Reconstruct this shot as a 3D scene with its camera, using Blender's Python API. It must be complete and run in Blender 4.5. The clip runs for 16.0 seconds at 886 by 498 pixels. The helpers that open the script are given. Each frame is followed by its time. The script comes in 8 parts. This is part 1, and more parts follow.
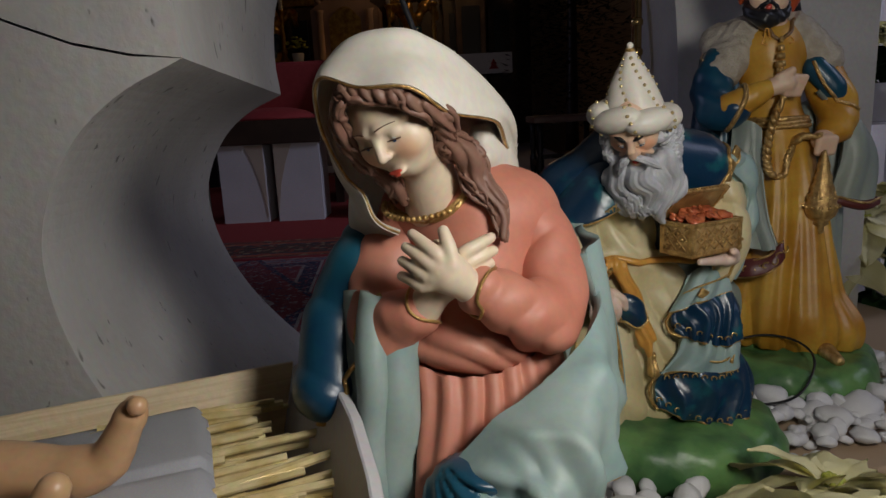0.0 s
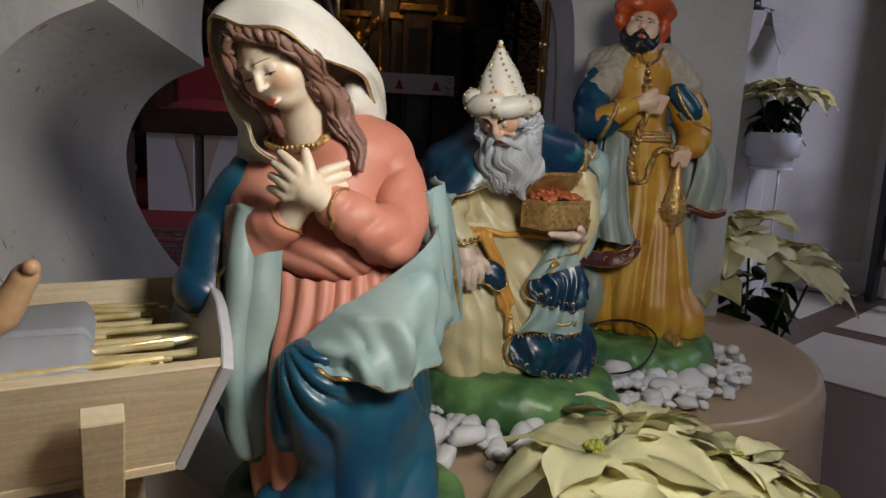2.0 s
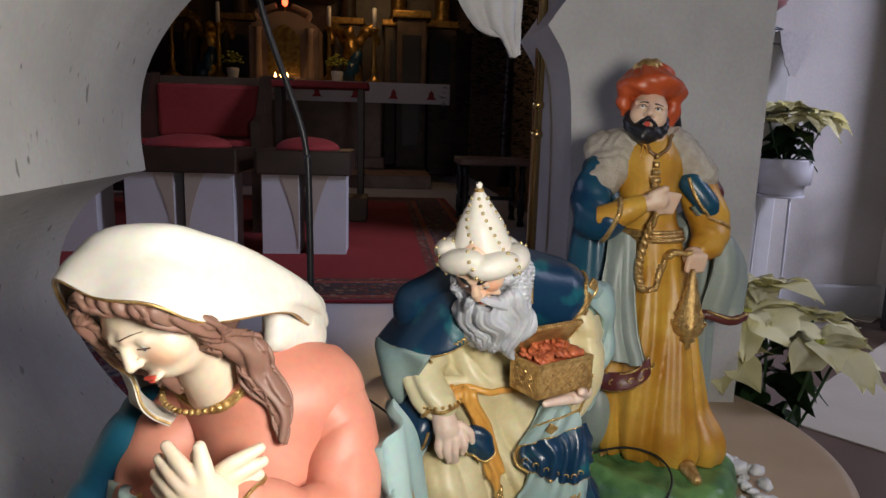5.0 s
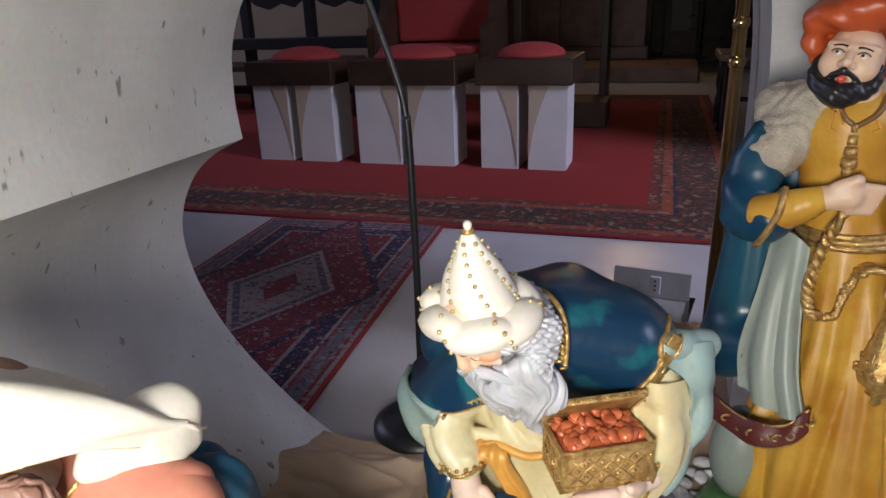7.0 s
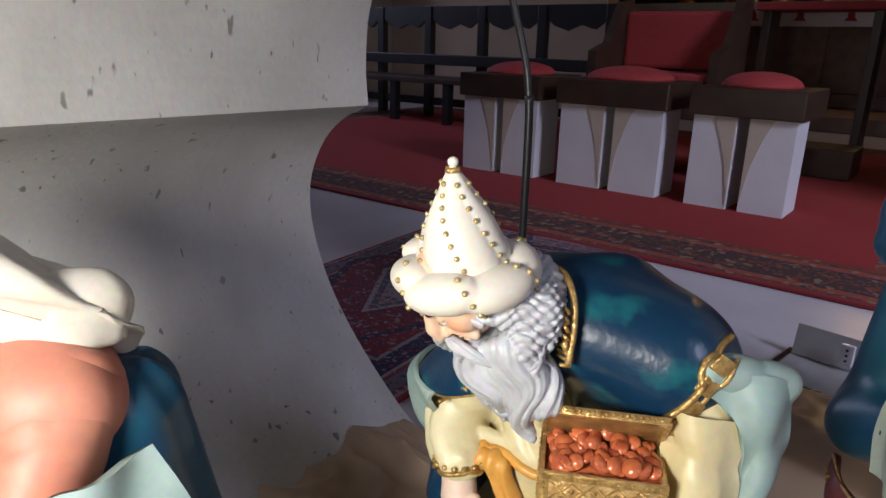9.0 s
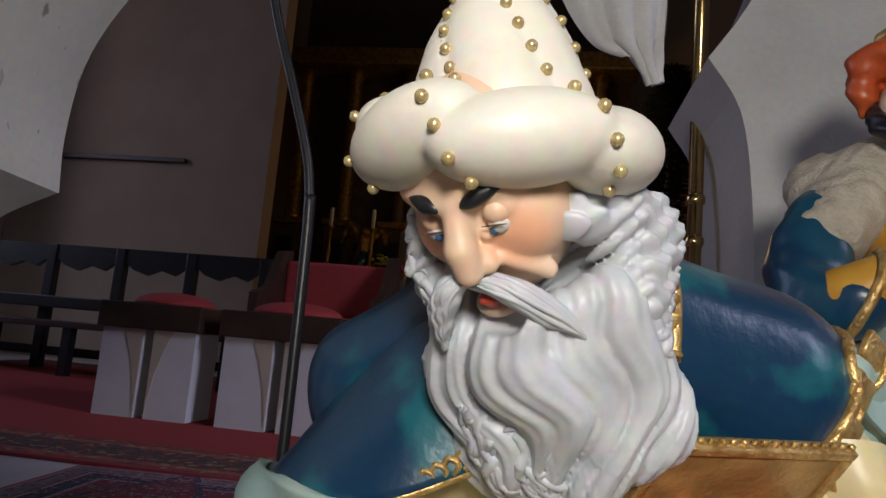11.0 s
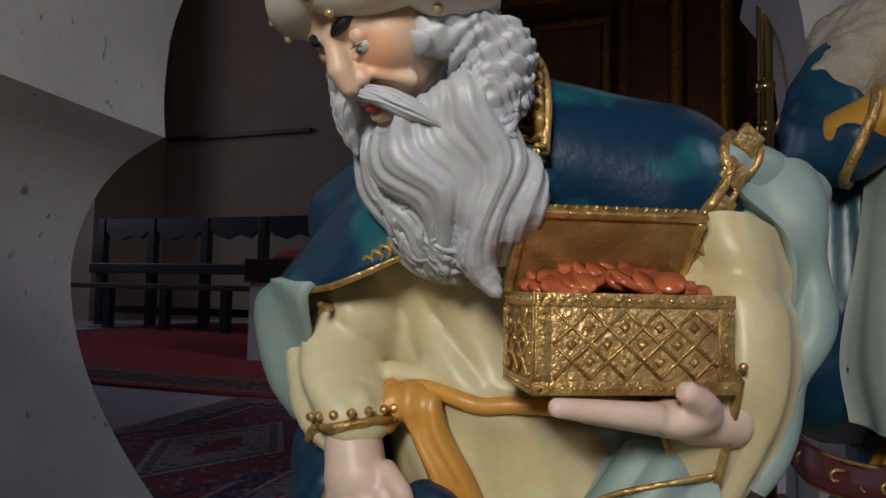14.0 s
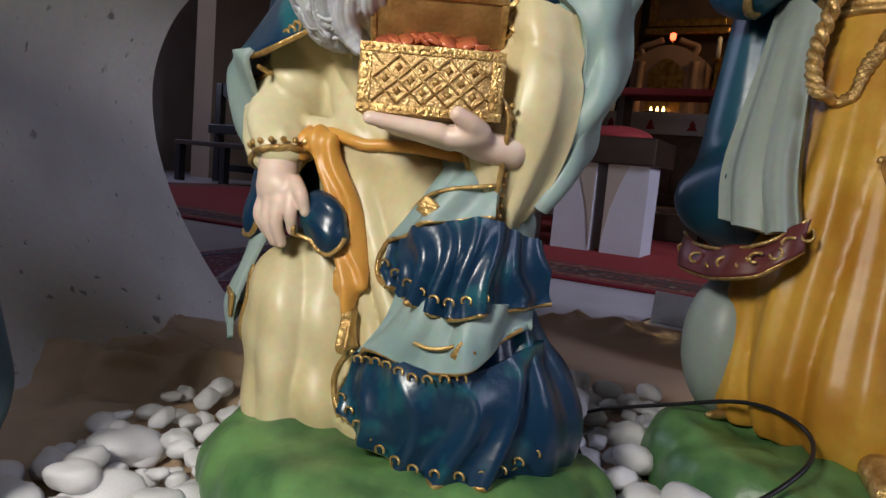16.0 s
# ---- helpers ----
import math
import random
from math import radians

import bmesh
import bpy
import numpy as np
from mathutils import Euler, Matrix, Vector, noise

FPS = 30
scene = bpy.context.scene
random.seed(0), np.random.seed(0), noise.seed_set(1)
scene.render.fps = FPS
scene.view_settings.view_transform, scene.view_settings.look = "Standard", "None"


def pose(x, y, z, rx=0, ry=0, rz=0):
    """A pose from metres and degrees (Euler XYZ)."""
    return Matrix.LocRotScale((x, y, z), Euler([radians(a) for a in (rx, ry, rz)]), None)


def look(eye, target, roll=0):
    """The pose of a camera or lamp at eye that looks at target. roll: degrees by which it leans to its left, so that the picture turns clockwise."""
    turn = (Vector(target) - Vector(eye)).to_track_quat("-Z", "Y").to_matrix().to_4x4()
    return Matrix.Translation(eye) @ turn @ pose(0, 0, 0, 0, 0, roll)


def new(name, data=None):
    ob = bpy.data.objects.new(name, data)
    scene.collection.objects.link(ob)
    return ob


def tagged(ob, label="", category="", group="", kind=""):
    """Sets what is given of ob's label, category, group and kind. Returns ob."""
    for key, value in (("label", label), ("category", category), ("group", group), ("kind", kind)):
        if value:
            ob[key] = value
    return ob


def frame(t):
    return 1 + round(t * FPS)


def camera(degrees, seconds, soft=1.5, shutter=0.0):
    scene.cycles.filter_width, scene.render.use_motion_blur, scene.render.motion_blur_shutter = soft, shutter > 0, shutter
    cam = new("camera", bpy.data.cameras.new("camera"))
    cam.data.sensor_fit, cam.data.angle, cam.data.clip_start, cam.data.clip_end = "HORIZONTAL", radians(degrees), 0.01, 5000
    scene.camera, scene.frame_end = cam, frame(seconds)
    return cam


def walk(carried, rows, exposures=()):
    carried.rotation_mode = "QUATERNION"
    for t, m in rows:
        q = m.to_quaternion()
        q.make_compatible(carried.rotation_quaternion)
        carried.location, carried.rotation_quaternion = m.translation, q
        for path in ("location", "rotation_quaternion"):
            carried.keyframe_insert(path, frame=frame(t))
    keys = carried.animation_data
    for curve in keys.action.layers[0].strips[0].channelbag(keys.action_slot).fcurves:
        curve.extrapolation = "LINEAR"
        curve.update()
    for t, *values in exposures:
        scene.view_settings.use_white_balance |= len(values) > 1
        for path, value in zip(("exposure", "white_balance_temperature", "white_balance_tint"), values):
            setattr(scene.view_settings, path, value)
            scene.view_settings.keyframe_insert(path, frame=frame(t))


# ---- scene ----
cam = camera(67.0, 16.0)
PATH = [
    (0, (0.064, 0.204, 0.472), (0.055, 1.183, 0.267), -2.9),
    (0.5, (0.087, 0.177, 0.471), (0.108, 1.159, 0.282), -1.3),
    (1, (0.104, 0.136, 0.446), (0.152, 1.116, 0.254), 0.2),
    (1.5, (0.114, 0.100, 0.431), (0.174, 1.082, 0.253), 2.0),
    (2, (0.124, 0.085, 0.417), (0.212, 1.066, 0.246), 2.8),
    (2.5, (0.125, 0.056, 0.413), (0.213, 1.036, 0.235), 2.6),
    (3, (0.152, 0.070, 0.422), (0.260, 1.048, 0.246), 2.5),
    (3.5, (0.163, 0.108, 0.423), (0.289, 1.089, 0.277), 1.6),
    (4, (0.156, 0.169, 0.462), (0.265, 1.155, 0.334), 1.5),
    (6.5, (0.280, 0.397, 0.673), (0.264, 1.347, 0.361), 1.4),
    (7, (0.382, 0.464, 0.669), (0.075, 1.353, 0.328), -2.2),
    (7.5, (0.451, 0.494, 0.657), (0.013, 1.309, 0.278), -1.3),
    (8, (0.451, 0.556, 0.663), (0.000, 1.378, 0.316), -1.8),
    (8.5, (0.517, 0.565, 0.642), (-0.097, 1.269, 0.286), -0.2),
    (11, (0.274, 0.701, 0.395), (0.122, 1.679, 0.537), 5.0),
    (11.5, (0.270, 0.707, 0.399), (0.130, 1.684, 0.557), 4.9),
    (12, (0.276, 0.705, 0.388), (0.132, 1.683, 0.540), 4.4),
    (12.5, (0.287, 0.703, 0.368), (0.110, 1.680, 0.484), 3.1),
    (13, (0.308, 0.700, 0.355), (0.085, 1.670, 0.452), 1.5),
    (13.5, (0.334, 0.689, 0.343), (0.056, 1.646, 0.420), 1.5),
    (14, (0.373, 0.661, 0.339), (0.033, 1.599, 0.400), 1.2),
    (14.5, (0.424, 0.635, 0.319), (0.031, 1.554, 0.331), 2.8),
    (15, (0.477, 0.614, 0.299), (0.044, 1.515, 0.282), 2.6),
    (15.5, (0.513, 0.609, 0.285), (0.060, 1.498, 0.222), 1.8),
    (16, (0.544, 0.602, 0.274), (0.070, 1.475, 0.158), 5.1),
]
EXPOSURE = [(0.0, -1.1), (0.5, -1.25), (1.0, -1.15), (2.0, -0.7), (2.5, -0.55), (3.5, -0.1), (4.0, -0.05), (6.3, 0.1), (7.0, 0.45), (8.5, 0.45), (11.0, 0.05), (12.0, -0.15), (12.5, 0.05), (13.5, -0.7), (14.0, -0.6), (14.5, -0.15), (15.5, 0.0), (16.0, 0.1)]
walk(cam, [(t, look(eye, target, roll)) for t, eye, target, roll in PATH], EXPOSURE)

# ---- light: dim blue daylight from nave windows, a small torch beside the camera, candle glow at the high altar ----
world = bpy.data.worlds.new("world")
scene.world = world
world.use_nodes = True
wn = world.node_tree
sky = wn.nodes.new("ShaderNodeTexSky")
sky.sky_type, sky.sun_disc, sky.sun_elevation, sky.sun_rotation = "NISHITA", False, radians(12), radians(200)
wn.nodes["Background"].inputs[1].default_value = 0.05
wn.links.new(sky.outputs[0], wn.nodes["Background"].inputs[0])


def lamp(name, kind, m, energy, colour, size=0.1, size_y=None):
    data = bpy.data.lights.new(name, kind)
    data.energy, data.color = energy, colour
    if kind == "AREA":
        data.shape, data.size, data.size_y = "RECTANGLE", size, size_y or size
    else:
        data.shadow_soft_size = size
    ob = new(name, data)
    ob.matrix_world = m
    return ob


TORCH = (0.36, 0.27, 0.61)
lamp("torch_light", "POINT", Matrix.Translation(TORCH), 21.5, (1.0, 0.955, 0.885), 0.08)
# daylight standing in the nave's window openings
lamp("window_light_left", "AREA", look((-5.9, 3.2, 2.6), (0.6, 1.7, 0.5)), 42.0, (0.64, 0.66, 1.0), 1.6, 3.0)
lamp("window_light_right", "AREA", look((5.9, 0.5, 3.6), (2.2, 3.2, -0.2)), 62.0, (0.72, 0.74, 1.0), 1.6, 3.0).data.spread = radians(60)
lamp("altar_glow", "POINT", Matrix.Translation((0.1, 7.2, 2.2)), 14.0, (1.0, 0.62, 0.28), 0.15)

# ---- materials ----
def mat(name, col, rough=0.5, metal=0.0, col2=None, scale=12.0, amount=0.5, bump=0.1, fine=180.0, coat=0.0, detail=6.0, low=0.35, high=0.7):
    """A surface with a coarse stain and a fine grain, both in metres."""
    m = bpy.data.materials.new(name)
    m.use_nodes = True
    nt = m.node_tree
    b = nt.nodes["Principled BSDF"]
    b.inputs["Roughness"].default_value, b.inputs["Metallic"].default_value = rough, metal
    b.inputs["Coat Weight"].default_value, b.inputs["Coat Roughness"].default_value = coat, 0.25
    tc = nt.nodes.new("ShaderNodeTexCoord")
    n1 = nt.nodes.new("ShaderNodeTexNoise")
    n1.inputs["Scale"].default_value, n1.inputs["Detail"].default_value = scale, detail
    nt.links.new(tc.outputs["Object"], n1.inputs["Vector"])
    ramp = nt.nodes.new("ShaderNodeValToRGB")
    ramp.color_ramp.elements[0].position, ramp.color_ramp.elements[1].position = low, high
    c2 = col2 or tuple(v * 0.7 for v in col)
    ramp.color_ramp.elements[0].color = (*[a + (b_ - a) * amount for a, b_ in zip(col, c2)], 1)
    ramp.color_ramp.elements[1].color = (*col, 1)
    nt.links.new(n1.outputs["Fac"], ramp.inputs["Fac"])
    n2 = nt.nodes.new("ShaderNodeTexNoise")
    n2.inputs["Scale"].default_value, n2.inputs["Detail"].default_value = fine, 3.0
    nt.links.new(tc.outputs["Object"], n2.inputs["Vector"])
    mul = nt.nodes.new("ShaderNodeMix")
    mul.data_type, mul.blend_type = "RGBA", "MULTIPLY"
    mul.inputs[0].default_value = 0.25
    nt.links.new(ramp.outputs["Color"], mul.inputs[6])
    nt.links.new(n2.outputs["Color"], mul.inputs[7])
    nt.links.new(mul.outputs[2], b.inputs["Base Color"])
    if bump:
        bp = nt.nodes.new("ShaderNodeBump")
        bp.inputs["Strength"].default_value, bp.inputs["Distance"].default_value = bump, 0.004
        nt.links.new(n2.outputs["Fac"], bp.inputs["Height"])
        nt.links.new(bp.outputs["Normal"], b.inputs["Normal"])
    return m


def glow(name, col, strength):
    m = bpy.data.materials.new(name)
    m.use_nodes = True
    b = m.node_tree.nodes["Principled BSDF"]
    b.inputs["Base Color"].default_value = (*col, 1)
    b.inputs["Emission Color"].default_value = (*col, 1)
    b.inputs["Emission Strength"].default_value = strength
    return m


SKIN = mat("painted_skin", (0.80, 0.58, 0.42), 0.45, col2=(0.74, 0.44, 0.30), scale=30, amount=0.5, bump=0.02)
PALE = mat("ivory_skin", (0.85, 0.72, 0.55), 0.42, col2=(0.80, 0.60, 0.42), scale=25, amount=0.4, bump=0.02)
PINK = mat("salmon_paint", (0.68, 0.29, 0.20), 0.52, col2=(0.55, 0.18, 0.12), scale=14, amount=0.7, bump=0.05)
WHITEP = mat("white_paint", (0.78, 0.75, 0.68), 0.55, col2=(0.58, 0.52, 0.42), scale=16, amount=0.5, bump=0.04)
TURBAN = mat("turban_white", (0.82, 0.78, 0.70), 0.45, col2=(0.66, 0.58, 0.46), scale=22, amount=0.35, bump=0.03)
BLUE = mat("deep_blue_paint", (0.006, 0.034, 0.080), 0.30, col2=(0.012, 0.125, 0.155), scale=34, amount=0.85, bump=0.10, low=0.32, high=0.46, coat=0.12, detail=9.0)
MANTLE = mat("deep_blue_mantle_paint", (0.007, 0.045, 0.105), 0.34, col2=(0.012, 0.095, 0.150), scale=15, amount=0.9, bump=0.06, low=0.38, high=0.66, coat=0.08)
TEAL = mat("pale_turquoise_paint", (0.37, 0.46, 0.43), 0.50, col2=(0.19, 0.33, 0.34), scale=14, amount=0.7, bump=0.04)
SAGE = mat("grey_green_paint", (0.33, 0.38, 0.33), 0.42, col2=(0.24, 0.29, 0.27), scale=14, amount=0.6, bump=0.04)
CREAM = mat("cream_robe_paint", (0.78, 0.71, 0.46), 0.40, col2=(0.58, 0.44, 0.17), scale=12, amount=0.6, bump=0.04)
MUSTARD = mat("mustard_robe_paint", (0.68, 0.39, 0.055), 0.42, col2=(0.46, 0.19, 0.015), scale=13, amount=0.85, bump=0.06, low=0.38, high=0.62)
SASH = mat("orange_sash_paint", (0.80, 0.42, 0.09), 0.38, col2=(0.55, 0.20, 0.03), scale=25, amount=0.6, bump=0.04)
GOLD = mat("antique_gold_paint", (0.84, 0.58, 0.23), 0.30, 0.65, col2=(0.34, 0.18, 0.05), scale=130, amount=0.85, bump=0.35, fine=500)
BEARD = mat("grey_beard_paint", (0.60, 0.62, 0.67), 0.42, col2=(0.40, 0.40, 0.42), scale=45, amount=0.6, bump=0.06)
HAIR = mat("brown_hair_paint", (0.27, 0.145, 0.105), 0.52, col2=(0.17, 0.085, 0.06), scale=60, amount=0.6, bump=0.05)
BLACKP = mat("black_hair_paint", (0.015, 0.015, 0.018), 0.38, bump=0.05)
RED = mat("red_lip_paint", (0.70, 0.09, 0.06), 0.35, bump=0.0)
ORANGE = mat("orange_turban_paint", (0.55, 0.10, 0.025), 0.40, col2=(0.40, 0.06, 0.02), scale=30, amount=0.6, bump=0.05)
FUR = mat("pale_fur_paint", (0.55, 0.50, 0.42), 0.60, col2=(0.36, 0.31, 0.24), scale=70, amount=0.8, bump=0.5, fine=350)
MAROON = mat("maroon_lining_paint", (0.13, 0.028, 0.025), 0.40, scale=40, bump=0.05)
GREEN = mat("green_base_paint", (0.15, 0.31, 0.10), 0.38, col2=(0.04, 0.12, 0.045), scale=20, amount=0.9, bump=0.12, detail=9.0, low=0.40, high=0.62)
COINS = mat("copper_red_coins", (0.66, 0.19, 0.07), 0.26, 0.10, col2=(0.42, 0.08, 0.04), scale=90, amount=0.8, bump=0.1)
STONE_W = mat("white_altar_stone", (0.62, 0.61, 0.60), 0.62, col2=(0.46, 0.45, 0.44), scale=6, amount=0.7, bump=0.15, fine=120)
PLASTER = mat("wall_plaster", (0.62, 0.58, 0.54), 0.85, col2=(0.48, 0.44, 0.40), scale=3, amount=0.6, bump=0.2, fine=90)
BROWNWALL = mat("ochre_wall", (0.46, 0.36, 0.26), 0.85, col2=(0.36, 0.27, 0.19), scale=2, amount=0.6, bump=0.2, fine=90)
MARBLE = mat("white_marble_floor", (0.66, 0.64, 0.66), 0.28, col2=(0.50, 0.48, 0.50), scale=4, amount=0.6, bump=0.02)
TILE = mat("beige_floor_tile", (0.52, 0.47, 0.38), 0.35, col2=(0.42, 0.37, 0.29), scale=5, amount=0.6, bump=0.03)
TILED = mat("dark_brown_floor_tile", (0.12, 0.075, 0.055), 0.35, scale=6, bump=0.03)
SATIN = mat("brown_satin", (0.54, 0.40, 0.27), 0.28, col2=(0.42, 0.29, 0.185), scale=7, amount=0.6, bump=0.03, fine=900)
PINE = mat("pale_pine_wood", (0.80, 0.67, 0.46), 0.5, col2=(0.72, 0.57, 0.36), scale=9, amount=0.6, bump=0.1)
LINEN = mat("white_linen", (0.88, 0.90, 0.97), 0.85, col2=(0.80, 0.83, 0.93), scale=30, amount=0.4, bump=0.08, fine=900)
STRAW = mat("gold_straw", (0.96, 0.84, 0.50), 0.20, 0.25, col2=(0.66, 0.48, 0.16), scale=45, amount=0.8, bump=0.02)
PEBBLE = mat("white_pebble", (0.82, 0.82, 0.84), 0.45, col2=(0.60, 0.58, 0.57), scale=40, amount=0.6, bump=0.12)
BRACT = mat("cream_bract", (0.93, 0.88, 0.56), 0.55, col2=(0.86, 0.81, 0.42), scale=30, amount=0.5, bump=0.15, fine=250)
LEAF = mat("dark_poinsettia_leaf", (0.035, 0.085, 0.025), 0.45, col2=(0.015, 0.045, 0.015), scale=30, amount=0.7, bump=0.15, fine=250)
POT = mat("white_glazed_pot", (0.72, 0.71, 0.74), 0.25, scale=8, amount=0.2, bump=0.0)
BRASS = mat("polished_brass", (0.65, 0.46, 0.20), 0.18, 1.0, col2=(0.45, 0.30, 0.12), scale=20, bump=0.02)
BLACKM = mat("black_metal", (0.012, 0.012, 0.014), 0.38, 0.0, scale=30, bump=0.05)
DARKWOOD = mat("dark_stained_wood", (0.055, 0.030, 0.018), 0.42, col2=(0.028, 0.015, 0.010), scale=10, amount=0.8, bump=0.1)
WHITEWOOD = mat("white_lacquered_board", (0.66, 0.65, 0.68), 0.5, scale=6, amount=0.3, bump=0.05)
CUSHION = mat("red_cushion_cloth", (0.36, 0.035, 0.035), 0.8, col2=(0.25, 0.02, 0.02), scale=40, bump=0.3, fine=700)
REDSTONE = mat("reddish_altar_marble", (0.30, 0.20, 0.15), 0.4, col2=(0.18, 0.11, 0.08), scale=8, amount=0.8, bump=0.05)
GILT = mat("gilded_carving", (0.55, 0.33, 0.08), 0.35, 0.8, col2=(0.22, 0.11, 0.03), scale=25, amount=0.9, bump=0.4, fine=80)
RETABLE = mat("dark_retable_wood", (0.085, 0.05, 0.028), 0.45, col2=(0.035, 0.02, 0.012), scale=8, amount=0.8, bump=0.2)
LACE = mat("white_lace_cloth", (0.66, 0.62, 0.60), 0.85, scale=80, bump=0.4, fine=400)
STEEL = mat("chrome_steel", (0.55, 0.55, 0.57), 0.2, 1.0, bump=0.0)
FLAME = glow("candle_flame", (1.0, 0.55, 0.18), 12.0)
PAPERW = mat("white_carved_wood", (0.68, 0.66, 0.66), 0.6, scale=20, amount=0.5, bump=0.2)
GREYBOX = mat("grey_floor_box", (0.50, 0.49, 0.47), 0.4, 0.2, scale=20, bump=0.1)

# ---- building helpers ----
def link_mesh(name, bm, material, parent=None, label="", smooth=True):
    me = bpy.data.meshes.new(name)
    bm.to_mesh(me)
    bm.free()
    for m in material if isinstance(material, (list, tuple)) else [material]:
        me.materials.append(m)
    if smooth:
        me.shade_smooth()
    ob = new(name, me)
    if parent:
        ob.parent = parent
    if label:
        ob["label"] = label
    return ob


def part(name, bm, material, parent, label="", smooth=False):
    return link_mesh(name, bm, material, parent, label, smooth)


def thing(name, label, category, group="", kind="", at=(0, 0, 0), turn=0.0):
    ob = new(name)
    ob.empty_display_size = 0.02
    ob.location, ob.rotation_euler = at, (0, 0, radians(turn))
    return tagged(ob, label, category, group, kind)


def box(lo, hi, bevel=0.0, bm=None):
    bm = bm or bmesh.new()
    own = bmesh.new()
    bmesh.ops.create_cube(own, size=1.0)
    c, s = [(a + b) / 2 for a, b in zip(lo, hi)], [b - a for a, b in zip(lo, hi)]
    for v in own.verts:
        v.co = Vector((c[i] + v.co[i] * s[i] for i in range(3)))
    if bevel:
        bmesh.ops.bevel(own, geom=list(own.edges), offset=bevel, segments=2, affect="EDGES", profile=0.6)
    return merge(bm, own)


def merge(bm, own, m=None):
    if m:
        own.transform(m)
    tmp = bpy.data.meshes.new("tmp")
    own.to_mesh(tmp)
    own.free()
    bm.from_mesh(tmp)
    bpy.data.meshes.remove(tmp)
    return bm


def lathe(profile, steps=32, bm=None, at=(0, 0, 0)):
    """A turned body about z from (radius, height) pairs."""
    bm = bm or bmesh.new()
    rings = []
    for r, z in profile:
        rings.append([bm.verts.new((at[0] + r * math.cos(2 * math.pi * i / steps), at[1] + r * math.sin(2 * math.pi * i / steps), at[2] + z)) for i in range(steps)])
    for a, b in zip(rings, rings[1:]):
        for i in range(steps):
            bm.faces.new((a[i], a[(i + 1) % steps], b[(i + 1) % steps], b[i]))
    bm.faces.new(rings[0][::-1])
    bm.faces.new(rings[-1])
    return bm


def spline(points, n):
    """A smooth line through the points, in n steps."""
    p = [Vector(q) for q in points]
    p = [2 * p[0] - p[1], *p, 2 * p[-1] - p[-2]]
    out = []
    spans = len(p) - 3
    for i in range(n + 1):
        u = min(i * spans / n, spans - 1e-6)
        k = int(u)
        t = u - k
        a, b, c, d = p[k:k + 4]
        out.append(0.5 * ((2 * b) + (c - a) * t + (2 * a - 5 * b + 4 * c - d) * t * t + (3 * b - a - 3 * c + d) * t ** 3))
    return out


def tube(points, radius, n=24, sides=8, bm=None, taper=1.0):
    bm = bm or bmesh.new()
    line = spline(points, n) if len(points) > 2 else [Vector(points[0]).lerp(Vector(points[1]), i / n) for i in range(n + 1)]
    rings, side = [], None
    for i, c in enumerate(line):
        d = (line[min(i + 1, n)] - line[max(i - 1, 0)]).normalized()
        side = d.orthogonal().normalized() if side is None else (side - d * side.dot(d)).normalized()
        up = d.cross(side)
        r = radius * (1 + (taper - 1) * i / n) if taper > 0 else radius * max(0.12, math.sin(math.pi * (0.04 + 0.94 * i / n))) ** 0.7
        rings.append([bm.verts.new(c + r * (math.cos(2 * math.pi * k / sides) * side + math.sin(2 * math.pi * k / sides) * up)) for k in range(sides)])
    for a, b in zip(rings, rings[1:]):
        for i in range(sides):
            bm.faces.new((a[i], a[(i + 1) % sides], b[(i + 1) % sides], b[i]))
    bm.faces.new(rings[0][::-1])
    bm.faces.new(rings[-1])
    return bm


def prism(outline, axis, lo, hi, bm=None):
    """A closed outline of (u, v) pairs pushed along an axis."""
    bm = bm or bmesh.new()
    put = {"x": lambda u, v, w: (w, u, v), "y": lambda u, v, w: (u, w, v), "z": lambda u, v, w: (u, v, w)}[axis]
    a = [bm.verts.new(put(u, v, lo)) for u, v in outline]
    b = [bm.verts.new(put(u, v, hi)) for u, v in outline]
    n = len(a)
    for i in range(n):
        bm.faces.new((a[i], a[(i + 1) % n], b[(i + 1) % n], b[i]))
    bm.faces.new(a[::-1])
    bm.faces.new(b)
    bmesh.ops.recalc_face_normals(bm, faces=bm.faces)
    return bm


# ---- a small clay modeller: rounded bodies melted together on a grid and skinned ----
def V(*a):
    return np.array(a, dtype=np.float32)


def capsule(P, a, b, ra, rb=None):
    rb = ra if rb is None else rb
    a, b = V(*a), V(*b)
    ba = b - a
    q = [P[i] - a[i] for i in range(3)]
    h = np.clip((q[0] * ba[0] + q[1] * ba[1] + q[2] * ba[2]) / max(float(ba @ ba), 1e-12), 0, 1)
    return np.sqrt(sum((q[i] - ba[i] * h) ** 2 for i in range(3))) - (ra + (rb - ra) * h)


def ball(P, c, r, turn=(0, 0, 0)):
    """An ellipsoid with half axes r, turned by Euler degrees."""
    q = [P[i] - np.float32(c[i]) for i in range(3)]
    if any(turn):
        m = np.array(Euler([radians(t) for t in turn]).to_matrix().transposed(), dtype=np.float32)
        q = [m[i, 0] * q[0] + m[i, 1] * q[1] + m[i, 2] * q[2] for i in range(3)]
    r = (r, r, r) if isinstance(r, (int, float)) else r
    k0 = np.sqrt(sum((q[i] / np.float32(r[i])) ** 2 for i in range(3))) + 1e-9
    k1 = np.sqrt(sum((q[i] / np.float32(r[i] ** 2)) ** 2 for i in range(3))) + 1e-9
    return k0 * (k0 - 1) / k1


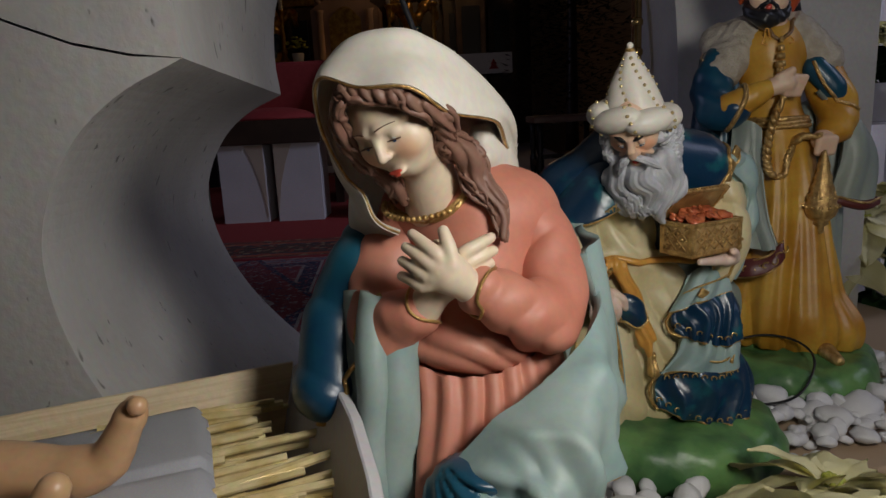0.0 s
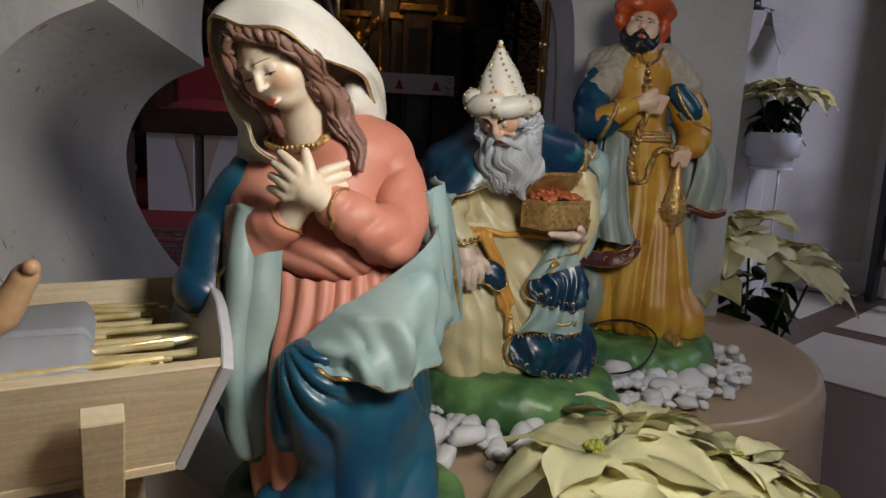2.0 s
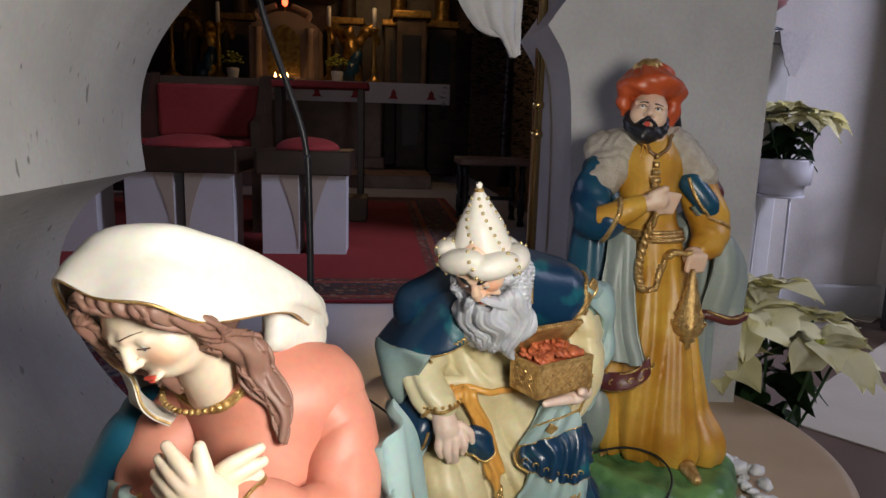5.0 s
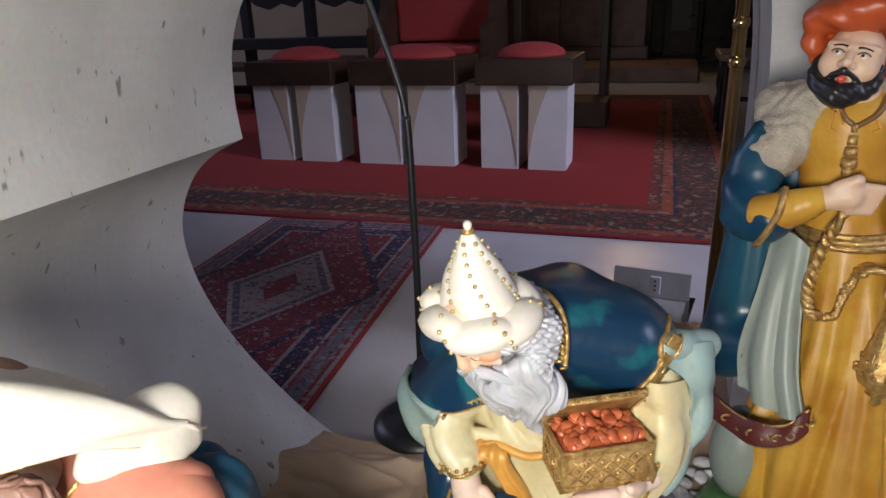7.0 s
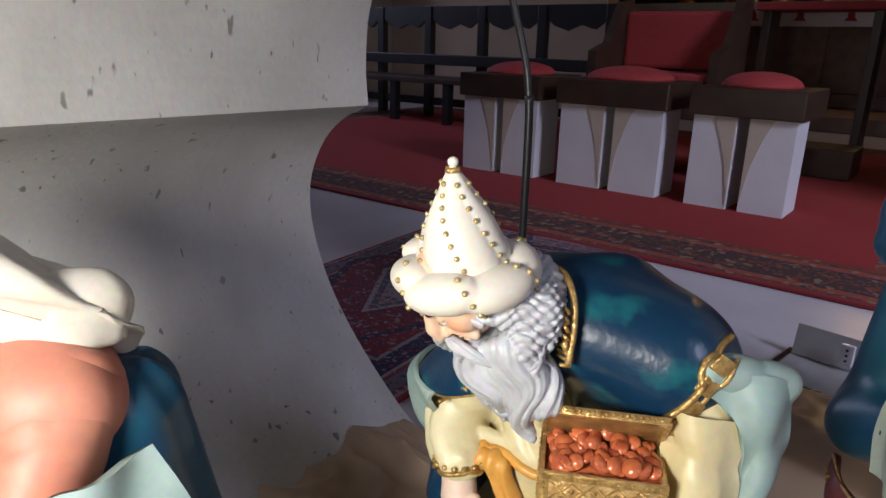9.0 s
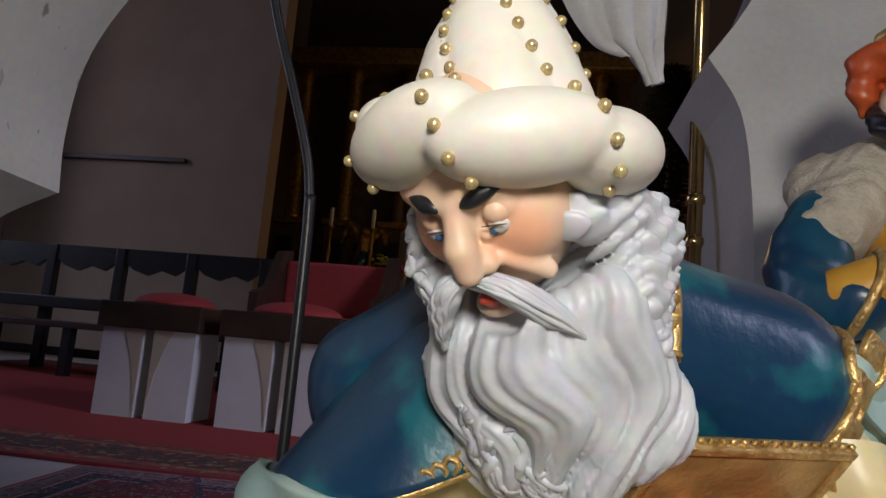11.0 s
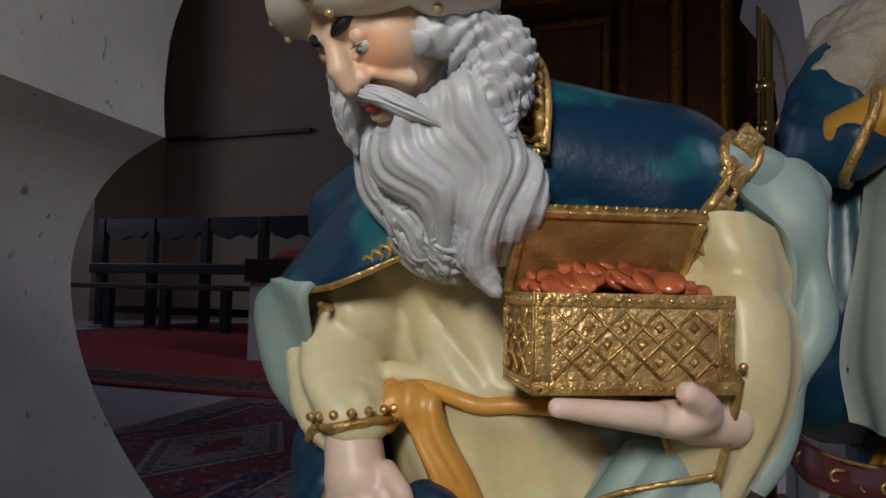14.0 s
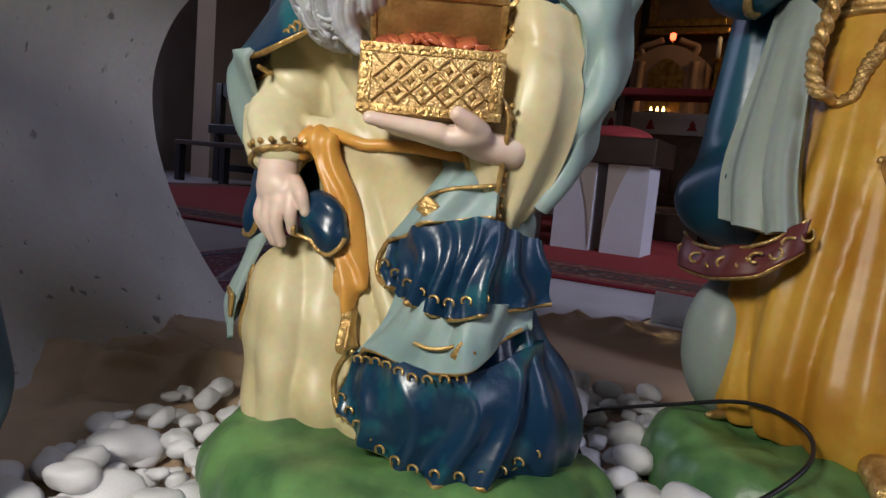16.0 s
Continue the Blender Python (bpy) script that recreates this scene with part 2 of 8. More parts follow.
def melt(k, *fields):
    out = fields[0]
    for f in fields[1:]:
        h = np.clip(0.5 + 0.5 * (f - out) / k, 0, 1)
        out = f * (1 - h) + out * h - k * h * (1 - h)
        out = np.minimum(out, 9.0)
    return out


def carve(k, a, b):
    return -melt(k, -a, b)


def chain(P, points, radii, k=0.006, n=None):
    line = spline(points, n or 3 * (len(points) - 1)) if len(points) > 2 else [Vector(q) for q in points]
    count = len(line) - 1
    rs = np.interp(np.linspace(0, 1, count + 1), np.linspace(0, 1, len(radii)), radii)
    out = None
    for i in range(count):
        f = capsule(P, line[i], line[i + 1], float(rs[i]), float(rs[i + 1]))
        out = f if out is None else np.minimum(out, f)
    return out


def skin_grid(F, lo, h):
    """Vertices and quads of the zero surface of a grid of distances."""
    nx, ny, nz = F.shape
    S = F < 0
    idx = np.arange(8)
    corner = [(i & 1, (i >> 1) & 1, (i >> 2) & 1) for i in idx]
    cnt = sum(S[c[0]:nx - 1 + c[0], c[1]:ny - 1 + c[1], c[2]:nz - 1 + c[2]].astype(np.int8) for c in corner)
    cells = np.argwhere((cnt > 0) & (cnt < 8))
    number = np.full((nx - 1, ny - 1, nz - 1), -1, dtype=np.int32)
    number[cells[:, 0], cells[:, 1], cells[:, 2]] = np.arange(len(cells))
    vals = np.stack([F[cells[:, 0] + c[0], cells[:, 1] + c[1], cells[:, 2] + c[2]] for c in corner], 1)
    total, weight = np.zeros((len(cells), 3)), np.zeros(len(cells))
    for a in range(8):
        for bit in (1, 2, 4):
            b = a | bit
            if b == a:
                continue
            fa, fb = vals[:, a], vals[:, b]
            cross = (fa < 0) != (fb < 0)
            t = np.where(cross, fa / np.where(cross, fa - fb, 1), 0)
            p = np.array(corner[a]) + t[:, None] * (np.array(corner[b]) - np.array(corner[a]))
            total += np.where(cross[:, None], p, 0)
            weight += cross
    verts = (cells + total / weight[:, None]) * h + np.array(lo)
    quads = []
    for ax in range(3):
        u, v = (ax + 1) % 3, (ax + 2) % 3
        sl0, sl1 = [slice(None)] * 3, [slice(None)] * 3
        sl0[ax], sl1[ax] = slice(0, -1), slice(1, None)
        e = np.argwhere(S[tuple(sl0)] != S[tuple(sl1)])
        e = e[(e[:, u] > 0) & (e[:, v] > 0) & (e[:, u] < F.shape[u] - 1) & (e[:, v] < F.shape[v] - 1)]
        flip = S[e[:, 0], e[:, 1], e[:, 2]]
        ring = []
        for du, dv in ((1, 1), (0, 1), (0, 0), (1, 0)):
            q = e.copy()
            q[:, u] -= du
            q[:, v] -= dv
            ring.append(number[q[:, 0], q[:, 1], q[:, 2]])
        ring = np.stack(ring, 1)
        ring[~flip] = ring[~flip][:, ::-1]
        quads.append(ring)
    return verts, np.concatenate(quads)


class Clay:
    """Collects bodies, sheets and cords of several paints into one mesh."""

    def __init__(self):
        self.v, self.f, self.m, self.mats, self.count, self.shapes = [], [], [], [], 0, []

    def paint(self, material):
        if material not in self.mats:
            self.mats.append(material)
        return self.mats.index(material)

    def add(self, verts, faces, material):
        faces = np.asarray(faces, dtype=np.int64)
        self.v.append(np.asarray(verts, dtype=np.float64))
        self.f.append(faces + self.count)
        self.m.append(np.full(len(faces), self.paint(material)))
        self.count += len(verts)

    def body(self, material, lo, hi, h, shape):
        n = [int((b - a) / h) + 2 for a, b in zip(lo, hi)]
        P = [(lo[0] + h * np.arange(n[0], dtype=np.float32))[:, None, None], (lo[1] + h * np.arange(n[1], dtype=np.float32))[None, :, None],
             (lo[2] + h * np.arange(n[2], dtype=np.float32))[None, None, :]]
        F = np.array(np.broadcast_to(shape(P), n), dtype=np.float32)
        F[0], F[-1], F[:, 0], F[:, -1], F[:, :, 0], F[:, :, -1] = [np.maximum(s, 0.001) for s in (F[0], F[-1], F[:, 0], F[:, -1], F[:, :, 0], F[:, :, -1])]
        verts, quads = skin_grid(F, lo, h)
        self.add(verts, quads, material)
        self.shapes.append((np.array(lo), np.array(hi), shape))

    def settle(self, points, lift=0.0, reach=0.016):
        """Points moved onto the nearest modelled surface, where one is near."""
        p = np.array([list(q) for q in points], dtype=np.float32)

        def gap(q):
            d = np.full(len(q), 1.0, dtype=np.float32)
            for lo, hi, shape in self.shapes:
                ok = np.all((q > lo) & (q < hi), axis=1)
                if ok.any():
                    d[ok] = np.minimum(d[ok], shape([q[ok, 0], q[ok, 1], q[ok, 2]]))
            return d
        e = 0.0012
        for _ in range(4):
            d = gap(p)
            g = np.stack([gap(p + np.eye(3, dtype=np.float32)[k] * e) - gap(p - np.eye(3, dtype=np.float32)[k] * e) for k in range(3)], 1)
            ln = np.linalg.norm(g, axis=1, keepdims=True)
            step = np.clip(d - lift, -0.006, 0.006)[:, None] * g / np.maximum(ln, 1e-6)
            near = (np.abs(d) < reach) & (ln[:, 0] > 1e-4)
            p = np.where(near[:, None], p - step, p)
        return [Vector(q.tolist()) for q in p]

    def cord(self, material, points, r, n=40, sides=6, taper=1.0, on=True):
        if on and len(points) > 2:
            line = self.settle(spline(points, n), r * (0.35 if taper > 0 else -0.25))
            line = [line[0]] + [(a + 2 * b + c) / 4 for a, b, c in zip(line, line[1:], line[2:])] + [line[-1]]
            points = line
            n = len(line) - 1
            if taper < 0 and max((b - a).length for a, b in zip(line, line[1:])) > 0.0042:
                return
        self.mesh(material, tube(points, r, n, sides, taper=taper))

    def mesh(self, material, bm):
        bm.verts.ensure_lookup_table()
        bmesh.ops.triangulate(bm, faces=[f for f in bm.faces if len(f.verts) > 4])
        vs = [v.co[:] for v in bm.verts]
        fs = [[v.index for v in f.verts] for f in bm.faces]
        bm.free()
        self.add(vs, [f if len(f) == 4 else [*f, f[-1]] for f in fs], material)

    def sheet(self, material, rows, thick=0.003, n=40, m=30, ripple=None, inner=None, hem=None, hem_r=0.0016):
        """A cloth through rows of points, with thickness, an inner paint and a corded hem along its last row."""
        lines = [spline(r, n) for r in rows]
        grid = [spline([l[i] for l in lines], m) for i in range(n + 1)]
        G = np.array([[list(p) for p in c] for c in grid])
        if ripple:
            uu, vv = np.meshgrid(np.linspace(0, 1, n + 1), np.linspace(0, 1, m + 1), indexing="ij")
        N = np.cross(np.gradient(G, axis=0), np.gradient(G, axis=1))
        N /= np.linalg.norm(N, axis=2, keepdims=True) + 1e-12
        if ripple:
            G = G + N * ripple(uu, vv)[:, :, None]
            N = np.cross(np.gradient(G, axis=0), np.gradient(G, axis=1))
            N /= np.linalg.norm(N, axis=2, keepdims=True) + 1e-12
        a, b = G + N * thick / 2, G - N * thick / 2
        k = (n + 1) * (m + 1)
        at = lambda i, j: i * (m + 1) + j  # noqa: E731
        top = [[at(i, j), at(i + 1, j), at(i + 1, j + 1), at(i, j + 1)] for i in range(n) for j in range(m)]
        low = [[q + k for q in f[::-1]] for f in top]
        edge = [at(i, 0) for i in range(n + 1)] + [at(n, j) for j in range(1, m + 1)] + [at(i, m) for i in range(n - 1, -1, -1)] + [at(0, j) for j in range(m - 1, 0, -1)]
        rim = [[edge[i], edge[i - 1], edge[i - 1] + k, edge[i] + k] for i in range(len(edge))]
        verts = np.concatenate([a.reshape(-1, 3), b.reshape(-1, 3)])
        self.add(verts, top + rim, material)
        if inner and inner is not material:
            self.add(verts, low, inner)
        else:
            self.add(verts, low, material)
        if hem:
            self.cord(hem, [tuple(G[i, m]) for i in range(0, n + 1, max(1, n // 24))], hem_r, n * 2, 6, 1.0, False)

    def done(self, name, label, category="statue", group="", base=(0, 0, 0)):
        v = np.concatenate(self.v) - np.array(base)
        f = np.concatenate(self.f)
        me = bpy.data.meshes.new(name)
        tri = f[:, 2] == f[:, 3]
        loops = np.where(tri, 3, 4)
        flat = f.reshape(-1)[np.stack([np.ones(len(f), bool)] * 3 + [~tri], 1).reshape(-1)]
        me.vertices.add(len(v))
        me.vertices.foreach_set("co", v.reshape(-1))
        me.loops.add(len(flat))
        me.loops.foreach_set("vertex_index", flat.astype(np.int32))
        me.polygons.add(len(f))
        me.polygons.foreach_set("loop_start", np.concatenate([[0], np.cumsum(loops)[:-1]]).astype(np.int32))
        me.polygons.foreach_set("material_index", np.concatenate(self.m).astype(np.int32))
        me.polygons.foreach_set("use_smooth", np.ones(len(f), bool))
        for m in self.mats:
            me.materials.append(m)
        me.update(calc_edges=True)
        me.validate()
        ob = new(name, me)
        ob.location = base
        return tagged(ob, label, category, group)

# ---- structure ----
LOW = -0.30  # floor of the nave, two steps below the chancel


def structure(name, bm, material, label, category, smooth=False):
    ob = link_mesh(name, bm, material, smooth=smooth)
    return tagged(ob, label, category, kind="structure")


structure("floor_chancel", merge(box((-6, 1.15, -0.06), (0.80, 9.5, 0.0), 0.004), box((0.80, 1.9, -0.06), (1.15, 9.5, 0.0), 0.004)), MARBLE, "white polished marble floor of the raised chancel", "floor")
structure("chancel_step", merge(box((-6, 0.95, -0.29), (0.84, 9.5, -0.155), 0.004), box((0.84, 1.88, -0.29), (1.2, 9.5, -0.155), 0.004)), MARBLE, "white marble step below the chancel floor", "step")
nave = structure("floor_nave", box((-7, -6, LOW - 0.1), (7, 9.5, LOW), 0.0), TILED, "dark brown stone floor of the nave", "floor")


def tile_mesh(sx, sy):
    me = bpy.data.meshes.new("floor_tile")
    bm = box((-sx / 2, -sy / 2, 0), (sx / 2, sy / 2, 0.006), 0.002)
    bm.to_mesh(me)
    bm.free()
    me.materials.append(TILE)
    return me


# beige slabs between dark bands, laid on the slant
TILE_ME = tile_mesh(0.62, 0.62)
for i in range(-2, 8):
    for j in range(-3, 8):
        c = Matrix.Rotation(radians(38), 3, "Z") @ Vector((i * 0.76, j * 0.76, 0)) + Vector((2.3, 1.5, LOW))
        if c.x < 1.45 and c.y > 0.4 or c.x < 1.2 or c.x > 6.5 or c.y > 6 or c.y < -3:
            continue
        ob = new("floor_tile", TILE_ME)
        ob.parent = nave
        ob.location, ob.rotation_euler = c, (0, 0, radians(38))

# walls that close the place; window openings on both sides of the nave
def pierced_wall(name, x, y0, y1, z1, holes, label):
    bm = bmesh.new()
    lo, hi = x - 0.2, x + 0.2
    edges = [y0] + [v for h in holes for v in h[:2]] + [y1]
    for a, b in zip(edges[::2], edges[1::2]):
        box((lo, a, LOW), (hi, b, z1), 0, bm)
    for a, b, za, zb in holes:
        box((lo, a, LOW), (hi, b, za), 0, bm)
        box((lo, a, zb), (hi, b, z1), 0, bm)
    return structure(name, bm, PLASTER, label, "wall")


pierced_wall("wall_left", -6.2, -6, 10, 8, [(2.4, 4.0, 1.0, 4.2)], "pale plaster nave wall with a tall window")
pierced_wall("wall_right", 6.2, -6, 10, 8, [(-0.4, 1.4, 2.0, 5.4)], "pale plaster nave wall with a tall window")
structure("wall_back", box((-6.4, -6.4, LOW), (6.4, -6.0, 8)), PLASTER, "pale plaster wall closing the nave", "wall")
structure("wall_chancel", box((-6.4, 9.5, LOW), (6.4, 9.9, 8)), BROWNWALL, "ochre plaster wall behind the high altar", "wall")
structure("wall_chancel_side", box((-4.85, 5.2, 0), (-4.6, 9.5, 8)), BROWNWALL, "ochre plaster side wall of the chancel", "wall")
structure("ceiling", box((-6.4, -6.4, 8.0), (6.4, 9.9, 8.2)), PLASTER, "pale plaster ceiling", "ceiling")

# right: wall pier beside the chancel and the side wall beyond it
PIER = spline([(0.51, 0, -0.02), (0.51, 0, 0.2), (0.51, 0, 0.45), (0.505, 0, 0.6), (0.49, 0, 0.70), (0.452, 0, 0.765)], 20)
PIER2 = spline([(0.452, 0, 0.765), (0.50, 0, 0.84), (0.56, 0, 0.98), (0.62, 0, 1.2), (0.68, 0, 1.6), (0.70, 0, 3.0)], 16)
structure("wall_pier", prism([(p.x, p.z) for p in PIER] + [(p.x, p.z) for p in PIER2[1:]] + [(0.88, 3.0), (0.88, -0.02)], "y", 1.50, 1.76), STONE_W,
          "pale stone pier with a scooped side beside the chancel", "pier")
structure("wall_side", box((1.45, 3.35, LOW), (6.2, 3.6, 5)), PLASTER, "pale plaster wall with pilasters beyond the pier", "wall")
structure("pilaster_1", box((1.38, 3.2, LOW), (1.62, 3.349, 5), 0.006), STONE_W, "flat pale pilaster on the side wall", "pilaster")
structure("pilaster_2", box((2.62, 3.15, LOW), (3.2, 3.349, 5), 0.01), PLASTER, "broad rounded pilaster on the side wall", "pilaster")
structure("baseboard", box((1.63, 3.30, LOW), (6.0, 3.348, LOW + 0.16), 0.01), STONE_W, "stone base course of the side wall", "baseboard")

# ---- the painted figures, each one mesh ----
TOP = 0.04  # height of the draped stand


def around(P, c, n, amp, twist=0.0, phase=0.0):
    """Vertical pleats about an upright axis at c."""
    a = np.arctan2(P[1] - c[1], P[0] - c[0])
    return amp * np.sin(n * a + twist * P[2] + phase) * (0.55 + 0.45 * np.sin(2.3 * a + 1.1 + 9 * P[2]))


def ridge(t):
    """Rounded backs with sharp valleys between, from -1 to 1."""
    return 2 * np.abs(np.sin(0.5 * t)) ** 0.8 - 1


def creases(P, amp, k=70.0, seed=0.0):
    """Soft, slanting dents in painted cloth."""
    return amp * (np.sin(k * P[0] + 0.6 * k * P[2] + 1.7 * np.sin(0.5 * k * P[1] + seed)) * np.sin(0.7 * k * P[1] - 0.4 * k * P[2] + seed * 2.1) + 0.5 * np.sin(1.9 * k * P[2] + 0.9 * k * P[0] + seed))


def frame_of(yaw, pitch, roll):
    """Rows: to the viewer's right, out of the face, up. The face looks along -y, turned by yaw, bowed by pitch."""
    m = Matrix.Rotation(radians(yaw), 3, "Z") @ Matrix.Rotation(radians(pitch), 3, "X") @ Matrix.Rotation(radians(roll), 3, "Y")
    return np.array([m @ Vector((1, 0, 0)), m @ Vector((0, -1, 0)), m @ Vector((0, 0, 1))], dtype=np.float32)


def local(P, c, R):
    q = [P[i] - np.float32(c[i]) for i in range(3)]
    return [R[j, 0] * q[0] + R[j, 1] * q[1] + R[j, 2] * q[2] for j in range(3)]


def world_of(p, c, R):
    return tuple(c[i] + sum(p[j] * R[j, i] for j in range(3)) for i in range(3))


def face_shape(Q, s, nose=1.0, soft=1.0):
    """A face in its own frame; s: half the head's height."""
    f = ball(Q, (0, -0.05 * s, 0), (0.74 * s, 0.86 * s, 1.0 * s))
    f = melt(0.22 * s, f, ball(Q, (0, 0.30 * s, -0.62 * s), (0.42 * s, 0.42 * s, 0.36 * s)))
    for k in (-1, 1):
        f = melt(0.20 * s, f, ball(Q, (k * 0.36 * s, 0.42 * s, -0.22 * s), 0.33 * s))
        f = melt(0.10 * s, f, capsule(Q, (k * 0.54 * s, 0.52 * s, 0.26 * s), (k * 0.12 * s, 0.76 * s, 0.22 * s), 0.10 * s))
        f = carve(0.10 * s, f, ball(Q, (k * 0.30 * s, 0.90 * s, 0.06 * s), (0.17 * s, 0.17 * s, 0.12 * s)))
        f = melt(0.04 * s, f, ball(Q, (k * 0.30 * s, 0.64 * s, 0.07 * s), (0.17 * s, 0.13 * s, 0.12 * s)))
        f = melt(0.05 * s, f, ball(Q, (k * 0.12 * s * nose, 0.86 * s, -0.24 * s), 0.085 * s * nose))
    f = melt(0.08 * s, f, capsule(Q, (0, 0.74 * s, 0.20 * s), (0, 0.98 * s * (0.93 + 0.07 * nose), -0.20 * s), 0.075 * s, 0.115 * s * nose))
    f = melt(0.05 * s, f, ball(Q, (0, 0.78 * s, -0.62 * s), (0.17 * s, 0.12 * s, 0.06 * s)))
    return f


def bead(c, material, p, r, on=False):
    if on:
        p = c.settle([p], r * 0.35)[0]
    bm = bmesh.new()
    bmesh.ops.create_icosphere(bm, subdivisions=2, radius=r, matrix=Matrix.Translation(p))
    c.mesh(material, bm)


def disc(c, material, p, normal, r, t):
    bm = bmesh.new()
    q = Vector(normal).to_track_quat("Z", "Y").to_matrix().to_4x4()
    bmesh.ops.create_cone(bm, cap_ends=True, segments=14, radius1=r, radius2=r * 0.9, depth=t, matrix=Matrix.Translation(p) @ q)
    c.mesh(material, bm)


def eyes(c, C, R, s, iris, lid, wide=False):
    """Painted eyes: half closed, or wide open."""
    for k in (-1, 1):
        if wide:
            bead(c, EYEW, world_of((k * 0.30 * s, 0.715 * s, 0.035 * s), C, R), 0.105 * s)
            bead(c, iris, world_of((k * 0.30 * s - 0.02 * s, 0.780 * s, 0.045 * s), C, R), 0.050 * s)
            for up, r in ((1, 0.022), (-1, 0.014)):
                c.cord(lid if up < 0 else LID, [world_of((k * (0.30 + d) * s, (0.805 - 0.9 * d * d) * s, (0.035 + up * (0.085 - 2.6 * d * d)) * s), C, R) for d in (-0.16, -0.08, 0.0, 0.08, 0.16)], r * s, 16, 5, 1.0, False)
            continue
        bead(c, lid, world_of((k * 0.30 * s, 0.655 * s, 0.060 * s), C, R), 0.118 * s)
        bead(c, EYEW, world_of((k * 0.30 * s, 0.665 * s, 0.00 * s), C, R), 0.105 * s)
        bead(c, iris, world_of((k * 0.29 * s, 0.725 * s, -0.045 * s), C, R), 0.050 * s)
        c.cord(LID, [world_of((k * (0.30 + d) * s, (0.785 - 0.9 * d * d) * s, (-0.005 - 0.6 * d * d) * s), C, R) for d in (-0.15, -0.07, 0.0, 0.07, 0.15)], 0.014 * s, 16, 5, 1.0, False)


def rock(P, c, r, seed):
    """A low mossy base with a flat top and roughly hewn sides."""
    side = ball(P, c, (r[0] * 1.03, r[1] * 1.03, r[2] * 1.9))
    f = -melt(0.010, -side, c[2] + 0.95 * r[2] - P[2] + 0.0 * P[0])
    hewn = np.abs(np.sin(24 * P[0] + 17 * P[1] + seed)) + np.abs(np.sin(19 * P[1] - 26 * P[0] + 30 * P[2] + 2 * seed))
    return f - 0.0065 * (hewn - 1.2) + 0.0014 * np.sin(140 * P[0] + 90 * P[2]) * np.sin(120 * P[1])


def blushed(name, base, spots, radius, colour, strength=0.75):
    """A copy of a paint with soft brushed-on patches at places of the figure."""
    m = base.copy()
    m.name = name
    nt = m.node_tree
    b = nt.nodes["Principled BSDF"]
    last = b.inputs["Base Color"].links[0].from_socket
    tc = next(n for n in nt.nodes if n.type == "TEX_COORD")
    for p in spots:
        d = nt.nodes.new("ShaderNodeVectorMath")
        d.operation = "DISTANCE"
        nt.links.new(tc.outputs["Object"], d.inputs[0])
        d.inputs[1].default_value = p
        r = nt.nodes.new("ShaderNodeMapRange")
        r.interpolation_type = "SMOOTHERSTEP"
        r.inputs["From Min"].default_value, r.inputs["From Max"].default_value = 0.2 * radius, radius
        r.inputs["To Min"].default_value, r.inputs["To Max"].default_value = strength, 0.0
        nt.links.new(d.outputs["Value"], r.inputs["Value"])
        mx = nt.nodes.new("ShaderNodeMix")
        mx.data_type = "RGBA"
        nt.links.new(r.outputs["Result"], mx.inputs[0])
        nt.links.new(last, mx.inputs[6])
        mx.inputs[7].default_value = (*colour, 1)
        last = mx.outputs[2]
    nt.links.new(last, b.inputs["Base Color"])
    return m


EYEW = mat("eye_white_paint", (0.80, 0.78, 0.74), 0.3, bump=0.0)
IRISB = mat("blue_iris_paint", (0.05, 0.12, 0.25), 0.3, bump=0.0)
IRISD = mat("dark_iris_paint", (0.03, 0.02, 0.015), 0.3, bump=0.0)
HANDP = mat("pale_pink_skin_paint", (0.84, 0.66, 0.55), 0.42, col2=(0.78, 0.52, 0.42), scale=60, amount=0.5, bump=0.02)
LID = mat("lash_paint", (0.16, 0.08, 0.05), 0.4, bump=0.0)
PALEGOLD = mat("pale_gilt_bead", (0.72, 0.58, 0.30), 0.25, 0.5, col2=(0.45, 0.33, 0.14), scale=200, amount=0.6, bump=0.1)
DARKGOLD = mat("dulled_gold_paint", (0.50, 0.31, 0.11), 0.38, 0.4, col2=(0.28, 0.15, 0.05), scale=90, amount=0.8, bump=0.2, fine=400)


PANELGOLD = mat("rubbed_gold_paint", (0.80, 0.56, 0.25), 0.36, 0.50, col2=(0.44, 0.25, 0.09), scale=140, amount=0.8, bump=0.45, fine=420)


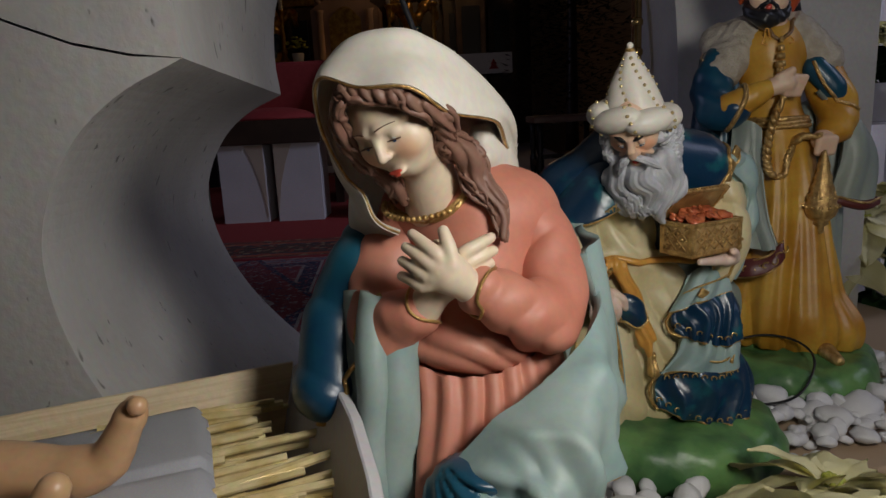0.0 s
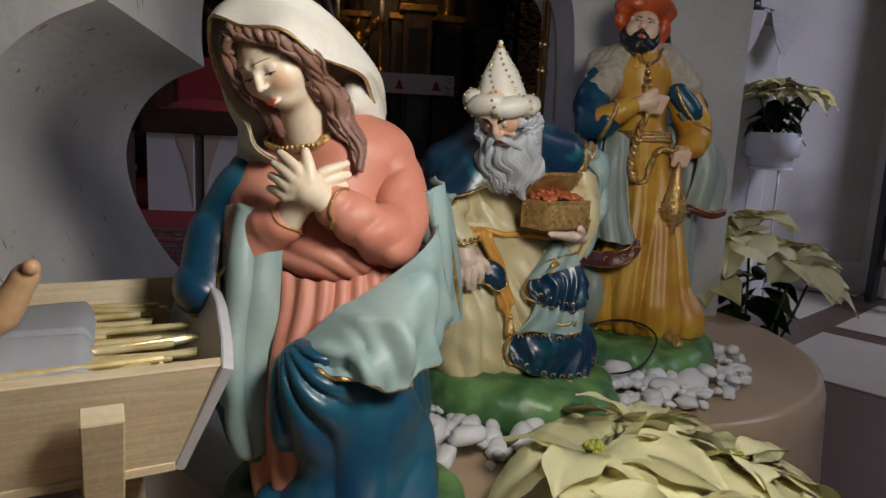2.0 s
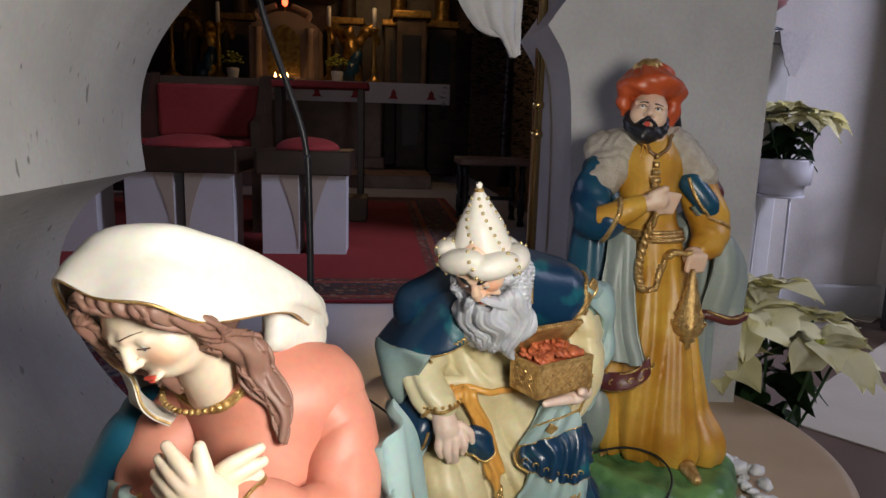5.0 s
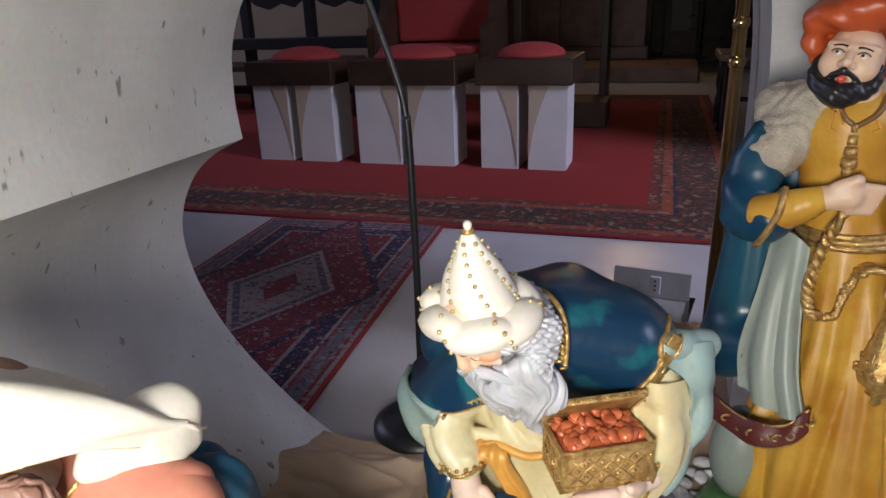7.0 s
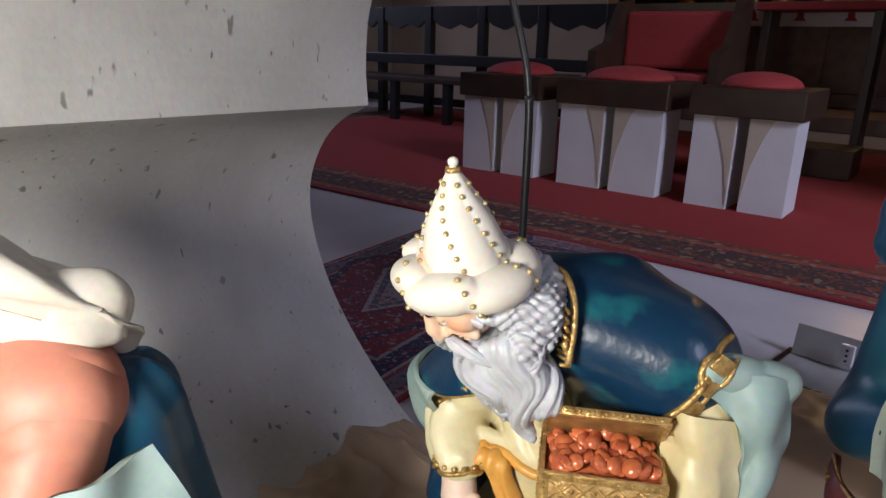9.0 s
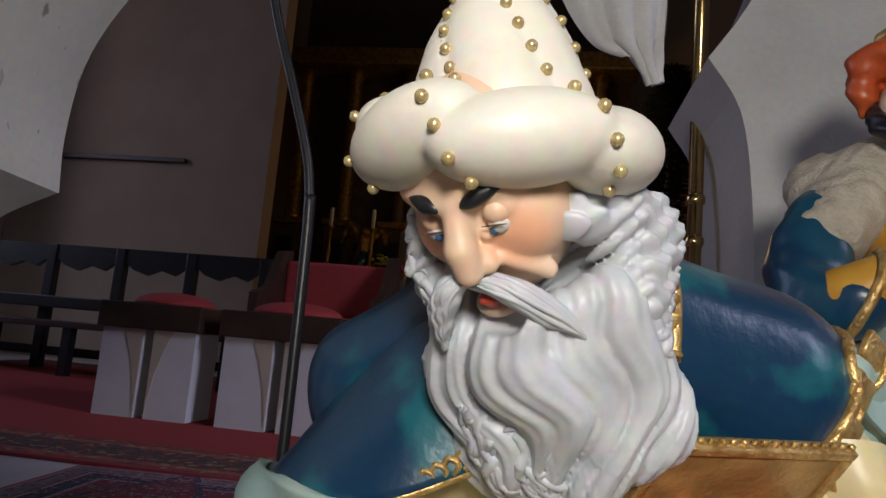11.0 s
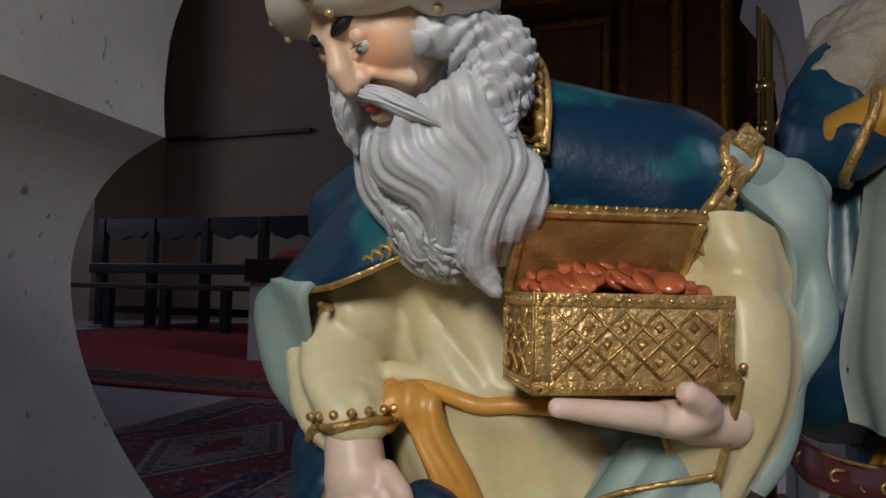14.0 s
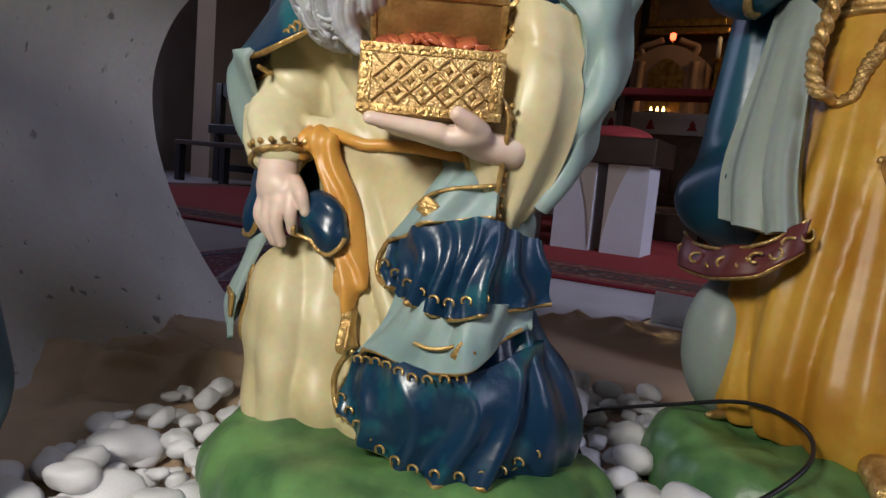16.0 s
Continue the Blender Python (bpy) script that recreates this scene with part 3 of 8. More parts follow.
def casket(c):
    """The open casket with latticed front, studs and copper-red coins."""
    B = Matrix.Translation((0.322, 0.900, 0.302)) @ Matrix.Rotation(radians(28), 4, "Z")
    W, D, H = 0.077, 0.045, 0.037
    bm = bmesh.new()
    box((0, 0, 0), (W, 0.003, H), 0.0006, bm)
    box((0, D - 0.003, 0), (W, D, H), 0.0006, bm)
    box((0, 0.003, 0), (0.003, D - 0.003, H), 0.0006, bm)
    box((W - 0.003, 0.003, 0), (W, D - 0.003, H), 0.0006, bm)
    box((0.003, 0.003, 0), (W - 0.003, D - 0.003, 0.004), 0, bm)
    c.mesh(PANELGOLD, merge(bmesh.new(), bm, B))
    frame_b = bmesh.new()
    for z in (0.0, H - 0.005):
        box((-0.0008, -0.0008, z), (W + 0.0008, 0.0, z + 0.005), 0.0003, frame_b)
        box((-0.0008, 0.0, z), (0.0, D, z + 0.005), 0.0003, frame_b)
        box((W, 0.0, z), (W + 0.0008, D, z + 0.005), 0.0003, frame_b)
    for x in (0.0, W - 0.006):
        box((x, -0.0008, 0.005), (x + 0.006, 0.0, H - 0.005), 0.0003, frame_b)
    for y in (0.0, D - 0.006):
        box((-0.0008, y, 0.005), (0.0, y + 0.006, H - 0.005), 0.0003, frame_b)
        box((W, y, 0.005), (W + 0.0008, y + 0.006, H - 0.005), 0.0003, frame_b)

    def panel(width, put):
        own = bmesh.new()
        x0, x1, z0, z1 = 0.007, width - 0.007, 0.006, H - 0.006
        step = 0.0136
        for sgn in (1, -1):
            for k in range(-4, 9):
                a = x0 + k * step
                lo, hi = max(x0, a), min(x1, a + (z1 - z0) / 0.92)
                if hi - lo > 0.002:
                    za, zb = (lo - a) * 0.92, (hi - a) * 0.92
                    za, zb = (z0 + za, z0 + zb) if sgn > 0 else (z1 - za, z1 - zb)
                    tube([put(lo, za), put(hi, zb)], 0.0007, 2, 5, own)
        for row in (0.5, 1.0, 1.5):
            for i in range(8):
                x, z = x0 + step * (i + (0.5 if row == 1.0 else 0.0)), z0 + 0.92 * step * row
                if x0 + 0.002 < x < x1 - 0.002:
                    bmesh.ops.create_cone(own, cap_ends=True, segments=4, radius1=0.0031, radius2=0.0004, depth=0.0022, matrix=Matrix.Translation(put(x, z)) @ (Vector(put(0, 0, 1)) - Vector(put(0, 0, 0))).to_track_quat("Z", "Y").to_matrix().to_4x4())
        for i in range(int(width / 0.0042)):
            for z in (0.0025, H - 0.0025):
                bmesh.ops.create_icosphere(own, subdivisions=1, radius=0.0011, matrix=Matrix.Translation(put(0.002 + 0.0042 * i, z)))
        for j in range(7):
            for x in (0.003, width - 0.003):
                bmesh.ops.create_icosphere(own, subdivisions=1, radius=0.0011, matrix=Matrix.Translation(put(x, 0.007 + 0.0038 * j)))
        return own

    merge(frame_b, panel(W, lambda x, z, d=0.0: (x, -0.0006 - 0.001 * d, z)))
    merge(frame_b, panel(D, lambda x, z, d=0.0: (-0.0006 - 0.001 * d, x, z)))
    c.mesh(GOLD, merge(bmesh.new(), frame_b, B))
    lid = B @ Matrix.Translation((0, D, H)) @ Matrix.Rotation(radians(-50), 4, "X")
    own = box((0, -0.040, 0), (W, 0, 0.0035), 0.001)
    c.mesh(DARKGOLD, merge(bmesh.new(), own, lid))
    own = bmesh.new()
    box((-0.001, -0.042, -0.001), (W + 0.001, -0.0385, 0.0048), 0.0008, own)
    box((-0.001, -0.0385, -0.001), (0.003, 0.001, 0.0048), 0.0008, own)
    box((W - 0.003, -0.0385, -0.001), (W + 0.001, 0.001, 0.0048), 0.0008, own)
    for i in range(19):
        bmesh.ops.create_icosphere(own, subdivisions=1, radius=0.0014, matrix=Matrix.Translation((0.001 + 0.0042 * i, -0.0425, 0.002)))
    c.mesh(GOLD, merge(bmesh.new(), own, lid))
    rnd = random.Random(4)
    for i in range(64):
        x, y = rnd.uniform(0.007, W - 0.007), rnd.uniform(0.006, D - 0.007)
        z = H - 0.001 + 0.009 * math.sin(math.pi * x / W) * (0.4 + y / D) + rnd.uniform(-0.001, 0.002)
        n = (B.to_3x3() @ Vector((rnd.uniform(-0.5, 0.5), rnd.uniform(-1.1, 0.0), 1.0))).normalized()
        disc(c, COINS, B @ Vector((x, y, z)), n, rnd.uniform(0.0046, 0.0068), 0.0024)
    bm = box((0.002, 0.002, 0.004), (W - 0.002, D - 0.002, H - 0.003))
    c.mesh(COINS, merge(bmesh.new(), bm, B))


def kneeling_king():
    c = Clay()
    h = 0.0026
    c.body(GREEN, (0.15, 0.83, 0.035), (0.50, 1.15, 0.13), 0.003, lambda P: np.maximum(melt(0.012, rock(P, (0.325, 0.985, 0.06), (0.135, 0.125, 0.036), 0.4), rock(P, (0.30, 0.97, 0.07), (0.11, 0.10, 0.028), 1.4)), TOP - P[2]))

    def robe(P):
        f = melt(0.03, capsule(P, (0.265, 1.005, 0.37), (0.275, 1.014, 0.285), 0.042, 0.043), capsule(P, (0.272, 1.012, 0.27), (0.262, 1.002, 0.115), 0.044, 0.060), ball(P, (0.232, 0.973, 0.155), (0.042, 0.042, 0.062)))
        f = melt(0.02, f, capsule(P, (0.305, 0.985, 0.10), (0.245, 0.968, 0.10), 0.03, 0.042), capsule(P, (0.325, 1.0, 0.25), (0.33, 0.99, 0.12), 0.035, 0.045))
        lower = np.clip((0.27 - P[2]) / 0.06, 0, 1)
        f = f - (0.0034 * ridge(230 * (P[0] + 0.30 * P[2]) + 60 * P[1] + 2.6 * np.sin(30 * P[2] + 20 * P[0])) + 0.0020 * np.sin(95 * (P[0] + 0.35 * P[2]) + 2.0 * np.sin(25 * P[2]))) * lower * (0.35 + 0.65 * np.clip((P[0] - 0.225) / 0.04, 0, 1)) + creases(P, 0.0022, 75, 0.7)
        chest = np.clip((P[2] - 0.275) / 0.02, 0, 1) * np.clip((P[0] - 0.235) / 0.015, 0, 1)
        f = f - 0.0024 * ridge(170 * (P[0] + 0.55 * P[2]) + 1.8 * np.sin(55 * P[2] + 30 * P[0])) * chest
        f = melt(0.014, f, chain(P, [(0.218, 0.992, 0.360), (0.206, 0.975, 0.315), (0.212, 0.958, 0.290), (0.226, 0.948, 0.280)], [0.028, 0.026, 0.023, 0.018]) - 0.0022 * ridge(190 * (P[0] + P[2]) + 2 * np.sin(90 * P[1])) + creases(P, 0.0018, 95, 2.0))
        return melt(0.004, f, capsule(P, (0.236, 0.966, 0.298), (0.35, 0.975, 0.288), 0.006) + 0.0)
    c.body(CREAM, (0.14, 0.86, 0.08), (0.42, 1.10, 0.43), h, robe)
    # wide hanging sleeve of the arm with the casket, turned out in turquoise
    c.body(CREAM, (0.33, 0.92, 0.27), (0.45, 1.06, 0.42), h, lambda P: melt(0.014, chain(P, [(0.365, 1.005, 0.375), (0.388, 1.0, 0.345), (0.392, 0.985, 0.315), (0.384, 0.965, 0.300)], [0.026, 0.022, 0.019, 0.015]), ball(P, (0.385, 0.99, 0.35), (0.024, 0.022, 0.03))) + creases(P, 0.0016, 90, 0.2))
    c.sheet(CREAM, [[(0.362, 0.978, 0.372), (0.390, 0.967, 0.374), (0.411, 0.990, 0.368)], [(0.373, 0.968, 0.341), (0.401, 0.958, 0.338), (0.418, 0.985, 0.332)], [(0.383, 0.955, 0.311), (0.404, 0.955, 0.305), (0.415, 0.982, 0.296)], [(0.381, 0.962, 0.279), (0.396, 0.962, 0.274), (0.403, 0.982, 0.267)], [(0.378, 0.974, 0.246), (0.382, 0.974, 0.239), (0.387, 0.980, 0.247)]], 0.005, 40, 40,
        lambda u, v: 0.0026 * ridge(16 * u + 4 * v) * v + 0.0035 * np.exp(-((v - 0.16 - 0.05 * u) / 0.05) ** 2), CREAM)
    c.sheet(TEAL, [[(0.391, 0.975, 0.388), (0.414, 0.992, 0.400), (0.434, 1.02, 0.391)], [(0.412, 0.986, 0.366), (0.428, 0.992, 0.364), (0.436, 1.02, 0.365)], [(0.417, 0.986, 0.331), (0.428, 0.992, 0.329), (0.427, 1.02, 0.322)], [(0.413, 0.984, 0.296), (0.419, 0.988, 0.295), (0.419, 1.012, 0.294)], [(0.396, 0.982, 0.259), (0.401, 0.983, 0.256), (0.400, 1.0, 0.256)]], 0.005, 30, 40, lambda u, v: 0.0030 * np.sin(16 * v + 5 * u) + 0.0018 * np.sin(8 * u), TEAL)
    c.body(TEAL, (0.37, 0.96, 0.36), (0.46, 1.06, 0.43), h, lambda P: melt(0.008, capsule(P, (0.392, 0.985, 0.398), (0.428, 1.020, 0.390), 0.012, 0.010), capsule(P, (0.40, 1.0, 0.378), (0.424, 1.02, 0.378), 0.014, 0.010)) - 0.0014 * ridge(160 * P[0] + 140 * P[1]) + creases(P, 0.0015, 120, 1.0))
    c.cord(GOLD, [(0.386, 0.940, 0.318), (0.392, 0.944, 0.306), (0.389, 0.949, 0.285), (0.384, 0.956, 0.262), (0.379, 0.968, 0.238), (0.373, 0.962, 0.255), (0.366, 0.951, 0.278), (0.362, 0.944, 0.292)], 0.0018, 60, 6, 1.0, False)
    c.sheet(CREAM, [[(0.360, 0.950, 0.296), (0.374, 0.946, 0.298), (0.391, 0.948, 0.308)], [(0.366, 0.954, 0.275), (0.377, 0.950, 0.275), (0.389, 0.952, 0.285)], [(0.373, 0.963, 0.255), (0.378, 0.960, 0.255), (0.384, 0.959, 0.262)], [(0.378, 0.970, 0.241), (0.379, 0.970, 0.240), (0.381, 0.969, 0.241)]], 0.003, 20, 20, None, CREAM)
    for i in range(12):
        bead(c, GOLD, (0.394 - 0.0011 * i, 0.943 + 0.0021 * i, 0.312 - 0.0062 * i), 0.0018)

    # dark blue cloak over back and shoulders
    def cloak(P):
        f = melt(0.035, capsule(P, (0.205, 0.995, 0.375), (0.255, 0.985, 0.405), 0.030, 0.036), capsule(P, (0.285, 0.975, 0.408), (0.355, 1.0, 0.388), 0.036, 0.042), capsule(P, (0.30, 1.03, 0.395), (0.315, 1.055, 0.12), 0.05, 0.055),
                 capsule(P, (0.36, 1.02, 0.38), (0.355, 1.03, 0.29), 0.035, 0.038), capsule(P, (0.22, 1.02, 0.36), (0.23, 1.05, 0.15), 0.035, 0.05))
        return f + around(P, (0.29, 1.0), 11, 0.0022, 10) * np.clip((0.40 - P[2]) / 0.1, 0, 1) + creases(P, 0.0010, 60, 0.3)
    c.body(BLUE, (0.13, 0.90, 0.08), (0.48, 1.19, 0.46), 0.003, cloak)
    # front flap of the cloak on the near shoulder, with its turquoise lining and gold hem
    c.sheet(BLUE, [[(0.262, 0.946, 0.408), (0.240, 0.958, 0.415), (0.218, 0.985, 0.405), (0.203, 1.03, 0.385)], [(0.262, 0.938, 0.380), (0.228, 0.942, 0.375), (0.196, 0.966, 0.368), (0.176, 1.03, 0.352)],
        [(0.258, 0.936, 0.356), (0.220, 0.932, 0.340), (0.178, 0.950, 0.336), (0.155, 1.02, 0.328)]], 0.005, 30, 20, None, TEAL, GOLD, 0.0022)
    c.sheet(TEAL, [[(0.213, 0.929, 0.341), (0.175, 0.95, 0.343), (0.157, 1.008, 0.335)], [(0.209, 0.933, 0.331), (0.169, 0.953, 0.329), (0.152, 1.008, 0.322)], [(0.197, 0.955, 0.3), (0.171, 0.965, 0.292), (0.165, 1.008, 0.285)], [(0.187, 0.973, 0.275), (0.177, 0.978, 0.268), (0.177, 1.013, 0.262)]], 0.004, 20, 18, lambda u, v: 0.003 * np.sin(9 * u + 6 * v))
    c.cord(GOLD, [(0.214, 0.934, 0.331), (0.190, 0.945, 0.328), (0.171, 0.958, 0.329), (0.158, 0.985, 0.326)], 0.0017, 40)
    c.mesh(GOLD, merge(bmesh.new(), box((-0.008, -0.0016, -0.006), (0.008, 0.0016, 0.006), 0.0012), Matrix.Translation((0.178, 0.953, 0.336)) @ Matrix.Rotation(radians(-38), 4, "Z")))
    for i in range(5):
        a = i * 1.4
        c.cord(GOLD, [(0.236 + 0.004 * i, 0.934, 0.347 + 0.0025 * i), (0.238 + 0.004 * i, 0.931, 0.353 + 0.0025 * i), (0.242 + 0.004 * i, 0.932, 0.351 + 0.0025 * i), (0.240 + 0.004 * i, 0.933, 0.347 + 0.0025 * i)], 0.0011, 14)
    # far edge of the cloak
    c.cord(GOLD, [(0.352, 0.962, 0.352), (0.372, 0.966, 0.366), (0.387, 0.978, 0.392), (0.394, 0.99, 0.413), (0.40, 1.01, 0.420)], 0.0024, 50)
    c.cord(GOLD, [(0.366, 0.960, 0.350), (0.385, 0.966, 0.364), (0.399, 0.978, 0.390), (0.405, 0.99, 0.410)], 0.0016, 50)
    for i in range(4):
        c.mesh(GOLD, merge(bmesh.new(), box((-0.006, -0.0015, -0.006), (0.006, 0.0015, 0.006), 0.001), Matrix.Translation((0.381 + 0.006 * i, 0.967 + 0.004 * i, 0.362 + 0.015 * i)) @ Matrix.Rotation(radians(35), 4, "Z") @ Matrix.Rotation(radians(35), 4, "Y")))
    for i in range(7):
        z = 0.438 - 0.0065 * i
        c.cord(GOLD, [(0.309 + 0.001 * i, 0.934 - 0.001 * i, z), (0.314 + 0.001 * i, 0.930, z - 0.001), (0.317, 0.932, z - 0.005), (0.312, 0.932, z - 0.006), (0.309, 0.931, z - 0.003)], 0.0013, 18)
    c.cord(GOLD, [(0.306, 0.945, 0.445), (0.311, 0.935, 0.43), (0.317, 0.930, 0.41), (0.318, 0.932, 0.392)], 0.002, 30)

    c.cord(GOLD, [(0.318, 0.934, 0.396), (0.318, 0.938, 0.420), (0.312, 0.945, 0.440), (0.295, 0.957, 0.450), (0.265, 0.962, 0.446)], 0.0024, 50, 6, 1.0, False)
    # head, bowed low
    C, R0, s = (0.2578, 0.8966, 0.4473), frame_of(-22.6, 49.6, -6.8), 0.0329
    slim = np.array([[1.03], [1.0], [1.02]], dtype=np.float32)
    R, Q0 = R0 * slim, R0 / slim
    skin = blushed("king_face_paint", SKIN, [Vector(world_of((k * 0.42 * s, 0.72 * s, -0.20 * s), C, R)) - Vector((0.32, 0.98, TOP)) for k in (-1, 1)], 0.014, (0.80, 0.36, 0.20))

    def king_face(P):
        Q = local(P, C, Q0)
        f = face_shape(Q, s, 0.9)
        # long hooked nose with a broad bridge, bags under the eyes
        f = melt(0.05 * s, f, capsule(Q, (0, 0.80 * s, 0.18 * s), (0, 0.98 * s, -0.10 * s), 0.10 * s, 0.13 * s), capsule(Q, (0, 0.98 * s, -0.10 * s), (0, 1.02 * s, -0.30 * s), 0.13 * s, 0.12 * s))
        for k in (-1, 1):
            f = melt(0.03 * s, f, ball(Q, (k * 0.13 * s, 0.90 * s, -0.32 * s), 0.09 * s), capsule(Q, (k * 0.18 * s, 0.80 * s, -0.10 * s), (k * 0.46 * s, 0.62 * s, -0.10 * s), 0.05 * s))
            f = melt(0.04 * s, f, capsule(Q, (k * 0.20 * s, 0.80 * s, -0.34 * s), (k * 0.44 * s, 0.60 * s, -0.66 * s), 0.06 * s, 0.09 * s))
        return melt(0.05 * s, f, ball(Q, (0, 0.80 * s, -0.80 * s), (0.24 * s, 0.20 * s, 0.12 * s)))
    c.body(skin, (0.20, 0.85, 0.385), (0.32, 0.96, 0.49), 0.0011, king_face)
    for k in (-1, 1):
        c.cord(BLACKP, [world_of((k * a * s, (0.905 - 0.55 * a * a) * s, (0.19 + 0.50 * a - 0.42 * a * a) * s), C, R) for a in (0.11, 0.20, 0.30, 0.40, 0.52)], 0.0026, 22, 7, -1)
    for k in (-1, 1):
        bead(c, skin, world_of((k * 0.30 * s, 0.700 * s, 0.060 * s), C, R), 0.125 * s)
        bead(c, EYEW, world_of((k * 0.30 * s, 0.735 * s, -0.030 * s), C, R), 0.100 * s)
        bead(c, IRISB, world_of((k * 0.27 * s, 0.800 * s, -0.055 * s), C, R), 0.046 * s)
        c.cord(LID, [world_of((k * (0.30 + d) * s, (0.835 - 0.9 * d * d) * s, (0.012 - 0.6 * d * d) * s), C, R) for d in (-0.12, -0.06, 0.0, 0.06, 0.12)], 0.010 * s, 16, 5, -1, False)
    c.body(RED, *[tuple(world_of((0, 0.95 * s, -0.66 * s), C, R)[i] + d for i in range(3)) for d in (-0.010, 0.010)], 0.0006, lambda P: melt(0.001, ball(local(P, C, Q0), (0.02 * s, 0.945 * s, -0.645 * s), (0.12 * s, 0.09 * s, 0.045 * s)), ball(local(P, C, Q0), (0.03 * s, 0.935 * s, -0.70 * s), (0.08 * s, 0.08 * s, 0.04 * s))))
    mouth = Vector(world_of((0.03 * s, 1.02 * s, -0.76 * s), C, R))

    # beard: one broad mass flowing down and back onto the chest, cut into waves
    O, D = Vector((0.272, 0.956, 0.414)), Vector((0.012, 0.008, -0.060)).normalized()
    E1 = Vector((0.94, -0.28, 0.12))
    E1 = (E1 - D * E1.dot(D)).normalized()
    E2 = D.cross(E1).normalized()
    if E2.y > 0:
        E2 = -E2

    def waves(P):
        q = [P[i] - np.float32(O[i]) for i in range(3)]
        t = q[0] * D[0] + q[1] * D[1] + q[2] * D[2]
        u = q[0] * E1[0] + q[1] * E1[1] + q[2] * E1[2]
        v = q[0] * E2[0] + q[1] * E2[1] + q[2] * E2[2]
        a = np.arctan2(u, v)
        flow = 0.55 * np.sin(95 * t + 2.6 * a + 0.6) * np.clip((t + 0.004) / 0.028, 0.12, 1.3) + 9.0 * a * np.clip(t, 0, 0.07)
        fade = np.clip(v / 0.022, 0.15, 1.0)
        return fade * (0.0019 * ridge(12 * (a + flow * 0.27) + 0.8) + 0.0010 * ridge(29 * (a + flow * 0.24) + 2.0) + 0.00035 * np.sin(84 * (a + 0.23 * flow)))

    def beard(P):
        f = melt(0.016, ball(P, (0.273, 0.915, 0.394), (0.025, 0.024, 0.021)), ball(P, (0.282, 0.931, 0.379), (0.031, 0.024, 0.024)), ball(P, (0.279, 0.944, 0.365), (0.030, 0.019, 0.018)),
                 capsule(P, (0.297, 0.906, 0.409), (0.307, 0.920, 0.384), 0.010, 0.010), capsule(P, (0.244, 0.914, 0.416), (0.248, 0.930, 0.388), 0.005, 0.0065), capsule(P, (0.247, 0.932, 0.388), (0.246, 0.938, 0.378), 0.0070, 0.004))
        f = melt(0.006, f, capsule(P, (0.273, 0.896, 0.405), (0.290, 0.899, 0.413), 0.006, 0.007), chain(P, [(0.289, 0.913, 0.383), (0.299, 0.918, 0.368), (0.293, 0.923, 0.355), (0.299, 0.928, 0.341)], [0.011, 0.010, 0.008, 0.0025]),
                 chain(P, [(0.306, 0.917, 0.385), (0.313, 0.922, 0.375), (0.312, 0.927, 0.366)], [0.010, 0.008, 0.003]),
                 chain(P, [(0.272, 0.930, 0.362), (0.279, 0.937, 0.352), (0.276, 0.945, 0.346)], [0.011, 0.009, 0.003]), chain(P, [(0.258, 0.935, 0.366), (0.266, 0.942, 0.354), (0.267, 0.948, 0.348)], [0.010, 0.008, 0.003]))
        return carve(0.002, f - waves(P), ball(P, mouth, (0.0100, 0.0085, 0.0060), (0, 12, -20)))
    c.body(BEARD, (0.22, 0.865, 0.332), (0.335, 0.985, 0.437), 0.00105, beard)
    rnd = random.Random(11)

    def lock(a0, t0, t1, r, phase):
        pts = []
        for j in range(17):
            t = t0 + (t1 - t0) * j / 16
            g = t / 0.07
            a = a0 * (1 - 0.25 * g) + 0.10 * math.sin(95 * t + 2.6 * a0 + phase) * (0.3 + g)
            w = 0.046 - 0.006 * g
            p = O + D * t + (E1 * math.sin(a) * 0.9 + E2 * math.cos(a)) * w
            pts.append(tuple(p))
        c.cord(BEARD, pts, r, 40, 8, -1)
    for i in range(58):
        a0 = -0.36 + 1.15 * ((i * 0.618) % 1.0)
        t0 = 0.006 + 0.030 * rnd.random()
        lock(a0, t0, min(0.076, t0 + rnd.uniform(0.028, 0.046)), rnd.uniform(0.0012, 0.0026), rnd.uniform(-0.5, 0.5))
    # moustache sweeping out from under the nose
    for k, a in ((1, [(0.2545, 0.8885, 0.4140), (0.2650, 0.8865, 0.4115), (0.2750, 0.8892, 0.4070), (0.2820, 0.8922, 0.4035), (0.2865, 0.8945, 0.4005)]), (-1, [(0.2515, 0.8870, 0.4140), (0.2475, 0.8905, 0.4105), (0.2455, 0.8960, 0.4055), (0.2450, 0.9020, 0.3990), (0.2455, 0.9060, 0.3940)])):
        c.body(BEARD, (0.23, 0.865, 0.385), (0.30, 0.92, 0.43), 0.0009, lambda P, a=a, k=k: chain(P, a, [0.0028, 0.0044, 0.0042, 0.0028, 0.0009], n=16) - 0.00035 * np.sin(1300 * P[2] + 800 * k * P[0]))
        for j in range(3):
            d = (j - 1.0) * 0.0024
            c.cord(BEARD, [(p[0] + 0.4 * d * k, p[1] - 0.0030, p[2] + d * (1 - 0.22 * i)) for i, p in enumerate(a)], 0.0010, 30, 6, -1)

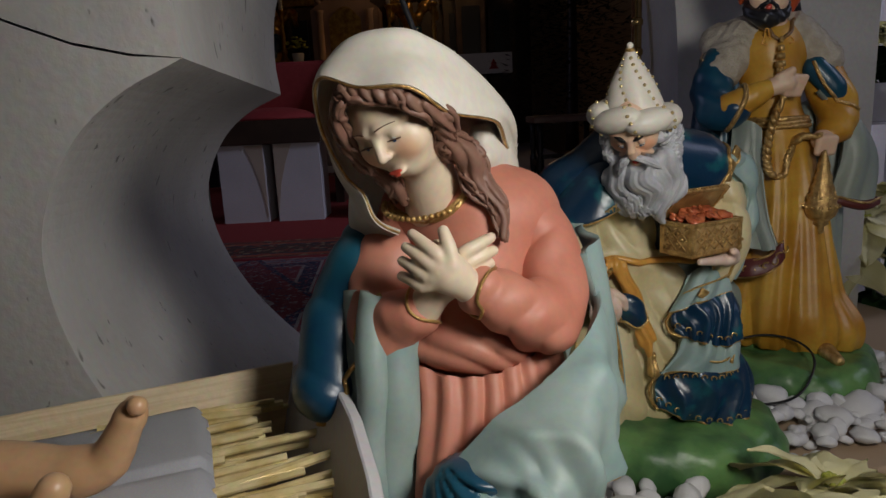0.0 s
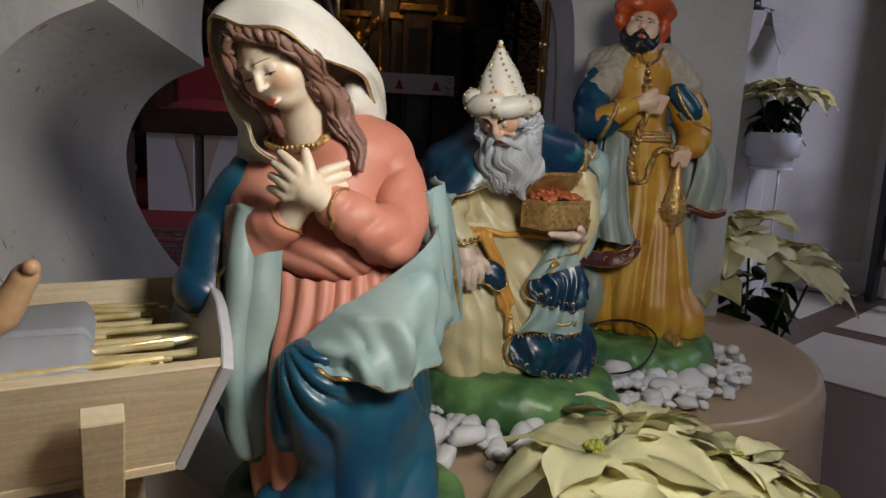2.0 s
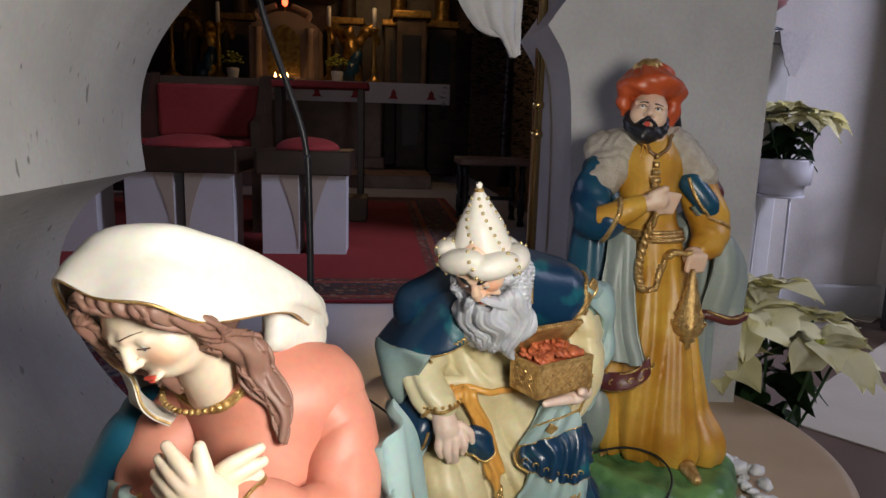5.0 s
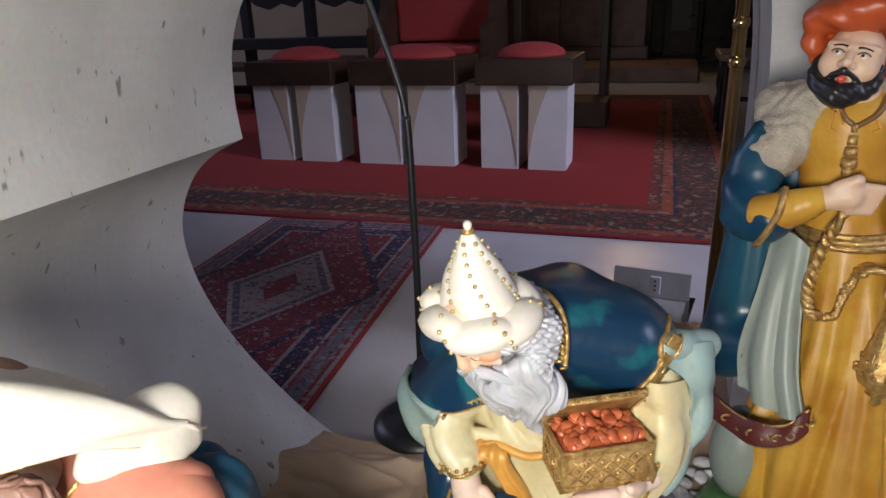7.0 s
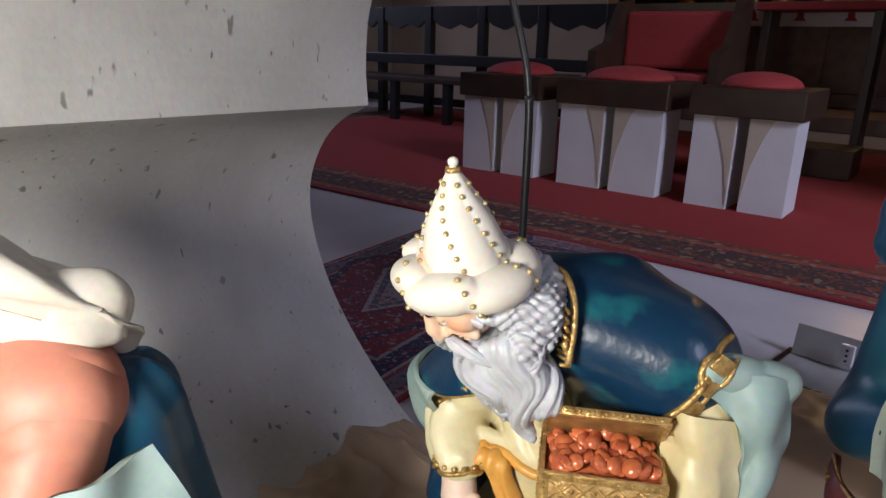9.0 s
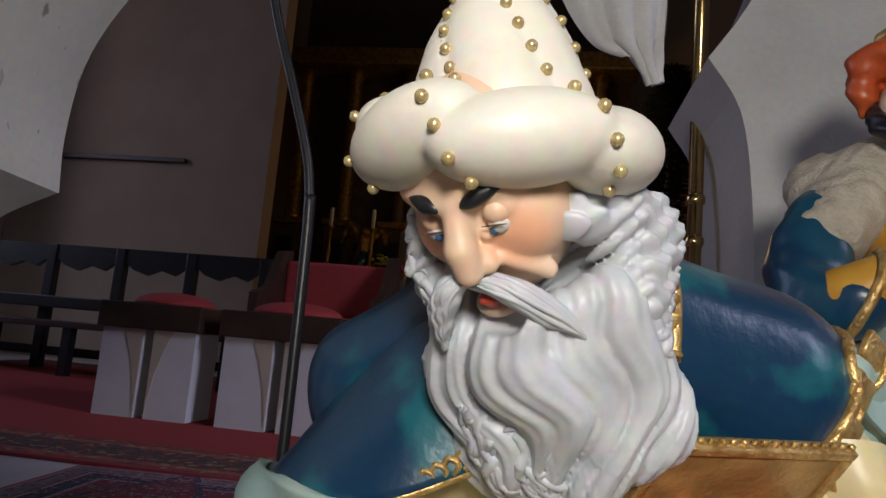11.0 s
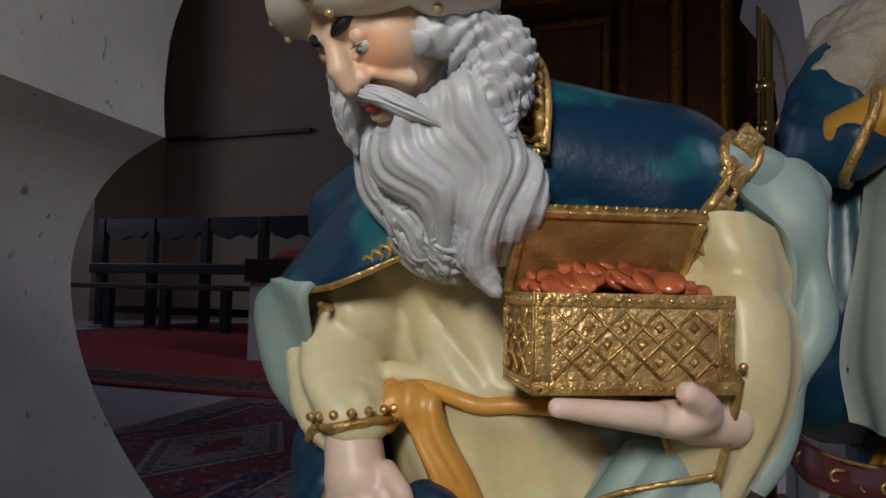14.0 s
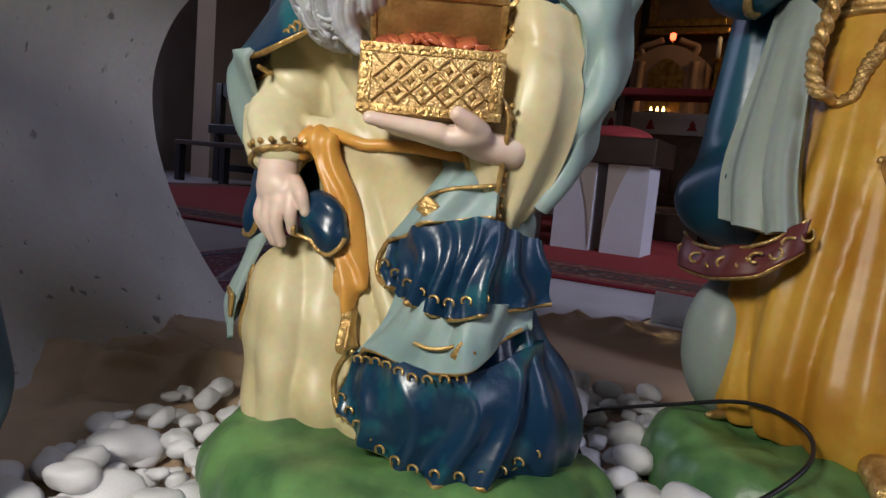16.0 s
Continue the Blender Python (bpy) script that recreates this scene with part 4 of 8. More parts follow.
    # hair swept back from the temple into curls
    def hair(P):
        f = melt(0.010, chain(P, [(0.281, 0.889, 0.434), (0.291, 0.902, 0.438), (0.302, 0.920, 0.436)], [0.006, 0.011, 0.013]), ball(P, (0.300, 0.923, 0.427), (0.013, 0.016, 0.016)), ball(P, (0.299, 0.911, 0.414), (0.012, 0.016, 0.015)), ball(P, (0.270, 0.940, 0.435), (0.036, 0.030, 0.030)), chain(P, [(0.239, 0.902, 0.440), (0.236, 0.910, 0.428), (0.239, 0.918, 0.414)], [0.005, 0.006, 0.006]))
        return f - 0.0014 * ridge(860 * P[2] - 330 * P[0] + 260 * P[1] + 4.5 * np.sin(150 * P[1] + 130 * P[0])) - 0.0007 * np.sin(620 * P[2] + 300 * P[1] + 4 * np.sin(160 * P[0] + 150 * P[1]))
    c.body(BEARD, (0.21, 0.87, 0.385), (0.33, 0.985, 0.475), 0.0011, hair)
    for i in range(30):
        v = i / 29
        z0 = 0.445 - 0.030 * v
        w = rnd.uniform(0, 6.28)
        pts = [(0.280 + 0.026 * t + 0.003 * v, 0.889 + 0.034 * t + 0.004 * math.sin(7 * t + w), z0 - 0.004 * t + 0.0034 * math.sin(9 * t + w)) for t in np.linspace(0, 1, 15)]
        c.cord(BEARD, pts, rnd.uniform(0.0013, 0.0024), 36, 7, -1)
    for i in range(22):
        x, y, z = 0.296 + 0.014 * rnd.random(), 0.908 + 0.030 * rnd.random(), 0.444 - 0.036 * rnd.random()
        w, q = rnd.uniform(0, 6.28), rnd.uniform(0.0030, 0.0052)
        pts = [(x + 0.008 * t + q * math.cos(9 * t + w) * (1 - 0.5 * t), y + q * math.sin(9 * t + w) * 0.6, z - 0.010 * t + q * math.sin(9 * t + w) * (1 - 0.5 * t)) for t in np.linspace(0, 1, 17)]
        c.cord(BEARD, pts, rnd.uniform(0.0018, 0.0028), 40, 7, -1)
    for i in range(8):
        z = 0.442 - 0.004 * i
        c.cord(BEARD, [(0.233 + 0.002 * math.sin(i), 0.904 + 0.010 * t + 0.003 * math.sin(8 * t + i), z - 0.014 * t) for t in np.linspace(0, 1, 9)], 0.0020, 24, 6, -1)

    # turban: a ring of puffed rolls, a pointed crown, strings of gilt beads
    T = Vector((0.2591, 0.9010, 0.4555))
    tilt = Matrix.Rotation(radians(0.5), 3, "Y") @ Matrix.Rotation(radians(10), 3, "X")
    seg, SEAM, TWIST = 6, radians(13), -1.1
    spots = []
    for k in range(seg):
        a = 2 * math.pi * (k + 0.5) / seg + SEAM
        spots.append((T + tilt @ Vector((0.0320 * math.cos(a), 0.0320 * math.sin(a), 0.0)), math.degrees(a)))

    def ring(P):
        f = None
        for p, a in spots:
            e = ball(P, p, (0.0155, 0.0262, 0.0130), (11, 0, a))
            f = e if f is None else melt(0.0012, f, e)
        return melt(0.003, f, ball(P, T, (0.036, 0.036, 0.008)))
    c.body(TURBAN, (0.20, 0.84, 0.42), (0.32, 0.96, 0.49), 0.0011, ring)
    apex = Vector((0.2526, 0.8930, 0.5185))
    base = Vector((0.2585, 0.9000, 0.459))

    def crown(P):
        f = chain(P, [base, base.lerp(apex, 0.35), base.lerp(apex, 0.7), apex], [0.0290, 0.0225, 0.0120, 0.0036], n=16)
        u = (P[2] - base.z) / (apex.z - base.z)
        a = np.arctan2(P[1] - base.y - u * (apex.y - base.y), P[0] - base.x - u * (apex.x - base.x))
        return f - 0.0020 * np.abs(np.sin(3 * (a - SEAM - TWIST * u))) ** 0.7 * np.clip(1.2 - u, 0, 1)
    c.body(TURBAN, (0.215, 0.85, 0.425), (0.31, 0.945, 0.535), 0.0011, crown)
    bead(c, TURBAN, apex + Vector((0, 0, 0.0055)), 0.0034)
    disc(c, GOLD, apex + Vector((0, 0, 0.0012)), (0, -0.1, 1), 0.0050, 0.003)
    disc(c, GOLD, apex + Vector((0, 0, -0.0030)), (0, -0.1, 1), 0.0054, 0.002)
    for k in range(seg):
        a0 = 2 * math.pi * k / seg + SEAM
        for i in range(8):
            u = 0.08 + 0.112 * i
            r = np.interp(u, [0, 0.35, 0.7, 1.0], [0.0295, 0.0230, 0.0125, 0.0044])
            a = a0 + TWIST * u
            bead(c, PALEGOLD, base.lerp(apex, u) + Vector((r * math.cos(a), r * math.sin(a), 0.001)), 0.0018, True)
        for i in range(5):
            e = radians(66 - 32 * i)
            a = a0 + 0.10 * i - 0.22
            p = Vector(((0.0320 + 0.0130 * math.cos(e)) * math.cos(a), (0.0320 + 0.0130 * math.cos(e)) * math.sin(a), 0.0120 * math.sin(e)))
            bead(c, PALEGOLD, T + tilt @ p, 0.0019, True)

    # right arm: cuff, palm and fingers resting on the knee with a gathered corner of the cloak
    def resting(P):
        f = melt(0.006, capsule(P, (0.226, 0.946, 0.278), (0.232, 0.940, 0.256), 0.0130, 0.0140), ball(P, (0.236, 0.937, 0.250), (0.0150, 0.0090, 0.0120)))
        for a, b, e in (((0.226, 0.935, 0.246), (0.224, 0.933, 0.234), (0.228, 0.938, 0.222)), ((0.234, 0.932, 0.244), (0.233, 0.930, 0.231), (0.236, 0.935, 0.218)), ((0.242, 0.931, 0.244), (0.242, 0.929, 0.231), (0.243, 0.934, 0.218)), ((0.249, 0.934, 0.249), (0.252, 0.931, 0.238), (0.251, 0.935, 0.227)), ((0.248, 0.938, 0.258), (0.258, 0.933, 0.251), (0.261, 0.935, 0.240))):
            f = melt(0.0022, f, chain(P, [a, b, e], [0.0052, 0.0046, 0.0036], n=6))
        return f
    c.body(HANDP, (0.20, 0.91, 0.205), (0.28, 0.99, 0.30), 0.0011, resting)
    ringc = [(0.228 + 0.0185 * math.cos(a), 0.945 + 0.0185 * math.sin(a) * 0.9, 0.276 + 0.004 * math.cos(a + 0.5)) for a in np.linspace(0, 2 * math.pi, 13)]
    c.cord(GOLD, ringc, 0.0022, 60)
    for i in range(16):
        a = 2 * math.pi * i / 16
        bead(c, GOLD, (0.227 + 0.0205 * math.cos(a), 0.946 + 0.0195 * math.sin(a), 0.281 + 0.004 * math.cos(a + 0.5)), 0.0022)
    c.body(BLUE, (0.235, 0.915, 0.195), (0.30, 0.99, 0.275), 0.0018, lambda P: melt(0.008, ball(P, (0.268, 0.944, 0.236), (0.020, 0.010, 0.017), (0, 30, 0)), ball(P, (0.276, 0.944, 0.225), (0.011, 0.008, 0.012))) + creases(P, 0.0012, 190, 0.4))
    c.cord(GOLD, [(0.247, 0.935, 0.246), (0.254, 0.932, 0.228), (0.263, 0.931, 0.214), (0.275, 0.933, 0.208), (0.284, 0.937, 0.214), (0.287, 0.942, 0.226)], 0.0016, 40)
    c.body(BLUE, (0.17, 0.92, 0.20), (0.24, 1.02, 0.28), 0.002, lambda P: melt(0.012, ball(P, (0.203, 0.962, 0.235), (0.016, 0.016, 0.026), (0, 25, 0)), ball(P, (0.196, 0.98, 0.25), (0.02, 0.02, 0.03))))
    c.cord(GOLD, [(0.215, 0.946, 0.245), (0.207, 0.944, 0.222), (0.198, 0.946, 0.214), (0.184, 0.955, 0.217), (0.180, 0.968, 0.225)], 0.0019, 40)
    c.sheet(TEAL, [[(0.214, 0.956, 0.226), (0.200, 0.956, 0.222), (0.186, 0.972, 0.225)], [(0.204, 0.950, 0.200), (0.190, 0.955, 0.196), (0.178, 0.975, 0.200)], [(0.194, 0.943, 0.165), (0.180, 0.950, 0.168), (0.168, 0.975, 0.178)], [(0.190, 0.945, 0.140), (0.184, 0.952, 0.150), (0.172, 0.978, 0.160)]], 0.004, 14, 18)
    c.cord(GOLD, [(0.206, 0.946, 0.198), (0.196, 0.940, 0.165), (0.190, 0.941, 0.140), (0.178, 0.950, 0.158), (0.168, 0.968, 0.176)], 0.0018, 40)
    c.mesh(GOLD, merge(bmesh.new(), box((-0.008, -0.0015, -0.009), (0.008, 0.0015, 0.009), 0.001), Matrix.Translation((0.188, 0.945, 0.168)) @ Matrix.Rotation(radians(-35), 4, "Z") @ Matrix.Rotation(radians(12), 4, "Y")))

    # belt, knot and hanging sash with its tassel
    c.cord(SASH, [(0.215, 0.968, 0.290), (0.245, 0.955, 0.290), (0.29, 0.957, 0.286), (0.335, 0.966, 0.284), (0.37, 0.985, 0.288)], 0.0040, 40, 8)
    c.body(SASH, (0.215, 0.92, 0.15), (0.33, 1.01, 0.31), 0.0016, lambda P: melt(0.006, ball(P, (0.2530, 0.954, 0.2865), (0.0125, 0.0085, 0.0095)), chain(P, [(0.247, 0.952, 0.286), (0.240, 0.949, 0.278), (0.2335, 0.950, 0.270)], [0.006, 0.0065, 0.004]), chain(P, [(0.255, 0.952, 0.283), (0.268, 0.953, 0.255), (0.279, 0.954, 0.225), (0.288, 0.948, 0.195), (0.293, 0.944, 0.178)], [0.005, 0.007, 0.008, 0.008, 0.004]),
        chain(P, [(0.260, 0.953, 0.284), (0.276, 0.955, 0.255), (0.288, 0.959, 0.225), (0.296, 0.950, 0.195)], [0.005, 0.006, 0.006, 0.005])) + 0.0013 * np.sin(520 * P[0] + 190 * P[2] + 1.5 * np.sin(120 * P[2])))
    c.body(GOLD, (0.275, 0.92, 0.14), (0.32, 0.97, 0.19), 0.0012, lambda P: melt(0.003, ball(P, (0.2945, 0.944, 0.178), (0.005, 0.005, 0.004)), capsule(P, (0.2945, 0.943, 0.172), (0.2965, 0.941, 0.159), 0.0045, 0.0075)) + 0.0008 * np.sin(900 * P[0] + 200 * P[1]))

    # far leg: turquoise panel, two blue tiers with gold hems
    c.body(TEAL, (0.28, 0.90, 0.12), (0.44, 1.08, 0.30), h, lambda P: melt(0.02, capsule(P, (0.345, 1.005, 0.28), (0.358, 0.995, 0.24), 0.026, 0.034), capsule(P, (0.358, 0.995, 0.19), (0.355, 0.986, 0.155), 0.040, 0.042)) + creases(P, 0.0012, 80, 1.9))
    c.body(BLUE, (0.26, 0.88, 0.075), (0.47, 1.09, 0.20), 0.0024, lambda P: np.maximum(melt(0.02, ball(P, (0.372, 1.0, 0.118), (0.062, 0.062, 0.060)), capsule(P, (0.38, 0.99, 0.18), (0.385, 0.99, 0.12), 0.022, 0.030)) + around(P, (0.37, 1.0), 11, 0.0025, 20.0, 1.0), 0.082 - P[2]))
    c.sheet(TEAL, [[(0.340, 0.963, 0.268), (0.362, 0.955, 0.280), (0.385, 0.970, 0.280)], [(0.330, 0.955, 0.247), (0.356, 0.945, 0.262), (0.385, 0.958, 0.266)], [(0.317, 0.950, 0.226), (0.350, 0.938, 0.243), (0.386, 0.952, 0.250)]], 0.004, 36, 18, lambda u, v: 0.002 * np.sin(14 * u + 4 * v), TEAL, GOLD, 0.0020)
    c.cord(GOLD, [(0.332, 0.950, 0.249), (0.345, 0.943, 0.258), (0.362, 0.942, 0.264), (0.384, 0.952, 0.268)], 0.0013, 40, 6, 1.0, False)
    c.sheet(BLUE, [[(0.317, 0.950, 0.226), (0.350, 0.940, 0.242), (0.383, 0.950, 0.248), (0.400, 0.985, 0.236)], [(0.318, 0.944, 0.214), (0.356, 0.932, 0.222), (0.388, 0.940, 0.223), (0.408, 0.985, 0.216)], [(0.326, 0.938, 0.203), (0.348, 0.930, 0.197), (0.372, 0.927, 0.192), (0.392, 0.936, 0.197), (0.412, 0.985, 0.200)]], 0.0045, 90, 26, lambda u, v: 0.0042 * ridge(44 * u + 1.5 * np.sin(5 * v + 7 * u)) * (0.25 + 0.75 * v) + 0.002 * np.sin(17 * u), BLUE, GOLD, 0.0019)
    c.cord(GOLD, [(0.317, 0.947, 0.227), (0.312, 0.947, 0.216), (0.315, 0.943, 0.206), (0.326, 0.936, 0.202)], 0.0019, 24, 6, 1.0, False)
    c.sheet(TEAL, [[(0.330, 0.944, 0.203), (0.362, 0.936, 0.200), (0.388, 0.944, 0.200), (0.405, 0.985, 0.202)], [(0.322, 0.940, 0.181), (0.360, 0.929, 0.182), (0.388, 0.937, 0.184), (0.406, 0.975, 0.187)], [(0.303, 0.940, 0.155), (0.330, 0.930, 0.163), (0.362, 0.925, 0.160), (0.386, 0.932, 0.164), (0.398, 0.950, 0.178), (0.404, 0.978, 0.190)]], 0.004, 70, 24, lambda u, v: 0.0035 * np.sin(15 * u + 2 * v) + 0.001 * np.sin(40 * u), TEAL, GOLD, 0.0019)
    c.cord(GOLD, [(0.345, 0.927, 0.176), (0.368, 0.925, 0.174), (0.384, 0.932, 0.180), (0.394, 0.945, 0.192), (0.398, 0.96, 0.198)], 0.0013, 40, 6, 1.0, False)
    c.sheet(BLUE, [[(0.303, 0.942, 0.156), (0.330, 0.934, 0.163), (0.362, 0.929, 0.160), (0.390, 0.938, 0.162), (0.403, 0.970, 0.172), (0.408, 0.995, 0.175)], [(0.297, 0.940, 0.140), (0.330, 0.928, 0.138), (0.364, 0.922, 0.136), (0.398, 0.936, 0.138), (0.409, 0.966, 0.146), (0.414, 0.995, 0.15)], [(0.299, 0.938, 0.120), (0.317, 0.930, 0.110), (0.346, 0.922, 0.101), (0.376, 0.924, 0.098), (0.402, 0.938, 0.100), (0.414, 0.962, 0.108), (0.420, 0.995, 0.118)]], 0.0045, 110, 30, lambda u, v: 0.0048 * ridge(36 * u + 2 * np.sin(4 * v + 5 * u)) * (0.2 + 0.8 * v) + 0.003 * np.sin(13 * u + 3 * v), BLUE, GOLD, 0.0022)
    c.cord(GOLD, [(0.303, 0.940, 0.157), (0.295, 0.939, 0.148), (0.291, 0.938, 0.135), (0.294, 0.937, 0.122), (0.300, 0.934, 0.114)], 0.0021, 30, 6, 1.0, False)
    for p, turn in (((0.350, 0.937, 0.252), 20), ((0.385, 0.929, 0.174), 38)):
        c.mesh(GOLD, merge(bmesh.new(), box((-0.0055, -0.0014, -0.0055), (0.0055, 0.0014, 0.0055), 0.001), Matrix.Translation(p) @ Matrix.Rotation(radians(turn - 10), 4, "Z") @ Matrix.Rotation(radians(32), 4, "Y")))
    # small gilt scrolls over the hems
    for hem_line, count in (([(0.322, 0.939, 0.212), (0.348, 0.930, 0.203), (0.372, 0.926, 0.198), (0.392, 0.935, 0.203)], 7), ([(0.310, 0.936, 0.150), (0.335, 0.926, 0.155), (0.362, 0.921, 0.153), (0.386, 0.929, 0.157)], 8), ([(0.301, 0.934, 0.124), (0.330, 0.923, 0.109), (0.366, 0.918, 0.102), (0.402, 0.934, 0.103), (0.421, 0.965, 0.111)], 12)):
        for p in spline(hem_line, count):
            c.cord(GOLD, [(p.x + 0.0030 * math.cos(a), p.y - 0.0008, p.z + 0.003 + 0.0026 * math.sin(a)) for a in np.linspace(-0.5, 3.9, 9)], 0.0008, 12, 5, 1.0, False)

    # palm and fingers under the casket
    def bearing(P):
        f = melt(0.006, capsule(P, (0.389, 0.958, 0.288), (0.376, 0.943, 0.290), 0.0100, 0.0090), ball(P, (0.370, 0.932, 0.2925), (0.0150, 0.0120, 0.0075), (0, 0, 38)))
        for a, b in (((0.362, 0.921, 0.2940), (0.331, 0.899, 0.2985)), ((0.362, 0.928, 0.2925), (0.334, 0.906, 0.2970)), ((0.362, 0.934, 0.2905), (0.338, 0.914, 0.2945))):
            f = melt(0.002, f, capsule(P, a, b, 0.0056, 0.0036))
        return melt(0.003, f, chain(P, [(0.380, 0.934, 0.296), (0.378, 0.925, 0.300), (0.374, 0.918, 0.304)], [0.0066, 0.0056, 0.0044]))
    c.body(HANDP, (0.315, 0.88, 0.265), (0.41, 0.98, 0.325), 0.0011, bearing)
    casket(c)
    return c.done("kneeling_king_statue", "painted king kneeling in cream robe and blue cloak with gold casket", base=(0.32, 0.98, TOP))


def standing_king():
    c = Clay()
    h = 0.003
    c.body(GREEN, (0.40, 1.0, 0.035), (0.78, 1.38, 0.13), h, lambda P: np.maximum(rock(P, (0.575, 1.19, 0.052), (0.125, 0.135, 0.042), 2.2), TOP - P[2]))

    def robe(P):
        skirt = capsule(P, (0.572, 1.245, 0.41), (0.585, 1.205, 0.14), 0.046, 0.074)
        skirt = melt(0.02, skirt, capsule(P, (0.60, 1.19, 0.12), (0.63, 1.175, 0.115), 0.055, 0.045), capsule(P, (0.53, 1.21, 0.12), (0.535, 1.21, 0.2), 0.04, 0.04))
        a = np.arctan2(P[1] - 1.27, P[0] - 0.585)
        skirt = skirt - (0.0060 * ridge(15 * a + 1.6 * np.sin(9 * P[2] + 3 * a) + 3 * P[2]) + 0.0018 * np.sin(34 * a + 9 * P[2] + 2 * np.sin(14 * P[2]))) * np.clip((0.42 - P[2]) / 0.12, 0, 1)
        top = melt(0.02, capsule(P, (0.560, 1.255, 0.535), (0.566, 1.25, 0.44), 0.046, 0.041), capsule(P, (0.505, 1.262, 0.53), (0.615, 1.262, 0.53), 0.026, 0.026))
        return melt(0.012, skirt, top + creases(P, 0.0010, 80, 0.4))
    c.body(MUSTARD, (0.44, 1.09, 0.09), (0.72, 1.36, 0.58), h, robe)
    # belt
    for dz in (0.0, 0.006, 0.012):
        c.cord(GOLD, [(0.569 + 0.046 * math.cos(a), 1.249 + 0.046 * math.sin(a), 0.420 + dz) for a in np.linspace(2.9, 6.6, 14)], 0.0042, 40)
    # arms
    c.body(MANTLE, (0.42, 1.14, 0.40), (0.52, 1.32, 0.56), h, lambda P: chain(P, [(0.503, 1.262, 0.535), (0.476, 1.250, 0.49), (0.470, 1.225, 0.45), (0.488, 1.198, 0.448)], [0.028, 0.029, 0.029, 0.024]) + creases(P, 0.002, 90, 1.0))
    c.body(MUSTARD, (0.46, 1.15, 0.42), (0.56, 1.24, 0.51), 0.0025, lambda P: chain(P, [(0.482, 1.200, 0.452), (0.510, 1.184, 0.468), (0.528, 1.183, 0.477)], [0.022, 0.018, 0.013]))
    c.cord(GOLD, [(0.488 + 0.010 * math.cos(a), 1.192 + 0.024 * math.sin(a), 0.455 + 0.028 * math.cos(a)) for a in np.linspace(0, 6.28, 13)], 0.0038, 40)
    c.body(MUSTARD, (0.58, 1.14, 0.36), (0.70, 1.32, 0.55), h, lambda P: chain(P, [(0.622, 1.262, 0.53), (0.652, 1.245, 0.47), (0.655, 1.225, 0.425), (0.632, 1.205, 0.405)], [0.030, 0.030, 0.028, 0.018]) + creases(P, 0.002, 90, 2.0))
    c.body(SKIN, (0.52, 1.15, 0.45), (0.61, 1.24, 0.51), 0.0018, lambda P: melt(0.005, capsule(P, (0.528, 1.184, 0.477), (0.552, 1.177, 0.483), 0.0125), *[capsule(P, (0.553, 1.178, 0.492 - 0.0075 * i), (0.580 - 0.003 * i, 1.180, 0.490 - 0.0075 * i), 0.0058, 0.0045) for i in range(4)], capsule(P, (0.54, 1.175, 0.492), (0.556, 1.172, 0.500), 0.0058)))
    c.body(SKIN, (0.57, 1.15, 0.36), (0.66, 1.24, 0.44), 0.0018, lambda P: melt(0.005, ball(P, (0.616, 1.192, 0.400), (0.016, 0.013, 0.015)), *[capsule(P, (0.606 + 0.007 * i, 1.180, 0.402), (0.603 + 0.007 * i, 1.180, 0.383), 0.0056, 0.005) for i in range(4)]))
    # fur collar over a blue and grey-green cloak
    c.body(FUR, (0.43, 1.17, 0.45), (0.69, 1.34, 0.60), 0.0025, lambda P: np.maximum(melt(0.02, capsule(P, (0.492, 1.250, 0.51), (0.530, 1.255, 0.562), 0.030, 0.026), capsule(P, (0.598, 1.255, 0.562), (0.640, 1.250, 0.515), 0.026, 0.030), capsule(P, (0.50, 1.285, 0.55), (0.62, 1.285, 0.55), 0.030)), -capsule(P, (0.560, 1.20, 0.60), (0.565, 1.20, 0.44), 0.036)) + 0.0016 * np.sin(210 * P[0] + 90 * P[2] + 2.5 * np.sin(95 * P[2] + 60 * P[1])) * np.sin(170 * P[2] + 130 * P[1] + 2.2 * np.sin(120 * P[0])))
    c.body(MANTLE, (0.42, 1.14, 0.20), (0.60, 1.36, 0.55), h, lambda P: melt(0.025, capsule(P, (0.495, 1.28, 0.52), (0.485, 1.275, 0.27), 0.028, 0.045), capsule(P, (0.49, 1.22, 0.285), (0.462, 1.24, 0.27), 0.030, 0.030), capsule(P, (0.56, 1.31, 0.5), (0.58, 1.32, 0.2), 0.06, 0.08)) + around(P, (0.5, 1.28), 9, 0.003))
    c.sheet(SAGE, [[(0.500, 1.225, 0.435), (0.515, 1.205, 0.432), (0.530, 1.200, 0.42)], [(0.488, 1.210, 0.37), (0.508, 1.190, 0.36), (0.530, 1.188, 0.36)], [(0.475, 1.20, 0.30), (0.505, 1.165, 0.295), (0.532, 1.165, 0.295)], [(0.478, 1.19, 0.255), (0.512, 1.148, 0.250), (0.540, 1.142, 0.248)]], 0.006, 24, 24, lambda u, v: 0.006 * np.sin(15 * u) * v)
    band = [(0.541, 1.138, 0.240), (0.518, 1.130, 0.222), (0.490, 1.145, 0.212), (0.462, 1.178, 0.211), (0.446, 1.22, 0.217)]
    c.sheet(MAROON, [[(x + 0.002, y + 0.010, z + 0.022) for x, y, z in band], [(x, y + 0.003, z + 0.011) for x, y, z in band], band], 0.006, 50, 10, lambda u, v: 0.0025 * np.sin(17 * u), MAROON, GOLD, 0.0024)
    c.cord(GOLD, [(x + 0.001, y + 0.006, z + 0.022) for x, y, z in band], 0.0016, 50, 6, 1.0, False)
